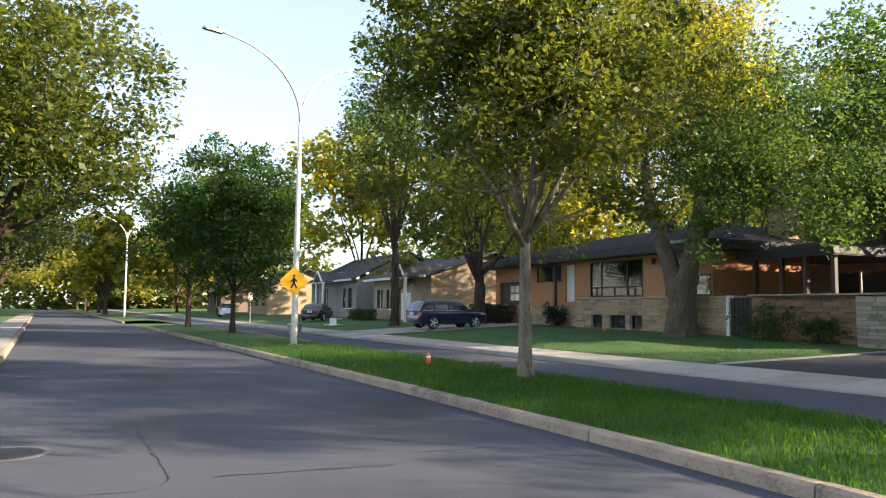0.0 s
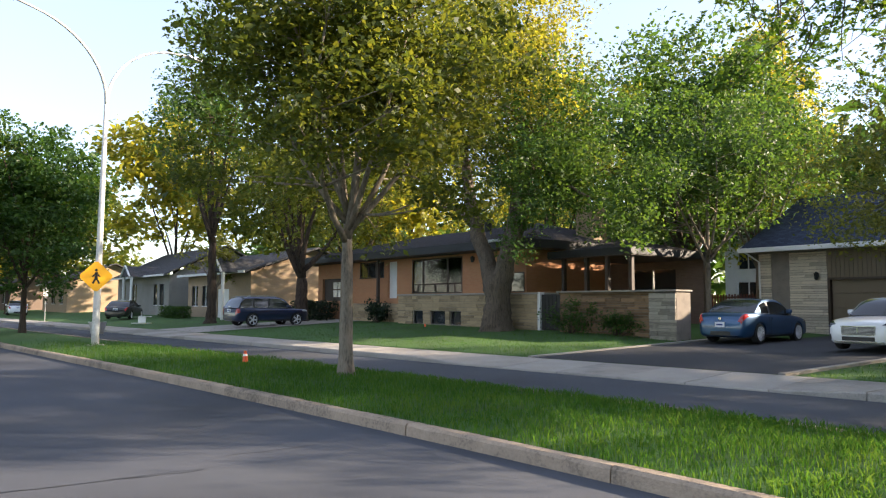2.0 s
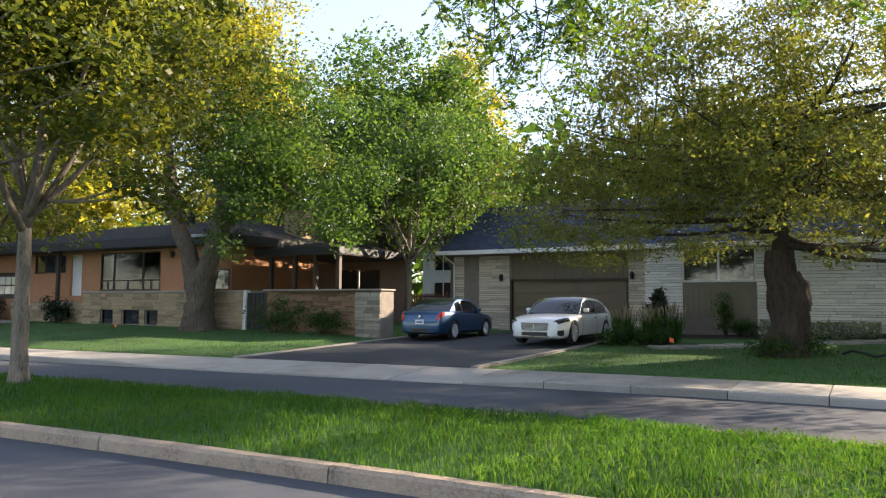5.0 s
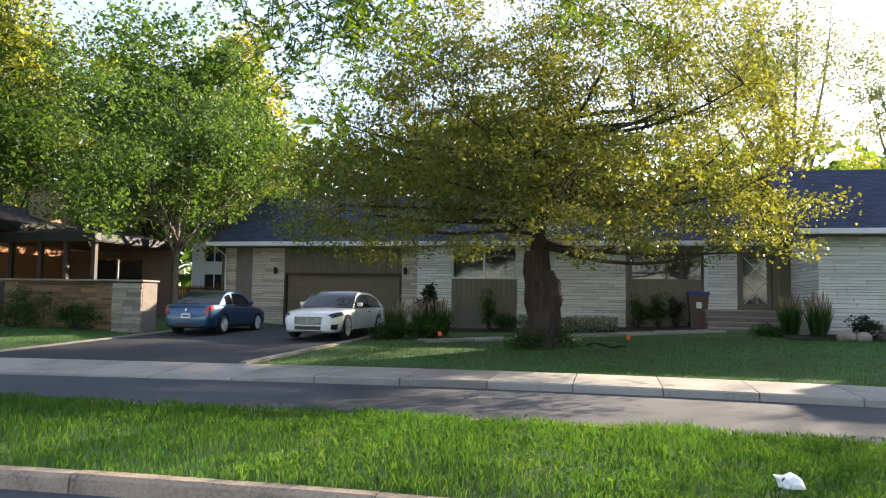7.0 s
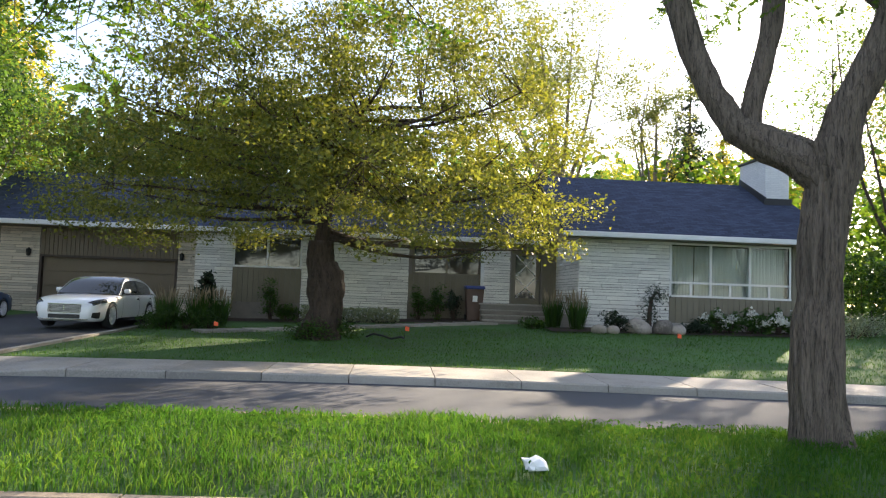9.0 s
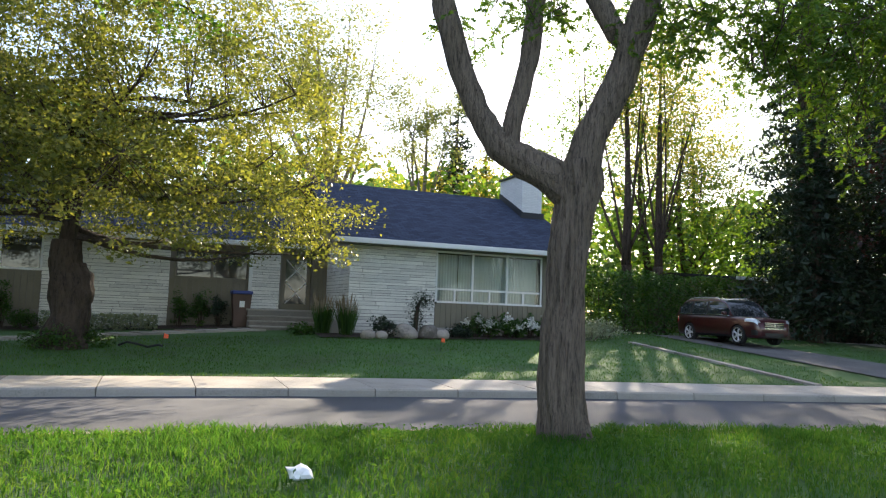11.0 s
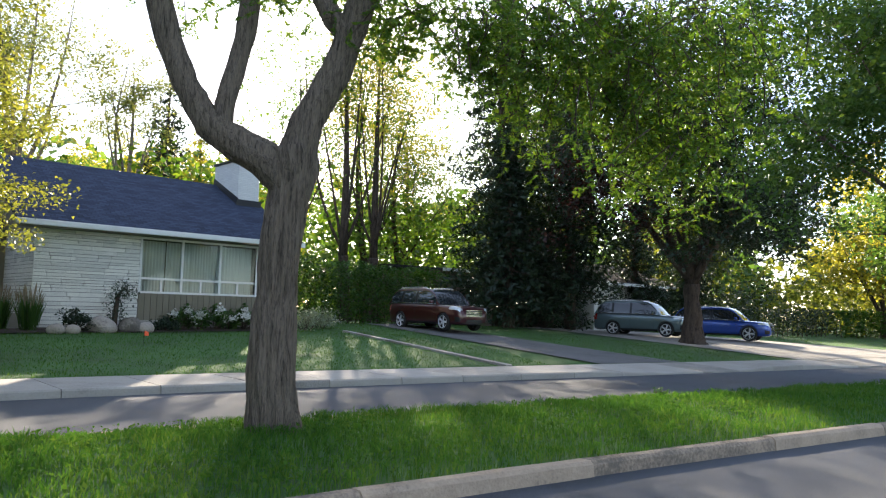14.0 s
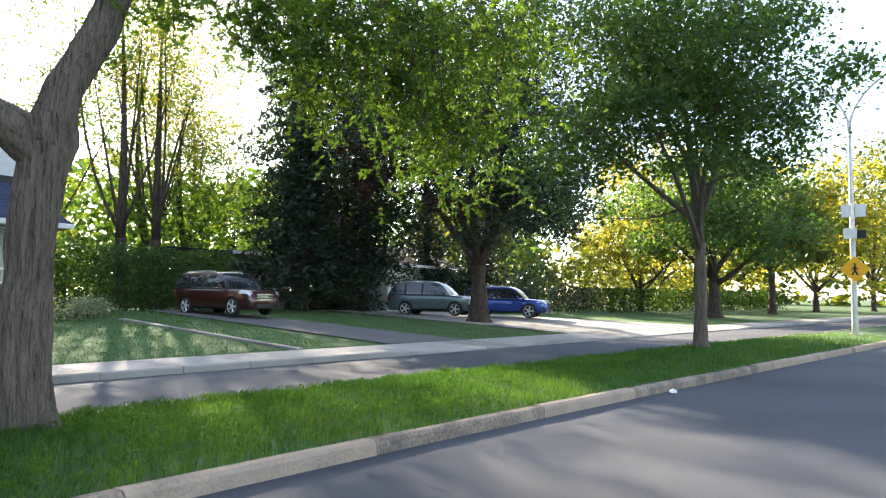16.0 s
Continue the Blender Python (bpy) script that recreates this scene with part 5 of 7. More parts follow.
    part("fascia", Shape().box(-44.4, -23.0, 21.86, 21.9, 4.1, 4.46).box(-23.0, -22.96, 21.86, 35, 4.1, 4.46).box(-44.44, -44.4, 21.86, 35, 4.1, 4.46), M["flashing"], h)
    part("soffit", Shape().box(-44.4, -23.0, 21.9, 35.0, 4.06, 4.1), M["dark_wood"], h)
    part("gutter", Shape().box(-25.4, -22.9, 21.75, 21.86, 4.36, 4.48, 0.02), M["sign_back"], h)
    hip(h, -22.9, -18.4, 23.4, 29.2, 3.85, 4.4, M["shingle_dark"], 2.0)
    part("fascia", Shape().box(-22.9, -18.4, 23.36, 23.4, 3.6, 3.88).box(-18.4, -18.36, 23.36, 29.2, 3.6, 3.88), M["flashing"], h)
    part("soffit", Shape().box(-22.9, -18.4, 23.4, 29.2, 3.56, 3.6), M["dark_wood"], h)
    for x in (-22.2, -20.9, -19.8, -18.6):
        part("post", Shape().box(x - 0.08, x + 0.08, 23.6, 23.76, 0.4, 3.56), M["dark_wood"], h)
    # back wall in darker brick: the porch's shade is put into its colour
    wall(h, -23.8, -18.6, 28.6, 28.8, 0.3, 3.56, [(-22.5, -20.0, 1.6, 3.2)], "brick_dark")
    window(h, -22.5, -20.0, 1.6, 3.2, 28.65, 2, frame="white_paint", glass="dark_glass")
    part("roof_vent", Shape().tube([(-31.0, 27.0, 5.3), (-31.0, 27.0, 6.1)], 0.22, 10).tube([(-31.0, 27.0, 6.1), (-31.0, 27.0, 6.3)], [0.34, 0.3], 10), M["black_metal"], h)
    part("chimney", Shape().box(-25.4, -24.4, 28.0, 29.2, 4.8, 6.7), M["brick_tan"], h, uv=True)


brick_house()


def small_house(x, y, w, d, wall_m, label, roof_m="shingle_grey", ze=3.4, zr=5.6, openings=(), garage=None, porch=None):
    z = lawn_z(x, y)
    h = thing("bungalow", (x, y, z), label, "house", "bungalows down the street")
    holes = [(a, b, c, e) for a, b, c, e in openings] + ([garage] if garage else [])
    wall(h, 0, w, 0, 0.25, -0.4, ze, holes, wall_m)
    part("wall", Shape().box(0, 0.25, 0.25, d, -0.4, ze), M[wall_m], h, uv=True)
    part("wall", Shape().box(w - 0.25, w, 0.25, d, -0.4, ze).add([(w, 0.25, ze), (w, d, ze), (w, d / 2, zr - 0.2), (w - .2, 0.25, ze), (w - .2, d, ze), (w - .2, d / 2, zr - 0.2)], [(0, 1, 2), (3, 5, 4)]), M[wall_m], h, uv=True)
    part("wall", Shape().box(0, w, d - 0.25, d, -0.4, ze), M[wall_m], h, uv=True)
    for a, b, c, e in openings:
        window(h, a, b, c, e, 0.06, 2 if b - a > 1.2 else 1, glass="dark_glass")
    if garage:
        a, b, c, e = garage
        g = part("garage_door", Shape().box(a, b, 0.12, 0.16, c, e), M["white_paint"], h, "white garage door")
        for i in range(4):
            part("door_panel", Shape().box(a + 0.03, b - 0.03, 0.09, 0.12, c + (e - c) * i / 4 + 0.02, c + (e - c) * (i + 1) / 4 - 0.02), M["white_paint"], g)
    gable(h, -0.6, w + 0.6, -0.7, d / 2, ze, zr, d + 0.7, M[roof_m])
    part("gutter", Shape().box(-0.6, w + 0.6, -0.8, -0.7, ze - 0.15, ze + 0.02), M["white_paint"], h)
    if porch:
        a, b = porch
        s = Shape()
        s.add([(a, -2.0, ze - 0.1), (b, -2.0, ze - 0.1), ((a + b) / 2, -2.0, ze + 0.9), (a, 1.5, ze - 0.1), (b, 1.5, ze - 0.1), ((a + b) / 2, 1.5, ze + 0.9)], [(0, 1, 2), (0, 2, 5, 3), (1, 4, 5, 2), (0, 3, 4, 1)])
        part("porch_roof", s, M[roof_m], h, uv=True)
        part("bargeboard", Shape().tube([(a - .1, -2.05, ze - 0.1), ((a + b) / 2, -2.05, ze + 0.92), (b + .1, -2.05, ze - 0.1)], 0.09, 4), M["white_paint"], h)
        for q in (a + 0.2, b - 0.2):
            part("column", Shape().tube([(q, -1.8, -0.2), (q, -1.8, ze - 0.1)], 0.12, 10), M["white_paint"], h)
    return h


small_house(-62.5, 21.0, 13.0, 10, "brick_tan", "tan brick bungalow with a low gable", ze=3.4, zr=5.3, openings=[(1.0, 2.4, 0.9, 2.5), (3.4, 4.8, 0.9, 2.5)], garage=(6.6, 9.0, 0.0, 2.2), porch=(10.6, 12.6))
small_house(-83.0, 20.5, 17.0, 10, "grey_siding", "grey bungalow with white trim and porch gable", ze=3.6, zr=6.4, openings=[(1.4, 3.0, 1.4, 2.9), (5.4, 7.0, 1.2, 2.9), (12.6, 13.6, 0.9, 2.8), (14.4, 15.6, 0.9, 2.8)], porch=(9.0, 12.0))
small_house(-108.0, 17.5, 15.0, 10, "brick_tan", "pale bungalow farther down the street", ze=3.4, zr=5.8, openings=[(1.4, 3.4, 1.0, 2.6), (6, 8, 1.0, 2.6), (11, 13, 1.0, 2.6)])
small_house(-135.0, 15.0, 15.0, 10, "brick_dark", "dark brick bungalow far down the street", ze=3.4, zr=5.8, openings=[(1.4, 3.4, 1.0, 2.6), (10, 13, 1.0, 2.6)])
small_house(-28.5, 46.5, 12.0, 9, "white_paint", "white house behind the gardens", ze=5.2, zr=7.2, openings=[(1.0, 2.4, 0.9, 2.3), (4.0, 6.0, 0.9, 2.3), (1.0, 2.4, 3.2, 4.5), (4.0, 6.0, 3.2, 4.5)])
# the neighbour's brick garage behind the spruces, and its pale side
small_house(29.2, 31.5, 9.5, 9, "brick_dark", "dark brick house behind the spruces", ze=3.2, zr=3.6, openings=[(2.0, 3.6, 1.2, 2.6)], roof_m="shingle_dark")
small_house(38.5, 27.5, 9.0, 8, "white_paint", "pale garage wing behind the parked cars", ze=3.0, zr=4.6, garage=(1.0, 4.0, 0.0, 2.3), roof_m="shingle_dark")


# ---- hedges, beds and border plants ----
def hedge(name, pts, h, w, label, seed, leaf="leaf_hedge", count=5000, size=0.13):
    """A clipped hedge along a line: stems and a dense lumpy wall of leaves."""
    rng = np.random.default_rng(seed)
    x, y = pts[0]
    t = thing(name, (x, y, lawn_z(x, y)), label, "hedge")
    st, pp = Shape(), []
    seg = [(np.array(a) - pts[0], np.array(b) - pts[0]) for a, b in zip(pts[:-1], pts[1:])]
    ln = [np.linalg.norm(b - a) for a, b in seg]
    for (a, b), l in zip(seg, ln):
        n = int(count * l / sum(ln))
        u = rng.random(n)
        q = a + (b - a) * u[:, None]
        zz = h * (rng.random(n) ** 0.8)
        top = np.array([1 + 0.12 * noise.noise(Vector((v[0] * 0.8, v[1] * 0.8, seed))) for v in q])
        side = rng.choice([-1, 1], n) * w * 0.5 * (rng.random(n) ** 0.4) * (1 + 0.15 * rng.normal(size=n))
        d = (b - a) / l
        nrm = np.array([-d[1], d[0]])
        pp.append(np.column_stack([q + nrm * side[:, None], zz * top]))
        for k in range(int(l * 2)):
            c = a + d * (k + 0.5) / 2
            st.tube([(c[0], c[1], -0.1), (c[0] + rng.normal() * 0.1, c[1] + rng.normal() * 0.1, h * 0.8)], [0.03, 0.01], 4, cap=False)
    part("stem", st, M["bark_dark"], t)
    part("foliage", leaves("foliage", np.concatenate(pp), size, rng, M[leaf], 0.65, 0.1), None, t)
    return t


hedge("hedge", [(16.8, 27.4), (19.2, 27.6), (26.6, 28.8)], 2.75, 1.4, "tall clipped green hedge behind the drive", 301, count=17000, size=0.12)
hedge("hedge", [(15.8, 31.5), (16.6, 27.2)], 1.9, 1.0, "clipped green hedge beside the white house", 302, count=3500)
hedge("hedge", [(40.0, 22.5), (46.0, 19.8), (52.0, 18.5)], 1.7, 1.2, "dark clipped hedge beside the wide drive", 303, "leaf_needle", count=6000)
hedge("hedge", [(52.0, 18.2), (66.0, 14.0), (84.0, 10.0)], 1.8, 1.4, "long green hedge beyond the verge", 304, count=9000, size=0.2)
fence = thing("garden_fence", (-20.9, 32.6, lawn_z(-18.5, 32.6)), "low dark brown wooden fence between the two houses", "fence")
for i in range(3):
    part("post", Shape().box(i * 2.2 - 0.05, i * 2.2 + 0.05, 0.03, 0.13, -0.1, 1.45, 0.01), M["dark_wood"], fence)
for zz in (0.35, 1.15):
    part("rail", Shape().box(0, 4.4, 0.0, 0.03, zz, zz + 0.09), M["dark_wood"], fence)
for i in range(30):
    part("picket", Shape().box(i * 0.15, i * 0.15 + 0.09, -0.02, 0.0, 0.05, 1.32 + 0.03 * (i % 2)), M["fence_red"], fence)
hedge("hedge", [(-43.5, 21.6), (-39.3, 21.8)], 1.2, 1.0, "low dark shrubs before the brick house", 306, "leaf_needle", count=3500)
hedge("hedge", [(-56.5, 18.8), (-61.5, 18.8)], 0.9, 1.0, "low foundation shrubs before a bungalow", 307, count=2500)
shrub("ivy", -19.6, 21.2, lawn_z(-19.6, 21.2), "ragged climbing shrub against the garden wall", (1.3, 0.4, 1.2), 308, "leaf_hedge", 1600, 0.09)
shrub("ivy", -17.4, 21.3, lawn_z(-17.4, 21.3), "ragged climbing shrub against the garden wall", (1.0, 0.35, 0.9), 309, "leaf_hedge", 1100, 0.09)
shrub("evergreen_shrub", -34.0, 21.7, lawn_z(-34, 21.7), "dark evergreen shrub before the stone base", (0.9, 0.7, 1.1), 310, "leaf_needle", 1500, 0.12)
for i, x in enumerate((-7.25, -6.85, -6.3, -5.7)):
    shrub("box_shrub", x, 22.75 + 0.18 * i, lawn_z(x, 22.8), "low rounded dark green shrub beside the drive", (0.42, 0.42, 0.55), 320 + i, "leaf_hedge", 1500, 0.06, group="shrubs beside the drive")
for i, (x, y, hh) in enumerate([(-7.0, 23.6, 1.35), (-6.2, 24.0, 1.35), (-5.6, 24.2, 1.3), (5.3, 24.5, 1.35), (6.0, 24.0, 1.4)]):
    plume_grass(x, y, lawn_z(x, y) - 0.02, hh, 0.5, 330 + i)
conifer("dwarf_cypress", -6.75, 27.2, lawn_z(-6.75, 27.2), "small conical cypress against the stone wall", 1.7, 0.42, 340, count=1100, tiers=14, droop=-0.6)
hedge("lavender_bed", [(-3.3, 26.9), (0.2, 26.9)], 0.6, 0.8, "grey-green bed of low plants along the wall", 341, "leaf_silver", count=2500, size=0.1)
for i, (x, y, r, hh, lf) in enumerate([(0.9, 27.6, 0.3, 1.3, "leaf_hedge"), (1.6, 27.5, 0.35, 1.4, "leaf_hedge"), (2.2, 27.5, 0.3, 1.1, "leaf_needle"), (-4.5, 27.4, 0.3, 1.6, "leaf_hedge"), (-3.9, 27.3, 0.5, 0.6, "leaf_hedge"),
                                        (7.2, 23.8, 0.42, 0.6, "leaf_needle"), (9.9, 23.7, 0.4, 0.4, "leaf_needle"), (4.7, 24.4, 0.5, 0.3, "leaf_hedge"), (15.1, 23.6, 1.1, 0.75, "leaf_silver"), (16.2, 24.3, 0.8, 0.6, "leaf_silver")]):
    shrub("border_shrub", x, y, lawn_z(x, y), "silvery mounded shrub beside the lawn" if lf == "leaf_silver" else "small green border shrub before the house", (r, r, hh), 350 + i, lf, 1300, 0.07, group="border plants")
weep = thing("weeping_shrub", (8.3, 23.75, lawn_z(8.3, 23.75)), "small weeping shrub with a bowed dark stem", "shrub")
_rng = np.random.default_rng(361)
part("stem", Shape().tube([(0, 0, -0.05), (0.02, 0, 0.6), (0.08, 0, 1.1), (0.25, 0, 1.35), (0.42, 0, 1.1)], [0.09, 0.08, 0.06, 0.04, 0.02], 7), M["bark_dark"], weep, smooth=True)
_c = np.concatenate([_rng.normal(size=(500, 3)) * [0.16, 0.14, 0.3] + [0.02, 0, 0.6], _rng.normal(size=(400, 3)) * [0.2, 0.16, 0.16] + [0.2, 0, 1.25]])
part("foliage", leaves("foliage", _c, 0.07, _rng, M["leaf_needle"], 0.5, 0.8), None, weep)
for i, x in enumerate((10.55, 11.1, 11.7, 12.2, 12.75, 13.4, 13.95)):
    shrub("hydrangea", x, 23.9, lawn_z(x, 23.9), "hydrangea bush with white flower heads", (0.42, 0.4, 0.75), 370 + i, "leaf_hedge", 1000, 0.09, group="white hydrangeas under the window", flowers=6)
for i, (x, y, r) in enumerate([(7.9, 23.6, 0.42), (8.75, 23.7, 0.38), (9.2, 23.5, 0.26), (7.0, 23.3, 0.22), (6.5, 23.2, 0.25)]):
    bm = bmesh.new()
    bmesh.ops.create_icosphere(bm, subdivisions=3, radius=r)
    for v in bm.verts:
        v.co *= 1 + 0.28 * noise.noise(v.co * 2.2 + Vector((i * 5, 0, 0)))
        v.co.z *= 0.75
    me = bpy.data.meshes.new("boulder")
    bm.to_mesh(me)
    bm.free()
    b = part("boulder", me, M["rock"])
    b.location = (x, y, lawn_z(x, y) + r * 0.4)
    tagged(b, "rounded grey-brown garden boulder in the border", "boulder", "boulders in the border")
hw = shrub("root_shoots", -2.1, 20.75, lawn_z(-2.1, 20.75), "leafy shoots round the foot of the hawthorn", (1.0, 0.8, 0.45), 380, "leaf_hedge", 2200, 0.08)


def thicket(name, clumps, label, leaf, size, per, seed):
    """Joined leafy masses: centre, spread along x, y and z."""
    rng = np.random.default_rng(seed)
    p = np.concatenate([np.array(c[:3]) + rng.normal(size=(per, 3)) * np.array(c[3:]) for c in clumps])
    p[:, 2] = np.abs(p[:, 2]) + 0.1
    tagged(part(name, leaves(name, p, size, rng, M[leaf], 0.7, 0.1), None), label, "woods", kind="stuff")


_r = np.random.default_rng(400)
back = []
for k in range(1250):
    x = -150 + 300 * _r.random()
    back.append((x, 58 + 12 * _r.random() + 6 * math.sin(x * 0.05), (14 + 3.5 * noise.noise(Vector((x * 0.05, 0, 1)))) * _r.random() ** 0.9, 2.2, 1.5, 1.3))
thicket("far_woods", back, "leafy trees closing the distance behind the gardens", "leaf_linden", 1.15, 36, 401)
ends = [(-210 - 30 * _r.random(), -90 + 170 * _r.random(), 13 * _r.random(), 2.5, 2.5, 1.6) for k in range(330)]
ends += [(135 + 30 * _r.random(), -110 + 190 * _r.random(), 15 * _r.random(), 2.5, 2.5, 1.6) for k in range(260)]
thicket("far_woods", ends, "leafy trees closing both ends of the street", "leaf_maple", 1.7, 40, 402)
under = [(14 + 36 * u, 35 + 9 * _r.random(), 8.5 * _r.random() ** 1.1, 1.1, 0.9, 0.8) for u in _r.random(260)]
thicket("undergrowth", under, "sunlit undergrowth behind the hedge", "leaf_locust", 0.34, 70, 403)
under = [(54 + 30 * u, 21 - 7 * u + 8 * _r.random(), 4.5 * _r.random(), 1.2, 1.0, 0.7) for u in _r.random(120)]
thicket("undergrowth", under, "sunlit bushes beyond the wide drive", "leaf_maple", 0.3, 70, 404)
under = [(37 + 17 * u, 28 - 5 * u + 3 * _r.random(), 3.2 * _r.random(), 0.9, 0.8, 0.5) for u in _r.random(90)]
thicket("undergrowth", under, "dark shrubs behind the parked cars", "leaf_dark", 0.2, 130, 405)


# ---- cars ----
def wheel(parent, x, y, r, side, style=5):
    w = thing_part("wheel", parent, (x, y, r))
    n = 28
    s = Shape()
    prof = [(0.0, r * 0.74), (0.0, r * 0.92), (0.02, r * 0.985), (0.05, r), (0.17, r), (0.2, r * 0.98), (0.22, r * 0.9), (0.22, r * 0.6)]
    for j in range(n):
        a = 2 * math.pi * j / n
        for d, q in prof:
            s.v.append((math.cos(a) * q, side * (0.11 - d), math.sin(a) * q))
    m = len(prof)
    for j in range(n):
        for i in range(m - 1):
            a, b = j * m + i, ((j + 1) % n) * m + i
            s.f.append((a, b, b + 1, a + 1))
    part("tyre", s, M["tyre"], w, smooth=True)
    s = Shape()
    yo = side * 0.085
    for j in range(n):
        a = 2 * math.pi * j / n
        for q, d in ((r * 0.76, 0.022), (r * 0.70, 0.022), (r * 0.68, -0.03)):
            s.v.append((math.cos(a) * q, yo + side * d, math.sin(a) * q))
    for j in range(n):
        for i in range(2):
            a, b = j * 3 + i, ((j + 1) % n) * 3 + i
            s.f.append((a, b, b + 1, a + 1))
    for k in range(style):
        a = 2 * math.pi * k / style
        for o in (-0.12, 0.12):
            p = [(math.cos(a + o * 0.6) * r * 0.12, yo, math.sin(a + o * 0.6) * r * 0.12), (math.cos(a + o) * r * 0.64, yo + side * 0.012, math.sin(a + o) * r * 0.64)]
            s.tube(p, [0.024, 0.02], 5)
    s.tube([(0, yo - side * 0.03, 0), (0, yo + side * 0.022, 0)], r * 0.2, 14)
    part("rim", s, M["alloy"], w, "silver alloy rim")
    part("brake_disc", Shape().tube([(0, yo - side * 0.07, 0), (0, yo - side * 0.05, 0)], r * 0.6, 20), M["black_trim"], w)


def thing_part(name, parent, at):
    e = new(name)
    e.empty_display_size = 0.1
    e.parent = parent
    e.location = at
    return e


def smooth_line(xs, ys, x):
    """A smooth curve through knots, with no overshoot."""
    xs, ys, x = np.asarray(xs, float), np.asarray(ys, float), np.asarray(x, float)
    h, d = np.diff(xs), np.diff(ys) / np.diff(xs)
    m = np.zeros(len(xs))
    m[0], m[-1] = d[0], d[-1]
    for i in range(1, len(xs) - 1):
        m[i] = 0 if d[i - 1] * d[i] <= 0 else 2 * d[i - 1] * d[i] / (d[i - 1] + d[i])
    i = np.clip(np.searchsorted(xs, x) - 1, 0, len(h) - 1)
    t = (x - xs[i]) / h[i]
    return ((1 + 2 * t) * (1 - t) ** 2 * ys[i] + t * (1 - t) ** 2 * h[i] * m[i] + t * t * (3 - 2 * t) * ys[i + 1] + t * t * (t - 1) * h[i] * m[i + 1])


# top line, plan width and roof line of each kind of car, as shares of its length, height and half width
CAR_TOP = {
    "sedan": ([0, .012, .04, .10, .20, .30, .36, .6, .78, .88, .95, .985, 1], [.38, .48, .53, .575, .61, .635, .645, .65, .66, .665, .655, .58, .42]),
    "coupe": ([0, .012, .04, .10, .20, .29, .36, .6, .76, .86, .95, .985, 1], [.36, .44, .50, .555, .60, .63, .64, .655, .675, .69, .68, .60, .42]),
    "suv": ([0, .012, .03, .08, .16, .25, .34, .6, .80, .90, .96, .99, 1], [.38, .48, .545, .57, .585, .60, .605, .61, .615, .62, .61, .57, .40]),
}
CAR_PLAN = ([0, .015, .05, .12, .25, .5, .75, .88, .96, .99, 1], [.66, .80, .90, .965, .995, 1, .995, .965, .90, .83, .72])
CAR_ROOF = {  # windscreen foot, roof knots, rear glass foot
    "sedan": ([.285, .33, .40, .46, .56, .68, .76, .84, .905], [0, .36, .80, .955, 1, .95, .82, .46, 0]),
    "coupe": ([.30, .35, .42, .48, .57, .66, .74, .81, .865], [0, .38, .82, .96, 1, .95, .78, .42, 0]),
    "suv": ([.25, .30, .36, .42, .54, .74, .88, .935, .985], [0, .42, .80, .95, 1, .985, .93, .62, 0]),
}
CAR_GLASS = {  # screen ends, side glass ends, door post, rear glass start
    "sedan": (.285, .455, .325, .815, .585, .715),
    "coupe": (.30, .475, .345, .755, .64, .685),
    "suv": (.25, .415, .295, .945, .575, .885),
}


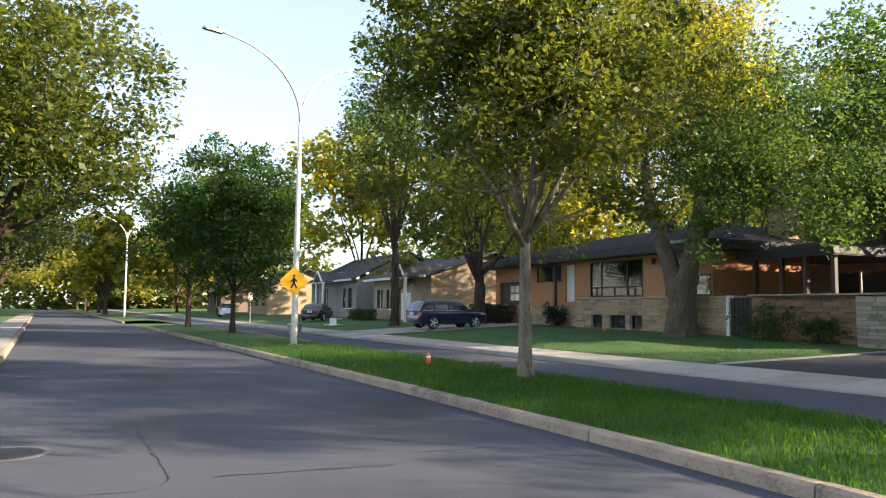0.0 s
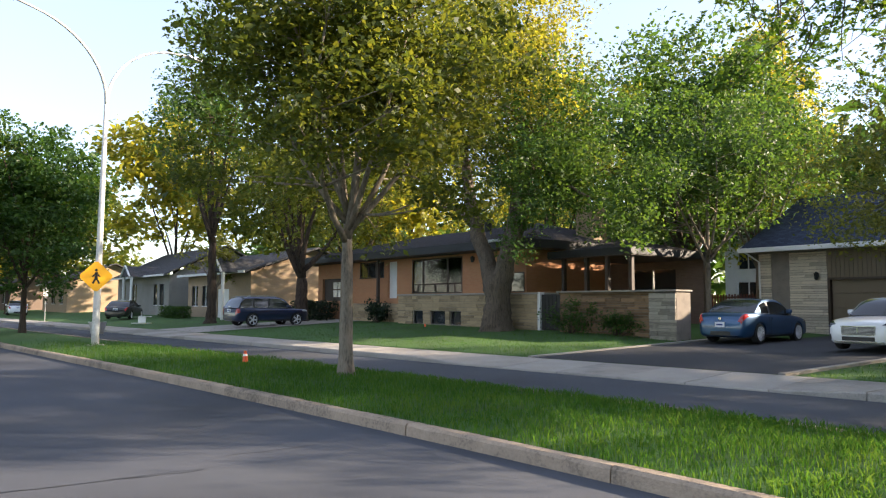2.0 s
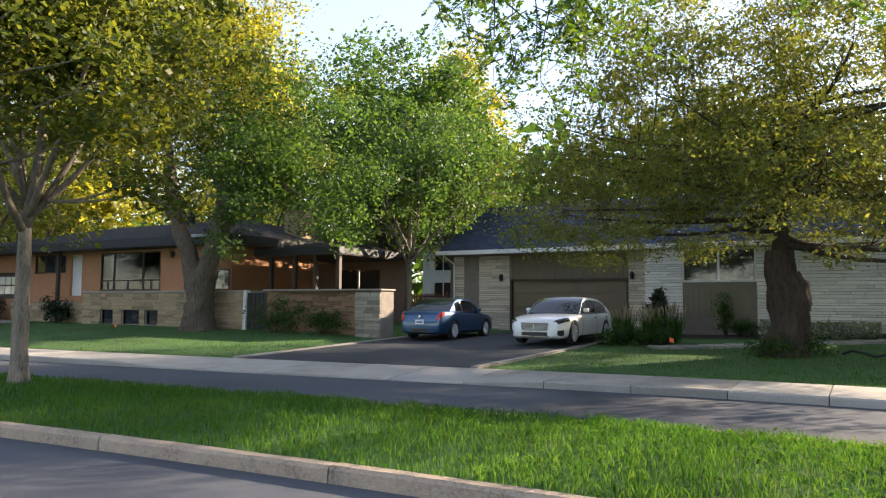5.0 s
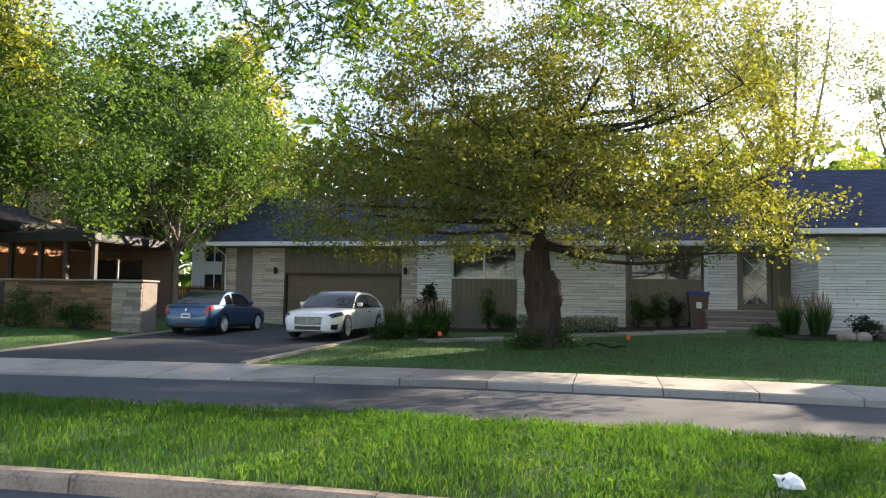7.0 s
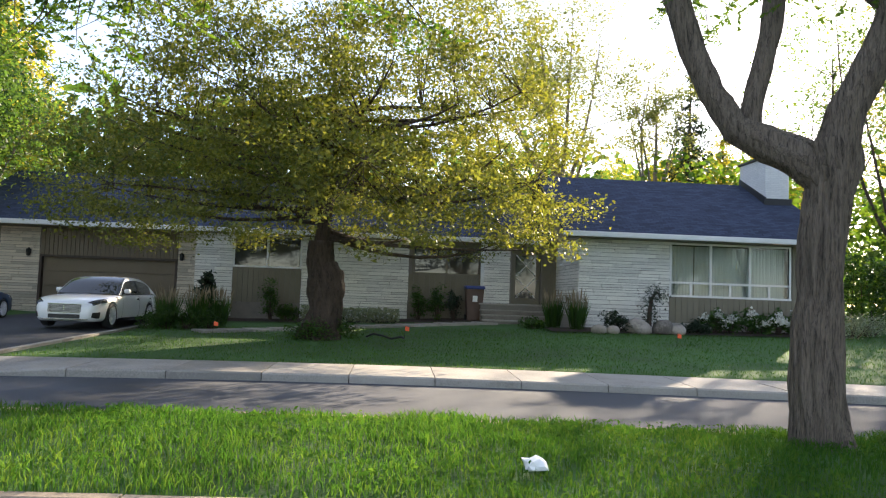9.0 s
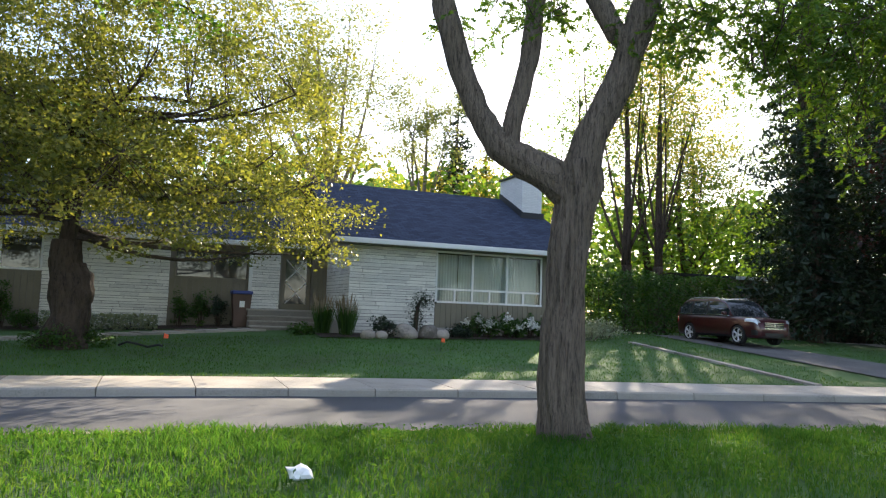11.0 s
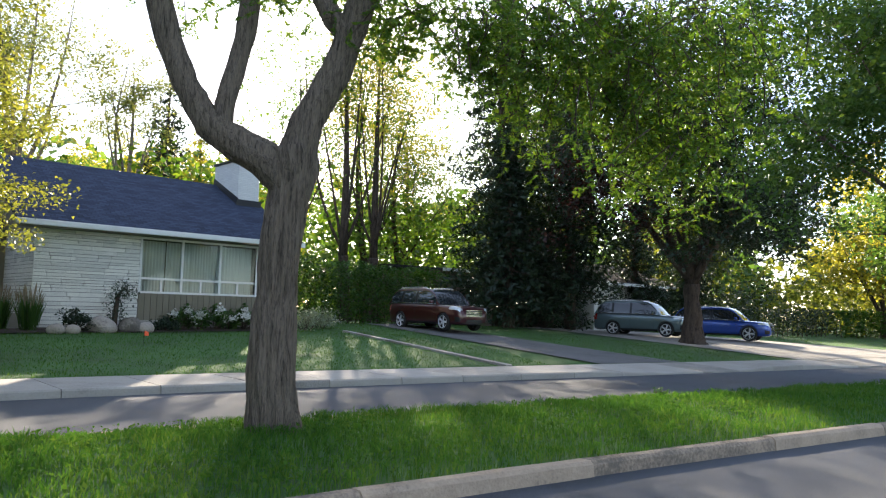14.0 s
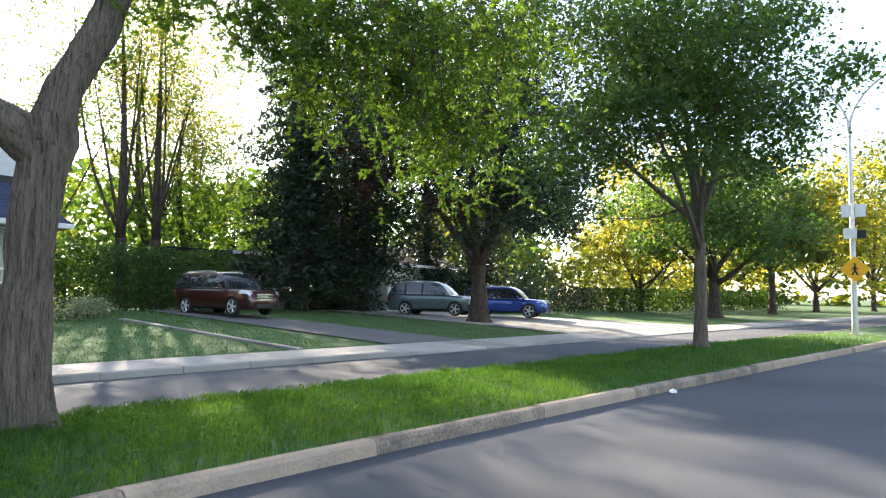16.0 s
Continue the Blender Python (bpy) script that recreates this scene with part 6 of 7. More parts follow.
def car(name, x, y, heading, label, colour, L=4.4, W=1.8, H=1.45, wb=2.6, wr=0.32, front=0.85, style="sedan", spokes=5, z=None, trim=False):
    """A car, nose along +x of its own axes, at the middle of its wheelbase."""
    if z is None:
        z = lot(x, y) + 0.018
    t = thing(name, (x, y, z), label, "car", rz=heading)
    xf, hw = wb / 2 + front, W / 2
    base = 0.19 if style != "suv" else 0.26

    def skin(u, v, out=0.0):
        """The body's right side: u nose to tail, v from the sill (0) over the shoulder (0.7) to the middle of the top (1)."""
        zt = float(smooth_line(*CAR_TOP[style], u)) * H
        w = hw * float(smooth_line(*CAR_PLAN, u))
        zb = base + 0.07 * max(0.0, 1 - u / 0.03, (u - 0.97) / 0.03)
        py = smooth_line([0, .08, .2, .4, .58, .7, .8, .9, 1], [.84, .95, .985, 1.0, .985, .94, .80, .42, 0], v) * w
        pz = smooth_line([0, .08, .2, .4, .58, .7, .8, .9, 1], [0, .10, .28, .55, .80, .945, .985, 1.0, 1.012], v) * (zt - zb) + zb
        k = (u - 0.5) * 2
        dx = -out * np.sign(k) * min(1, abs(k) ** 14 * 1.6)
        return Vector((xf - L * u + dx, float(py) + out * (1 if v < 0.72 else 0.2), float(pz) + out * (1 if v > 0.65 else 0.0)))

    def patch_on(u0, u1, v0, v1, out=0.008, n=8, m=5, shape=None, sd=1, cut=None):
        """A thin piece that lies on the body's skin."""
        s = shape or Shape()
        k = len(s.v)
        for lay in (out, -0.012):
            for i in range(n + 1):
                for j in range(m + 1):
                    a, b = i / n, j / m
                    lo, hi = (v0, v1) if cut is None else cut(a)
                    p = skin(u0 + (u1 - u0) * a, lo + (hi - lo) * b, lay)
                    s.v.append((p.x, sd * p.y, p.z))
        g = (n + 1) * (m + 1)
        for i in range(n):
            for j in range(m):
                a = k + i * (m + 1) + j
                s.f.append((a, a + m + 1, a + m + 2, a + 1))
        rim = [i * (m + 1) for i in range(n + 1)] + [n * (m + 1) + j for j in range(1, m + 1)] + [i * (m + 1) + m for i in range(n - 1, -1, -1)] + [j for j in range(m - 1, 0, -1)]
        for a, b in zip(rim, rim[1:] + rim[:1]):
            s.f.append((k + a, k + b, k + b + g, k + a + g))
        return s

    us = sorted({0, .004, .012, .025, .045, .07, .1, *[round(.13 + .03 * i, 3) for i in range(26)], .91, .935, .955, .975, .988, .996, 1})
    vs = [0, .05, .1, .16, .24, .34, .44, .54, .62, .68, .73, .79, .86, .93]
    s = Shape()
    for u in us:
        ring = [skin(u, v) for v in vs]
        foot = [(ring[0].x, 0.4 * ring[0].y, ring[0].z - 0.005)]
        right = foot + [tuple(p) for p in ring]
        top = skin(u, 1.0)
        s.v += right + [(top.x, 0, top.z)] + [(a, -b, c) for a, b, c in reversed(right)]
    m = 2 * (len(vs) + 1) + 1
    for i in range(len(us) - 1):
        for j in range(m):
            a, b = i * m + j, i * m + (j + 1) % m
            s.f.append((a, a + m, b + m, b))
    s.f.append(tuple(range(m)))
    s.f.append(tuple(len(us) * m - 1 - j for j in range(m)))
    body = part("body", s, colour, t, smooth=True)
    cut = Shape()
    for ax in (wb / 2, -wb / 2):
        for sd in (1, -1):
            cut.tube([(ax, sd * (hw - 0.3), wr), (ax, sd * (hw + 0.2), wr)], wr * 1.13, 30)
    cutter = part("cutter", cut, None, t)
    md = body.modifiers.new("wells", "BOOLEAN")
    md.operation, md.object, md.solver = "DIFFERENCE", cutter, "EXACT"
    bpy.context.view_layer.update()
    fresh = bpy.data.meshes.new_from_object(body.evaluated_get(bpy.context.evaluated_depsgraph_get()))
    body.modifiers.clear()
    body.data = fresh
    bpy.data.objects.remove(cutter)
    fresh.set_sharp_from_angle(angle=radians(38))
    # roof, pillars and glass over the belt line
    ru, rk = CAR_ROOF[style]
    w0, w1, s0, s1, post, r0 = CAR_GLASS[style]
    belt = float(smooth_line(*CAR_TOP[style], 0.55)) * H - 0.015
    rise = H - belt

    def cabin(u, c):
        """c: 0 belt to 1 roof edge, then to 2 at the middle."""
        h = max(0.004, float(smooth_line(ru, rk, u)) * rise)
        zb = min(belt, float(smooth_line(*CAR_TOP[style], u)) * H - 0.02)
        wbelt = hw * (0.935 - 0.10 * max(0.0, (u - 0.6)) - 0.10 * max(0.0, 0.36 - u))
        def wide(q):
            return wbelt - hw * 0.21 * (max(0.0, q) / rise) ** 1.25
        edge = wide(h - 0.05 * min(1, h / 0.2))
        px = xf - L * u
        if c <= 1:
            q = c * (h - 0.05 * min(1, h / 0.2))
            return Vector((px, wide(q), zb + q + (belt - zb) * c))
        k = c - 1
        bow = 0.06 * L * 0.12 * math.cos(k * math.pi / 2) * (1 if u < 0.45 else -0.6 if u > 0.7 else 0)
        return Vector((px - bow * min(1, rise / 0.5), edge * math.cos(k * math.pi / 2) ** 0.75 if k < 1 else 0.0, belt + h - 0.05 * min(1, h / 0.2) * (1 - math.sin(k * math.pi / 2))))

    cu = sorted({ru[0], ru[-1], w1, s0, s1, r0, post - .012, post + .012, *[round(ru[0] + (ru[-1] - ru[0]) * i / 30, 4) for i in range(31)]})
    cc = [0, .09, .3, .5, .7, .86, 1, 1.12, 1.28, 1.45, 1.65, 1.85, 2]
    groups = {"glass": Shape(), "paint": Shape(), "post": Shape()}
    nc = 2 * len(cc) - 1
    verts = []
    for u in cu:
        right = [cabin(u, c) for c in cc]
        verts += [tuple(p) for p in right] + [(p.x, -p.y, p.z) for p in reversed(right[:-1])]
    for g in groups.values():
        g.v = list(verts)
    for i in range(len(cu) - 1):
        um = (cu[i] + cu[i + 1]) / 2
        for j in range(nc - 1):
            jm = min(j, nc - 2 - j)
            cm = (cc[jm] + cc[jm + 1]) / 2
            key = "paint"
            if .09 < cm < .86 and s0 < um < s1 and cm * float(smooth_line(ru, rk, um)) > 0.0:
                key = "post" if abs(um - post) < .012 else "glass"
                if style == "suv" and abs(um - 0.775) < .014:
                    key = "post"
            elif cm > 1.12 and (um < w1 or um > r0):
                key = "glass" if ru[0] + 0.004 < um < ru[-1] - 0.012 else "post"
            elif cm < .09:
                key = "post"
            a = i * nc + j
            groups[key].f.append((a, a + nc, a + nc + 1, a + 1))
    part("roof_panel", groups["paint"], colour, t, smooth=True)
    part("glazing", groups["glass"], M["car_glass"], t, "dark tinted window glass", smooth=True)
    part("window_seal", groups["post"], M["black_trim"], t, smooth=True)
    for sd in (1, -1):
        line = [cabin(u, 0.07) + Vector((0, 0.012, 0)) for u in np.linspace(s0 - 0.01, s1 + 0.01, 14)]
        part("window_trim", Shape().tube([(p.x, sd * p.y, p.z) for p in line], 0.011, 5), M["chrome"], t, smooth=True)
        if style == "suv":
            rail = [cabin(u, 1.05) + Vector((0, -0.02, q)) for u, q in ((0.45, 0.0), (0.48, 0.055), (0.66, 0.06), (0.84, 0.055), (0.87, 0.0))]
            part("roof_rail", Shape().tube([(p.x, sd * p.y, p.z) for p in rail], 0.016, 6), M["sign_back"], t)
        mp = cabin(s0 + 0.035, 0.12)
        mr = part("mirror", Shape().box(mp.x - 0.06, mp.x + 0.07, sd * (hw + 0.03) - 0.085, sd * (hw + 0.03) + 0.085, belt + 0.03, belt + 0.16, 0.04), colour, t, smooth=True)
        part("mirror_arm", Shape().tube([(mp.x, sd * (mp.y - 0.02), belt + 0.02), (mp.x, sd * (hw - 0.01), belt + 0.07)], 0.022, 6), M["black_trim"], mr)
        for u in (0.325, post, 0.80 if style != "coupe" else 0.665):
            part("door_seam", patch_on(u - .0009, u + .0009, .10, .68, 0.002, 1, 10, sd=sd), M["black_trim"], t)
        for u in ((post - 0.035, 0.775) if style != "coupe" else (post - 0.03,)):
            part("door_handle", patch_on(u - .019, u + .019, .565, .60, 0.024, 4, 2, sd=sd), M["chrome"] if trim else colour, t)
        part("sill", patch_on(0.29, 0.74, .0, .085, 0.012, 12, 2, sd=sd), M["chrome"] if trim else M["black_trim"], t)
        part("headlight", patch_on(.012, .115, 0, 1, 0.008, 10, 4, sd=sd, cut=lambda a: (.60 - .03 * a, .60 + .17 * (1 - a) ** 0.6 + .035)), M["car_glass"] if trim else M["clear_lamp"], t, "dark-lensed headlight" if trim else "clear headlight")
        part("fog_light", patch_on(.010, .052, .12, .32, 0.006, 5, 3, sd=sd), M["black_trim"], t)
        if style == "suv":
            part("tail_light", patch_on(.955, .9975, .45, .74, 0.01, 6, 4, sd=sd), M["red_lamp"], t, "red tail light")
        else:
            part("tail_light", patch_on(.935, .995, 0, 1, 0.01, 8, 4, sd=sd, cut=lambda a: (.60 - .03 * a, .60 + .06 + .12 * a)), M["red_lamp"], t, "red tail light")
    nose = skin(0, .5).x
    hood = float(smooth_line(*CAR_TOP[style], 0.02)) * H

    def face(px, y0, y1, z0, z1, deep, bow=0.05, n=10):
        """A bowed panel across the nose (deep > 0) or the tail."""
        s = Shape()
        for a in np.linspace(-1, 1, n + 1):
            py = (y0 + y1) / 2 + (y1 - y0) / 2 * a
            q = px - math.copysign(bow, deep) * (py / hw) ** 2 * 2
            c = 0.02 if abs(a) == 1 else 0.0
            s.v += [(q, py, z0 + c), (q, py, z1 - c), (q - deep, py, z1 - c), (q - deep, py, z0 + c)]
        for i in range(n):
            for j in range(4):
                a, b = i * 4 + j, i * 4 + (j + 1) % 4
                s.f.append((a, a + 4, b + 4, b))
        s.f += [(0, 1, 2, 3), tuple(n * 4 + 3 - j for j in range(4))]
        return s

    gl = part("grille", face(nose + 0.022, -hw * 0.46, hw * 0.46, hood - 0.30, hood - 0.075, 0.06), M["black_trim"], t, "front grille")
    part("grille_surround", face(nose + 0.026, -hw * 0.47, hw * 0.47, hood - 0.085, hood - 0.068, 0.05), M["chrome"], gl)
    part("grille_surround", face(nose + 0.026, -hw * 0.44, hw * 0.44, hood - 0.31, hood - 0.295, 0.05), M["chrome"], gl)
    for k in range(6 if trim else 3):
        zz = hood - 0.285 + k * 0.2 / (6 if trim else 3)
        part("grille_bar", face(nose + 0.027, -hw * 0.45, hw * 0.45, zz, zz + 0.016, 0.02), M["sign_back"] if trim else M["chrome"], gl)
    part("badge", Shape().box(nose + 0.02, nose + 0.034, -0.02, 0.02, hood - 0.235, hood - 0.12, 0.006), M["chrome"], t)
    part("air_intake", face(nose + 0.02, -hw * 0.62, hw * 0.62, base + 0.09, base + 0.2, 0.06), M["black_trim"], t)
    part("bumper_trim", face(nose + 0.024, -hw * 0.66, hw * 0.66, base + 0.055, base + 0.08, 0.05), M["chrome"] if trim else M["black_trim"], t)
    tail = skin(1, .5).x
    part("rear_valance", face(tail - 0.015, -hw * 0.68, hw * 0.68, base + 0.06, base + 0.19, -0.06), M["black_trim"], t)
    zp = 0.47 * H if style != "coupe" else 0.36 * H
    part("number_plate", Shape().box(tail - 0.035, tail + 0.02, -0.16, 0.16, zp, zp + 0.16), M["plate"], t)
    part("plate_bar", Shape().box(tail - 0.039, tail - 0.035, -0.11, 0.11, zp + 0.05, zp + 0.1), M["bin_blue"], t)
    part("badge", Shape().tube([(tail - 0.02, 0, zp + 0.27), (tail + 0.05, 0, zp + 0.27)], 0.045, 14), M["chrome"], t)
    for ax in (wb / 2, -wb / 2):
        for sd in (1, -1):
            wheel(t, ax, sd * (hw - 0.125), wr, sd, spokes)
    return t


car("coupe", -13.42, 23.55, 92, "metallic blue hardtop coupe seen on the dark drive", paint("blue", (0.013, 0.062, 0.15), 0.4), L=4.4, W=1.79, H=1.44, wb=2.58, wr=0.32, front=0.92, style="coupe", spokes=10)
car("sedan", -8.85, 23.1, 269, "white luxury sedan with mesh grille and chrome trim", paint("white", (0.80, 0.80, 0.80), 0.0), L=5.05, W=1.9, H=1.48, wb=2.98, wr=0.35, front=0.93, style="sedan", spokes=9, trim=True)
car("suv", 21.4, 23.3, 267, "dark red SUV with roof rails parked on the side drive", paint("red", (0.05, 0.006, 0.009), 0.3), L=4.75, W=1.86, H=1.76, wb=2.85, wr=0.36, front=0.9, style="suv", spokes=5)
car("suv", 32.5, 20.2, 284, "grey-green SUV parked on the wide drive", paint("grey", (0.10, 0.14, 0.15), 0.4), L=4.55, W=1.82, H=1.74, wb=2.62, wr=0.35, front=0.88, style="suv", spokes=5)
car("suv", 35.7, 17.7, 285, "bright blue SUV parked on the wide drive", paint("bright_blue", (0.02, 0.06, 0.32), 0.4), L=4.64, W=1.84, H=1.64, wb=2.66, wr=0.37, front=0.95, style="suv", spokes=5)
car("hatchback", -37.6, 16.9, 96, "dark blue hatchback on the neighbouring drive", paint("navy", (0.015, 0.025, 0.07), 0.4), L=4.4, W=1.8, H=1.58, wb=2.65, wr=0.34, front=0.85, style="suv", spokes=5)
car("sedan", -61.0, 15.6, 150, "black sedan parked before a bungalow", paint("black", (0.012, 0.012, 0.014), 0.2), L=4.7, W=1.82, H=1.45, wb=2.75, wr=0.33, front=0.9)
car("sedan", -86.0, 11.6, 175, "pale parked car far down the street", PAINT["white"], L=4.6, W=1.8, H=1.48, wb=2.7, wr=0.33, front=0.9)


# ---- street furniture ----
def street_lamp(x, y, lean=0.0, turn=19):
    z = 0.16
    t = thing("street_lamp", (x, y, z), "tall pale metal street lamp with two curved arms", "street lamp", "street lamps on the median")
    t.rotation_euler = (0, radians(lean), radians(turn))
    h = 8.05
    part("base_plate", Shape().box(-0.24, 0.24, -0.24, 0.24, -0.06, 0.06, 0.02), M["concrete"], t)
    part("pole", Shape().tube([(0, 0, 0), (0, 0, 0.5), (0, 0, h * 0.5), (0, 0, h)], [0.125, 0.12, 0.095, 0.07], 16), M["pole"], t, smooth=True)
    for sd in (-1, 1):
        arm = [(0, 0, h - 0.1)] + [(0, sd * (3.0 * (1 - math.cos(a)) * 1.0), h + 2.5 * math.sin(a)) for a in np.linspace(0.15, 1.42, 12)]
        arm.append((0, sd * 3.2, h + 2.56))
        ar = part("arm", Shape().tube(arm, list(np.linspace(0.06, 0.035, len(arm))), 10), M["pole"], t, smooth=True)
        lum = part("luminaire", Shape().box(-0.13, 0.13, sd * 3.45 - 0.36, sd * 3.45 + 0.36, h + 2.5, h + 2.59, 0.03), M["sign_back"], ar, "flat LED lamp head")
        part("lens", Shape().box(-0.1, 0.1, sd * 3.45 - 0.28, sd * 3.45 + 0.28, h + 2.485, h + 2.5), M["lamp_glass"], lum)
        part("sensor", Shape().tube([(0, sd * 3.3, h + 2.58), (0, sd * 3.3, h + 2.67)], 0.04, 10), M["flashing"], lum)
    return t


def crossing_sign(lamp, x, y, z, face, size=0.75):
    """A yellow diamond with a plain black device on it; face: which way it looks, in degrees."""
    s = thing("crossing_sign", (x, y, z), "yellow diamond warning sign with a black device", "road sign", rz=face)
    q = size / 2 ** 0.5
    d = Shape()
    r = 0.05
    pts = [(q - r, r), (r, q - r), (-r, q - r), (-(q - r), r), (-(q - r), -r), (-r, -(q - r)), (r, -(q - r)), (q - r, -r)]
    n = len(pts)
    d.v += [(0.0, a, b) for a, b in pts] + [(-0.012, a, b) for a, b in pts]
    d.f += [tuple(range(n)), tuple(range(2 * n - 1, n - 1, -1))] + [(i, i + n, (i + 1) % n + n, (i + 1) % n) for i in range(n)]
    p = part("panel", d, M["sign_yellow"], s)
    for a, b, c, e, w in ((0, 0.14, 0, -0.04, 0.045), (0, -0.04, -0.1, -0.24, 0.03), (0, -0.04, 0.1, -0.24, 0.03), (0, 0.1, -0.12, -0.02, 0.022), (0, 0.1, 0.12, -0.02, 0.022)):
        l = math.hypot(c - a, e - b)
        nx, ny = -(e - b) / l * w, (c - a) / l * w
        bar = Shape().add([(0.005, a + nx, b + ny), (0.005, a - nx, b - ny), (0.005, c - nx, e - ny), (0.005, c + nx, e + ny), (0.0, a + nx, b + ny), (0.0, a - nx, b - ny), (0.0, c - nx, e - ny), (0.0, c + nx, e + ny)],
                          [(0, 1, 2, 3), (4, 7, 6, 5), (0, 4, 5, 1), (1, 5, 6, 2), (2, 6, 7, 3), (3, 7, 4, 0)])
        part("black_bar", bar, M["sign_black"], p)
    part("dot", Shape().tube([(0.0, 0, 0.2), (0.006, 0, 0.2)], 0.045, 14), M["sign_black"], p)
    part("bracket", Shape().box(-0.06, -0.012, -0.1, 0.1, 0.1, 0.14).box(-0.06, -0.012, -0.1, 0.1, -0.14, -0.1), M["sign_back"], s)
    return s


lampA = street_lamp(-26.3, 5.8, 0.9)
crossing_sign(lampA, -26.12, 5.72, 2.45, -13)
lampB = street_lamp(33.5, 1.4, -0.6, -10)
crossing_sign(lampB, 33.3, 1.35, 2.75, 178)
bx = thing("sign_box", (33.3, 1.35, 4.15), "pale control box with a small solar panel", "control box", rz=178)
part("box", Shape().box(-0.02, 0.12, -0.35, 0.1, -0.2, 0.2, 0.015), M["white_paint"], bx)
part("panel", Shape().box(0.0, 0.1, 0.12, 0.42, -0.2, 0.12, 0.015), M["sign_black"], bx)
bx = thing("back_sign", (33.3, 1.35, 5.05), "two pale sign panels on a street lamp", "road sign", rz=178)
part("panel", Shape().box(0.0, 0.02, -0.42, -0.06, -0.25, 0.25, 0.006), M["white_paint"], bx)
part("panel", Shape().box(0.0, 0.02, 0.06, 0.42, -0.25, 0.25, 0.006), M["white_paint"], bx)
street_lamp(-84.0, 1.0, 0.3, 5)
sgn = thing("parking_sign", (-62.0, 10.2, 0.15), "small white parking sign on a thin post", "road sign")
part("post", Shape().tube([(0, 0, 0), (0, 0, 2.5)], 0.03, 8), M["sign_back"], sgn)
part("panel", Shape().box(-0.01, 0.01, -0.16, 0.16, 1.9, 2.4), M["white_paint"], sgn)
tub = thing("planter", (-37.6, 8.4, 0.12), "grey litter tub on the median edge", "tub")
part("body", Shape().tube([(0, 0, 0), (0, 0, 0.5)], [0.28, 0.38], 16), M["sign_back"], tub)
part("rim", Shape().tube([(0, 0, 0.5), (0, 0, 0.56)], [0.41, 0.41], 16), M["sign_back"], tub)

# small things in the grass and on the road
mk = thing("survey_marker", (-16.7, 6.95, med(-16.7, 6.95) - 0.02), "small orange marker cone in the grass", "marker")
part("cone", Shape().tube([(0, 0, 0), (0, 0, 0.16), (0, 0, 0.27)], [0.07, 0.05, 0.03], 12), M["orange"], mk)
part("band", Shape().tube([(0, 0, 0.15), (0, 0, 0.2)], [0.056, 0.05], 12), M["paper"], mk)
for x, y in ((7.7, 19.8), (0.3, 20.6), (-5.0, 21.0), (-25.0, 18.2)):
    fl = thing("survey_flag", (x, y, lot(x, y)), "small orange survey flag stuck in the lawn", "flag", "survey flags")
    part("wire", Shape().tube([(0, 0, -0.05), (0.02, 0, 0.38)], 0.005, 5), M["cable"], fl)
    part("pennant", Shape().add([(0.02, 0, 0.38), (0.14, 0.02, 0.34), (0.13, -0.01, 0.24), (0.015, 0, 0.25), (0.02, 0.006, 0.38), (0.14, 0.026, 0.34), (0.13, -0.004, 0.24), (0.015, 0.006, 0.25)],
         [(0, 1, 2, 3), (4, 7, 6, 5), (0, 4, 5, 1), (1, 5, 6, 2), (2, 6, 7, 3)]), M["orange"], fl)
hz = lot(0, 20.6)
hs = thing("garden_hose", (0, 20.6, hz), "short black length of hose lying on the lawn", "hose")
part("hose", Shape().tube([(-0.75, 0.1, 0.05), (-0.55, 0.05, 0.14), (-0.3, -0.05, 0.1), (-0.05, -0.1, 0.03), (0.2, 0.0, 0.08), (0.3, 0.1, 0.05)], 0.03, 8), M["cable"], hs, smooth=True)


def crumpled(name, x, y, z, size, seed, label, material="paper"):
    bm = bmesh.new()
    bmesh.ops.create_icosphere(bm, subdivisions=2, radius=size)
    for v in bm.verts:
        v.co *= 1 + 0.5 * noise.noise(v.co * (3.5 / size) * 0.4 + Vector((seed, 0, 0)))
        v.co.z *= 0.55
    me = bpy.data.meshes.new(name)
    bm.to_mesh(me)
    bm.free()
    o = part(name, me, M[material])
    o.location = (x, y, z)
    return tagged(o, label, "litter")


crumpled("litter", 1.18, 6.15, med(1.18, 6.15) + 0.06, 0.11, 3, "crumpled piece of white paper in the grass")
crumpled("litter", 12.8, 3.25, 0.03, 0.07, 7, "scrap of pale litter beside the kerb")
shrub("weed_tuft", 12.1, y_med(12.1) - 0.25, med(12.1, y_med(12.1) - 0.3), "ragged tuft of low weeds at the median edge", (0.22, 0.2, 0.12), 385, "leaf_hedge", 150, 0.035)
bn = thing("wheelie_bin", (2.95, 27.45, 0.70), "brown wheeled bin with a blue lid beside the steps", "bin")
bn.scale = (1.1, 1.1, 1.22)
part("body", Shape().add([(-0.22, -0.25, 0), (0.22, -0.25, 0), (0.22, 0.2, 0), (-0.22, 0.2, 0), (-0.3, -0.34, 1.0), (0.3, -0.34, 1.0), (0.3, 0.3, 1.0), (-0.3, 0.3, 1.0)],
     [(3, 2, 1, 0), (4, 5, 6, 7), (0, 1, 5, 4), (1, 2, 6, 5), (2, 3, 7, 6), (3, 0, 4, 7)]), M["bin_brown"], bn)
part("lid", Shape().box(-0.33, 0.33, -0.38, 0.34, 1.0, 1.1, 0.03), M["bin_blue"], bn, "blue hinged lid")
part("sticker", Shape().box(-0.08, 0.08, -0.335, -0.31, 0.62, 0.8), M["paper"], bn)
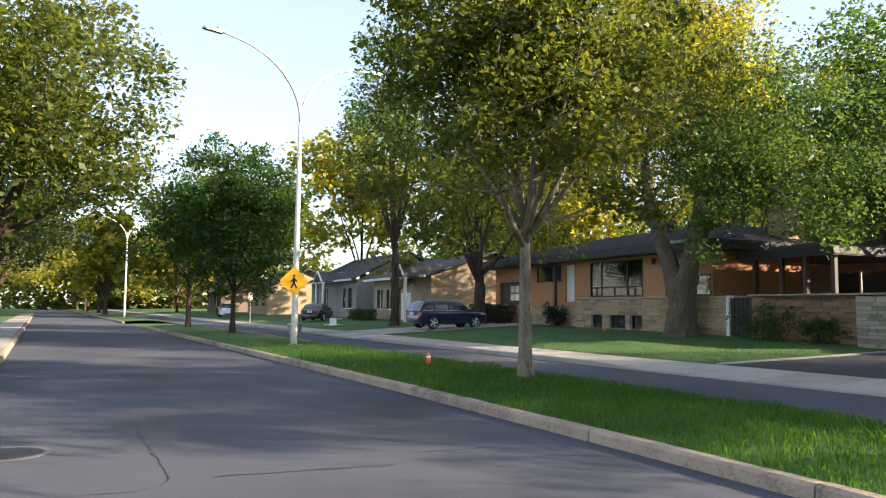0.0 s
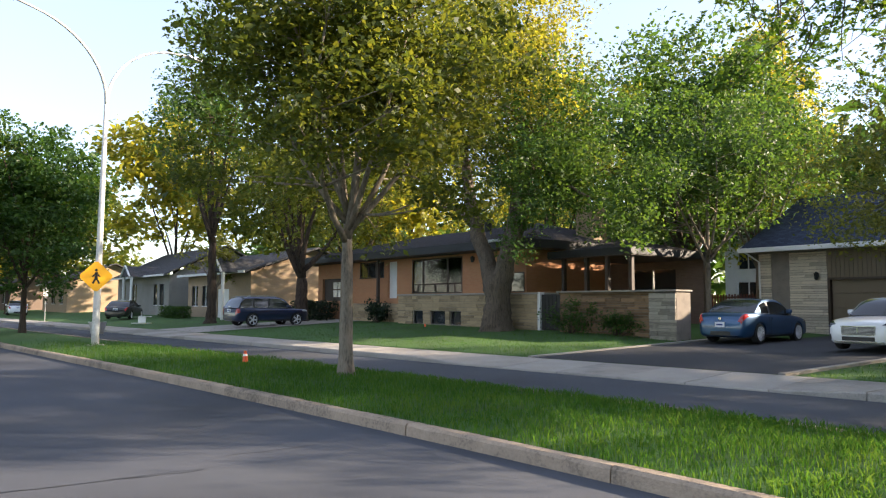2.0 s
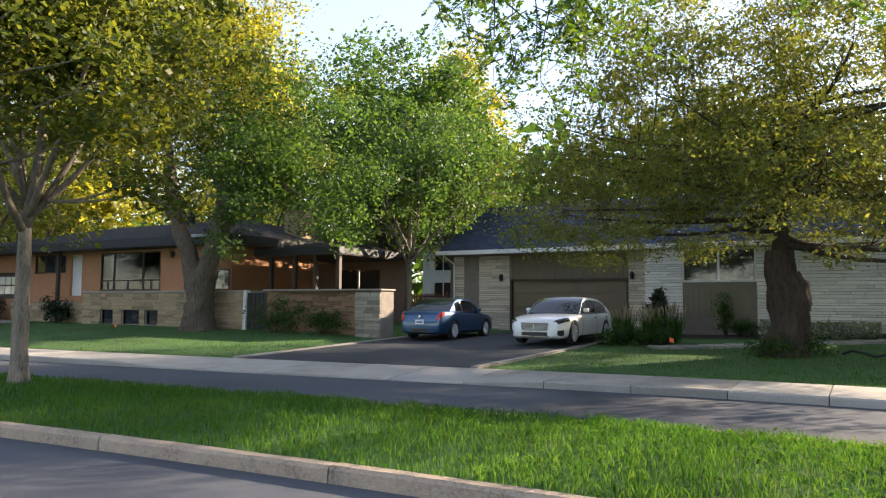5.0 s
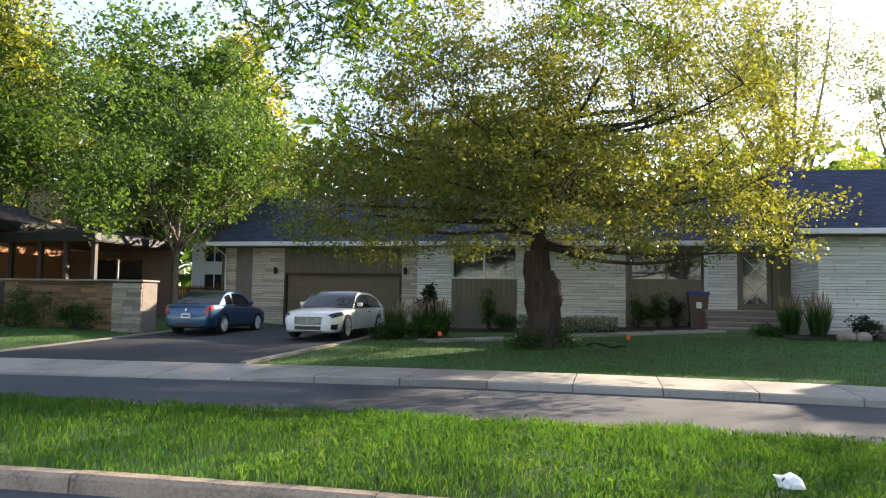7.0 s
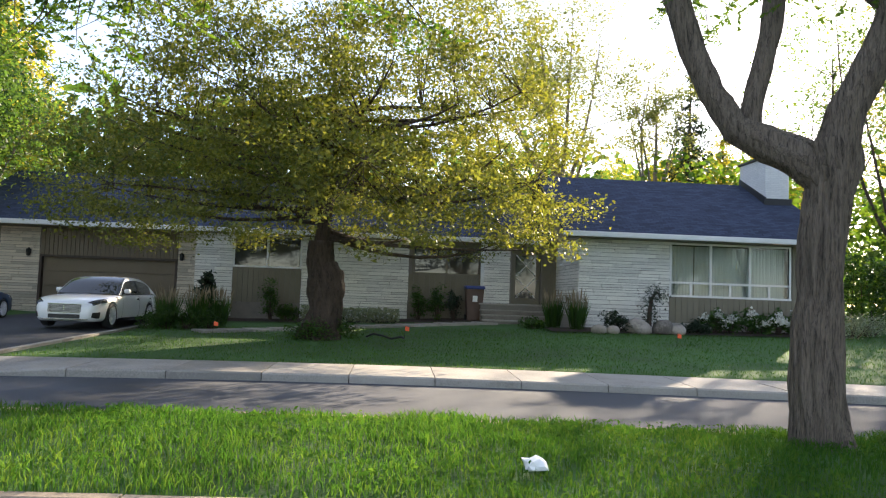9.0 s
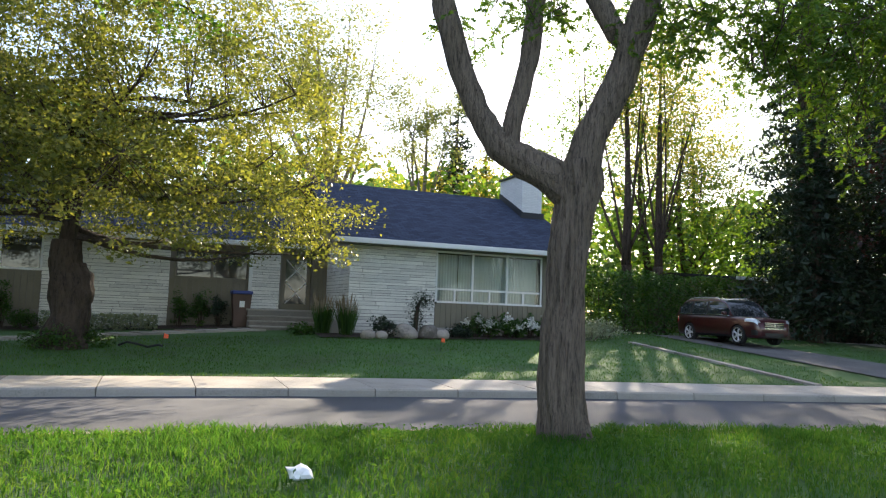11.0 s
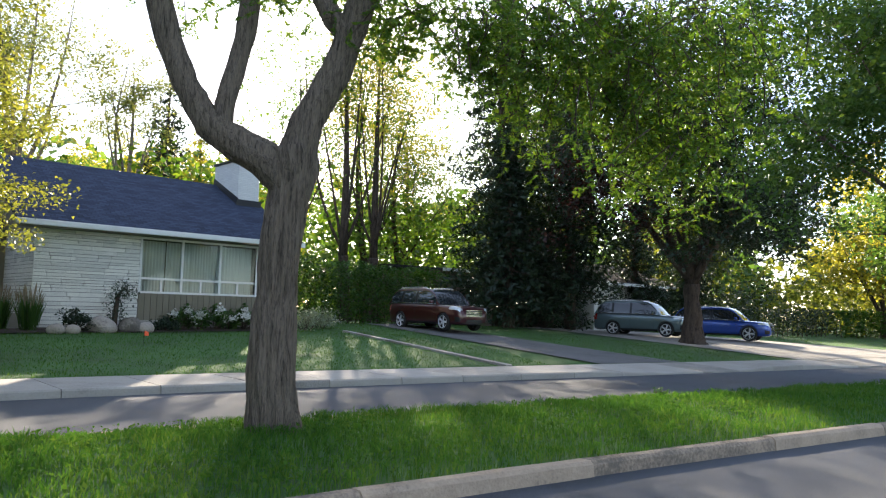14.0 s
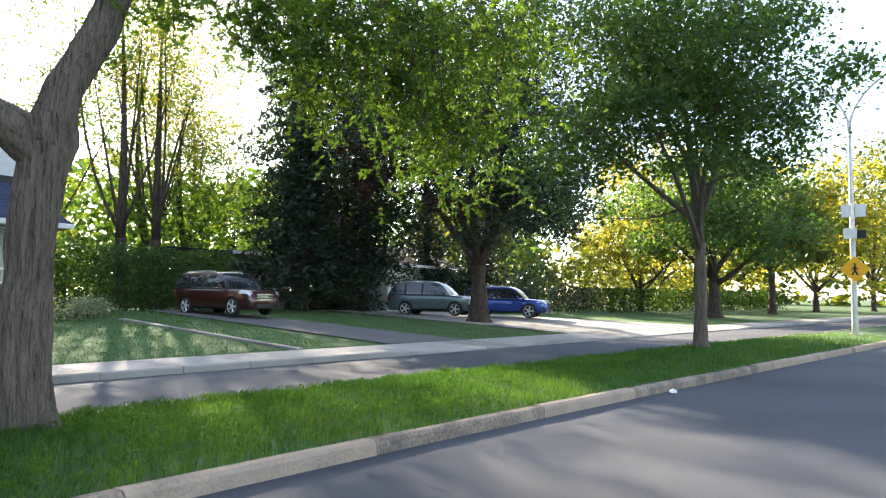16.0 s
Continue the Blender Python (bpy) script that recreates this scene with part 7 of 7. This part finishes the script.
for sd in (-0.26, 0.26):
    part("wheel", Shape().tube([(sd - 0.03, 0.24, 0.11), (sd + 0.03, 0.24, 0.11)], 0.11, 14), M["tyre"], bn)
part("handle", Shape().tube([(-0.25, 0.33, 1.02), (-0.25, 0.4, 1.05), (0.25, 0.4, 1.05), (0.25, 0.33, 1.02)], 0.018, 6), M["bin_brown"], bn)
chairs = thing("garden_chair", (-47.6, 13.2, lot(-47.6, 13.2)), "overturned white plastic garden chair on the grass", "chair", rz=30)
part("seat", Shape().box(-0.3, 0.3, -0.05, 0.0, 0.05, 0.55, 0.015), M["white_paint"], chairs)
part("backrest", Shape().box(-0.3, 0.3, -0.6, -0.05, 0.08, 0.13, 0.015), M["white_paint"], chairs)
for a, b in ((-0.27, 0.1), (0.27, 0.1), (-0.27, 0.5), (0.27, 0.5)):
    part("leg", Shape().tube([(a, 0.0, b), (a * 1.15, 0.45, b)], 0.025, 6), M["white_paint"], chairs)

# ---- drives and paths ----
def patch(name, corners, material, label, lift=0.0, n=10, m=6):
    """A paved patch that follows the garden's slope; corners: near left, near right, far right, far left."""
    s = Shape()
    c = [np.array(p, float) for p in corners]
    for i in range(n + 1):
        for j in range(m + 1):
            u, v = i / n, j / m
            p = (c[0] * (1 - v) + c[1] * v) * (1 - u) + (c[3] * (1 - v) + c[2] * v) * u
            s.v.append((p[0], p[1], lot(p[0], p[1]) + 0.016 + lift))
    for i in range(n):
        for j in range(m):
            a = i * (m + 1) + j
            s.f.append((a, a + 1, a + m + 2, a + m + 1))
    return tagged(part(name, s, M[material], None, smooth=True), label, name.split("_")[0], kind="structure")


def edging(p, q, label="pale concrete edging beside a drive", w=0.16, step=1.0):
    t = thing("edging", (p[0], p[1], 0), label, "edging", kind="structure")
    a, b = np.array(p, float), np.array(q, float)
    l = np.linalg.norm(b - a)
    d = (b - a) / l
    nr = np.array([-d[1], d[0]]) * w / 2
    k = max(1, int(l / step))
    for i in range(k):
        e, f = a + d * l * i / k + d * 0.006, a + d * l * (i + 1) / k - d * 0.006
        s = Shape()
        for g in (e, f):
            for sg in (-1, 1):
                r = g + nr * sg
                z = lot(r[0], r[1])
                s.v += [(r[0] - p[0], r[1] - p[1], z - 0.1), (r[0] - p[0], r[1] - p[1], z + 0.045)]
        s.f += [(0, 2, 3, 1), (4, 5, 7, 6), (0, 1, 5, 4), (2, 6, 7, 3), (1, 3, 7, 5), (0, 4, 6, 2)]
        part("kerb_stone", s, M["concrete"], t)


yb = lambda x: y_far(x) + 1.8
patch("drive_main", [(-14.4, yb(-14.4)), (-8.0, yb(-8.0)), (-7.6, 28.9), (-14.6, 28.9)], "asphalt_new", "fresh dark asphalt drive before the garage")
edging((-14.5, yb(-14.5)), (-14.75, 28.5))
edging((-7.9, yb(-7.9)), (-7.5, 28.5))
patch("drive_side", [(18.0, yb(18.0)), (21.4, yb(21.4)), (22.6, 26.5), (20.0, 26.5)], "asphalt_old", "old grey asphalt side drive curving past the lawn")
patch("drive_wide", [(27.5, yb(27.5)), (39.5, yb(39.5)), (38.0, 27.5), (30.0, 27.5)], "concrete", "wide sunlit concrete drive of the neighbour")
patch("drive_brick", [(-40.6, yb(-40.6)), (-35.5, yb(-35.5)), (-36.5, 22.3), (-42.0, 22.8)], "concrete", "pale concrete drive of the brick house")
edging((14.75, yb(14.75)), (16.3, 22.8), "pale concrete border between two lawns", 0.2)
for i in range(14):
    u = i / 13
    x = -5.4 + 8.6 * u
    y = 22.2 + 4.0 * math.sin(u * 1.35)
    p = part("path_slab", Shape().box(-0.36, 0.36, -0.5, 0.5, -0.05, 0.03, 0.008), M["concrete"])
    p.matrix_basis = pose(x, y, lot(x, y) + 0.01, 0, 0, math.degrees(math.atan2(4.0 * 1.35 * math.cos(u * 1.35), 8.6)))
    tagged(p, "pale concrete slab of the curved garden path", "slab", "slabs of the garden path", "structure")
patch("flower_bed", [(5.0, 23.2), (14.2, 23.2), (14.2, 24.55), (5.0, 24.55)], "mulch", "dark mulched flower bed under the window")
patch("flower_bed", [(-7.4, 26.5), (3.2, 26.7), (3.2, 28.2), (-7.4, 28.2)], "mulch", "dark planted bed along the house wall")

# cracks and patches in the roadway
def crack(pts, w, label="dark tar-filled crack in the asphalt"):
    rng = random.Random(len(pts) + int(pts[0][0] * 10))
    s = Shape()
    line = []
    for a, b in zip(pts[:-1], pts[1:]):
        n = max(2, int(math.dist(a, b) / 0.15))
        for i in range(n):
            u = i / n
            line.append((a[0] + (b[0] - a[0]) * u + rng.uniform(-.03, .03), a[1] + (b[1] - a[1]) * u + rng.uniform(-.03, .03)))
    for i, p in enumerate(line):
        d = np.array(line[min(i + 1, len(line) - 1)]) - np.array(line[max(i - 1, 0)])
        d = d / max(1e-6, np.linalg.norm(d))
        ww = w * rng.uniform(0.3, 1.2)
        s.v += [(p[0] - d[1] * ww, p[1] + d[0] * ww, 0.004), (p[0] + d[1] * ww, p[1] - d[0] * ww, 0.004)]
    for i in range(len(line) - 1):
        s.f.append((2 * i, 2 * i + 1, 2 * i + 3, 2 * i + 2))
    tagged(part("road_crack", s, M["tar"]), label, "crack", kind="structure")


CRACKS = [[(-10.91, 0.17), (-9.12, 0.29), (-7.43, 0.39), (-6.86, 0.28)], [(-7.26, 0.8), (-7.21, 1.75), (-7.17, 2.68)], [(-6.98, -0.5), (-6.95, 0.06), (-7.19, 0.39)], [(-7.31, 0.83), (-7.14, 2.04), (-7.13, 2.69)], [(5.63, 4.73), (5.54, 3.77), (5.42, 2.98)], [(-7.62, 2.9), (-7.61, 4.12)]]
for i, pts in enumerate(CRACKS):
    crack(pts, 0.008)
mh = thing("manhole_cover", (-9.2, -1.1, 0.0), "round iron manhole cover in the roadway", "manhole cover", kind="structure")
part("ring", Shape().tube([(0, 0, -0.02), (0, 0, 0.005)], 0.42, 28), M["asphalt_old"], mh)
part("lid", Shape().tube([(0, 0, 0.0), (0, 0, 0.009)], 0.34, 28), M["flashing"], mh)

# ---- pavement slabs and kerb stones, each a piece ----
def kerb_run(name, line, x0, x1, inward, label, length, h=0.15, w=0.17, z0=-0.05, material="kerb", seed=1):
    rng = random.Random(seed)
    t = thing(name, (0, 0, 0), label, "kerb", kind="structure")
    x = x0
    while x < x1:
        ln = length * rng.uniform(0.85, 1.15)
        b = min(x1, x + ln)
        n = max(2, int((b - x) / 0.35))
        s = Shape()
        dz = rng.uniform(-0.008, 0.008)
        dy = rng.uniform(-0.012, 0.012)
        for i in range(n + 1):
            q = x + 0.008 + (b - x - 0.016) * i / n
            y = line(q) + dy
            j = [0.006 * noise.noise(Vector((q * 5, k * 3.1, seed))) for k in range(4)]
            c = 0.035 + 0.02 * noise.noise(Vector((q * 3, 7, seed)))
            s.v += [(q, y + j[0], z0), (q, y + inward * 0.012 + j[1], h - c + dz), (q, y + inward * (0.012 + c) + j[1], h + dz + j[2]), (q, y + inward * w, h + dz + j[3]), (q, y + inward * w, z0)]
        for i in range(n):
            for k in range(4):
                a = i * 5 + k
                s.f.append((a, a + 1, a + 6, a + 5) if inward < 0 else (a, a + 5, a + 6, a + 1))
        s.f += [(0, 1, 2, 3, 4), tuple(n * 5 + 4 - k for k in range(5))]
        part("kerb_stone", s, M[material], t)
        x = b
    return t


kerb_run("median_kerb", y_near, MED0, MED1, 1, "weathered concrete kerb stones along the grass median", 2.7, seed=2)
kerb_run("median_kerb", y_med, MED0, MED1, -1, "weathered concrete kerb stones on the median's far side", 2.7, h=0.13, seed=3)
kerb_run("median_kerb", y_near, -230, MED0 - 14, 1, "kerb stones of the median farther down the street", 9, seed=4)
kerb_run("street_kerb", y_here, -120, 90, -1, "concrete kerb stones along the near pavement", 4, h=0.14, seed=5)


def pavement(name, x0, x1, lo, wd, step, zf, label, seed):
    rng = random.Random(seed)
    t = thing(name, (0, 0, 0), label, "pavement", kind="structure")
    x = x0
    while x < x1:
        b = x + step * rng.choice((1, 1, 1, 1.06))
        s = Shape()
        dz = rng.uniform(-0.006, 0.006)
        n = max(1, int((b - x) / 0.8))
        for i in range(n + 1):
            q = x + 0.009 + (b - x - 0.018) * i / n
            y = lo(q)
            e = zf(q) + dz
            s.v += [(q, y, -0.1), (q, y + 0.012, e - 0.03), (q, y + 0.04, e), (q, y + wd, 0.168), (q, y + wd, -0.1)]
        for i in range(n):
            for k in range(4):
                a = i * 5 + k
                s.f.append((a, a + 5, a + 6, a + 1))
        s.f += [(0, 1, 2, 3, 4), tuple(n * 5 + 4 - k for k in range(5))]
        part("slab", s, M["concrete"], t)
        x = b
    return t


def far_edge(x):
    """Pavement height: lowered where a drive crosses it."""
    z = 0.145
    for a, b in ((-15.5, -7.0), (17.5, 22.0), (27.0, 40.0), (-41.5, -34.8)):
        if a < x < b:
            z = 0.05 + 0.0 * x
        elif a - 1.2 < x <= a or b <= x < b + 1.2:
            k = (a - x) / 1.2 if x <= a else (x - b) / 1.2
            z = min(z, 0.05 + 0.095 * k)
    return z


pavement("pavement_far", -70, 60, y_far, 1.8, 1.55, far_edge, "pale concrete pavement slabs with a kerb edge", 6)
pavement("pavement_distant", -200, -70, y_far, 1.8, 6, lambda x: 0.14, "pale concrete pavement far down the street", 7)
pavement("pavement_beyond", 60, 180, y_far, 1.8, 6, lambda x: 0.14, "pale concrete pavement far along the street", 8)
pavement("pavement_near", -120, 90, lambda x: y_here(x) - 1.75, 1.55, 3, lambda x: 0.13, "pale concrete pavement on the near side", 9)
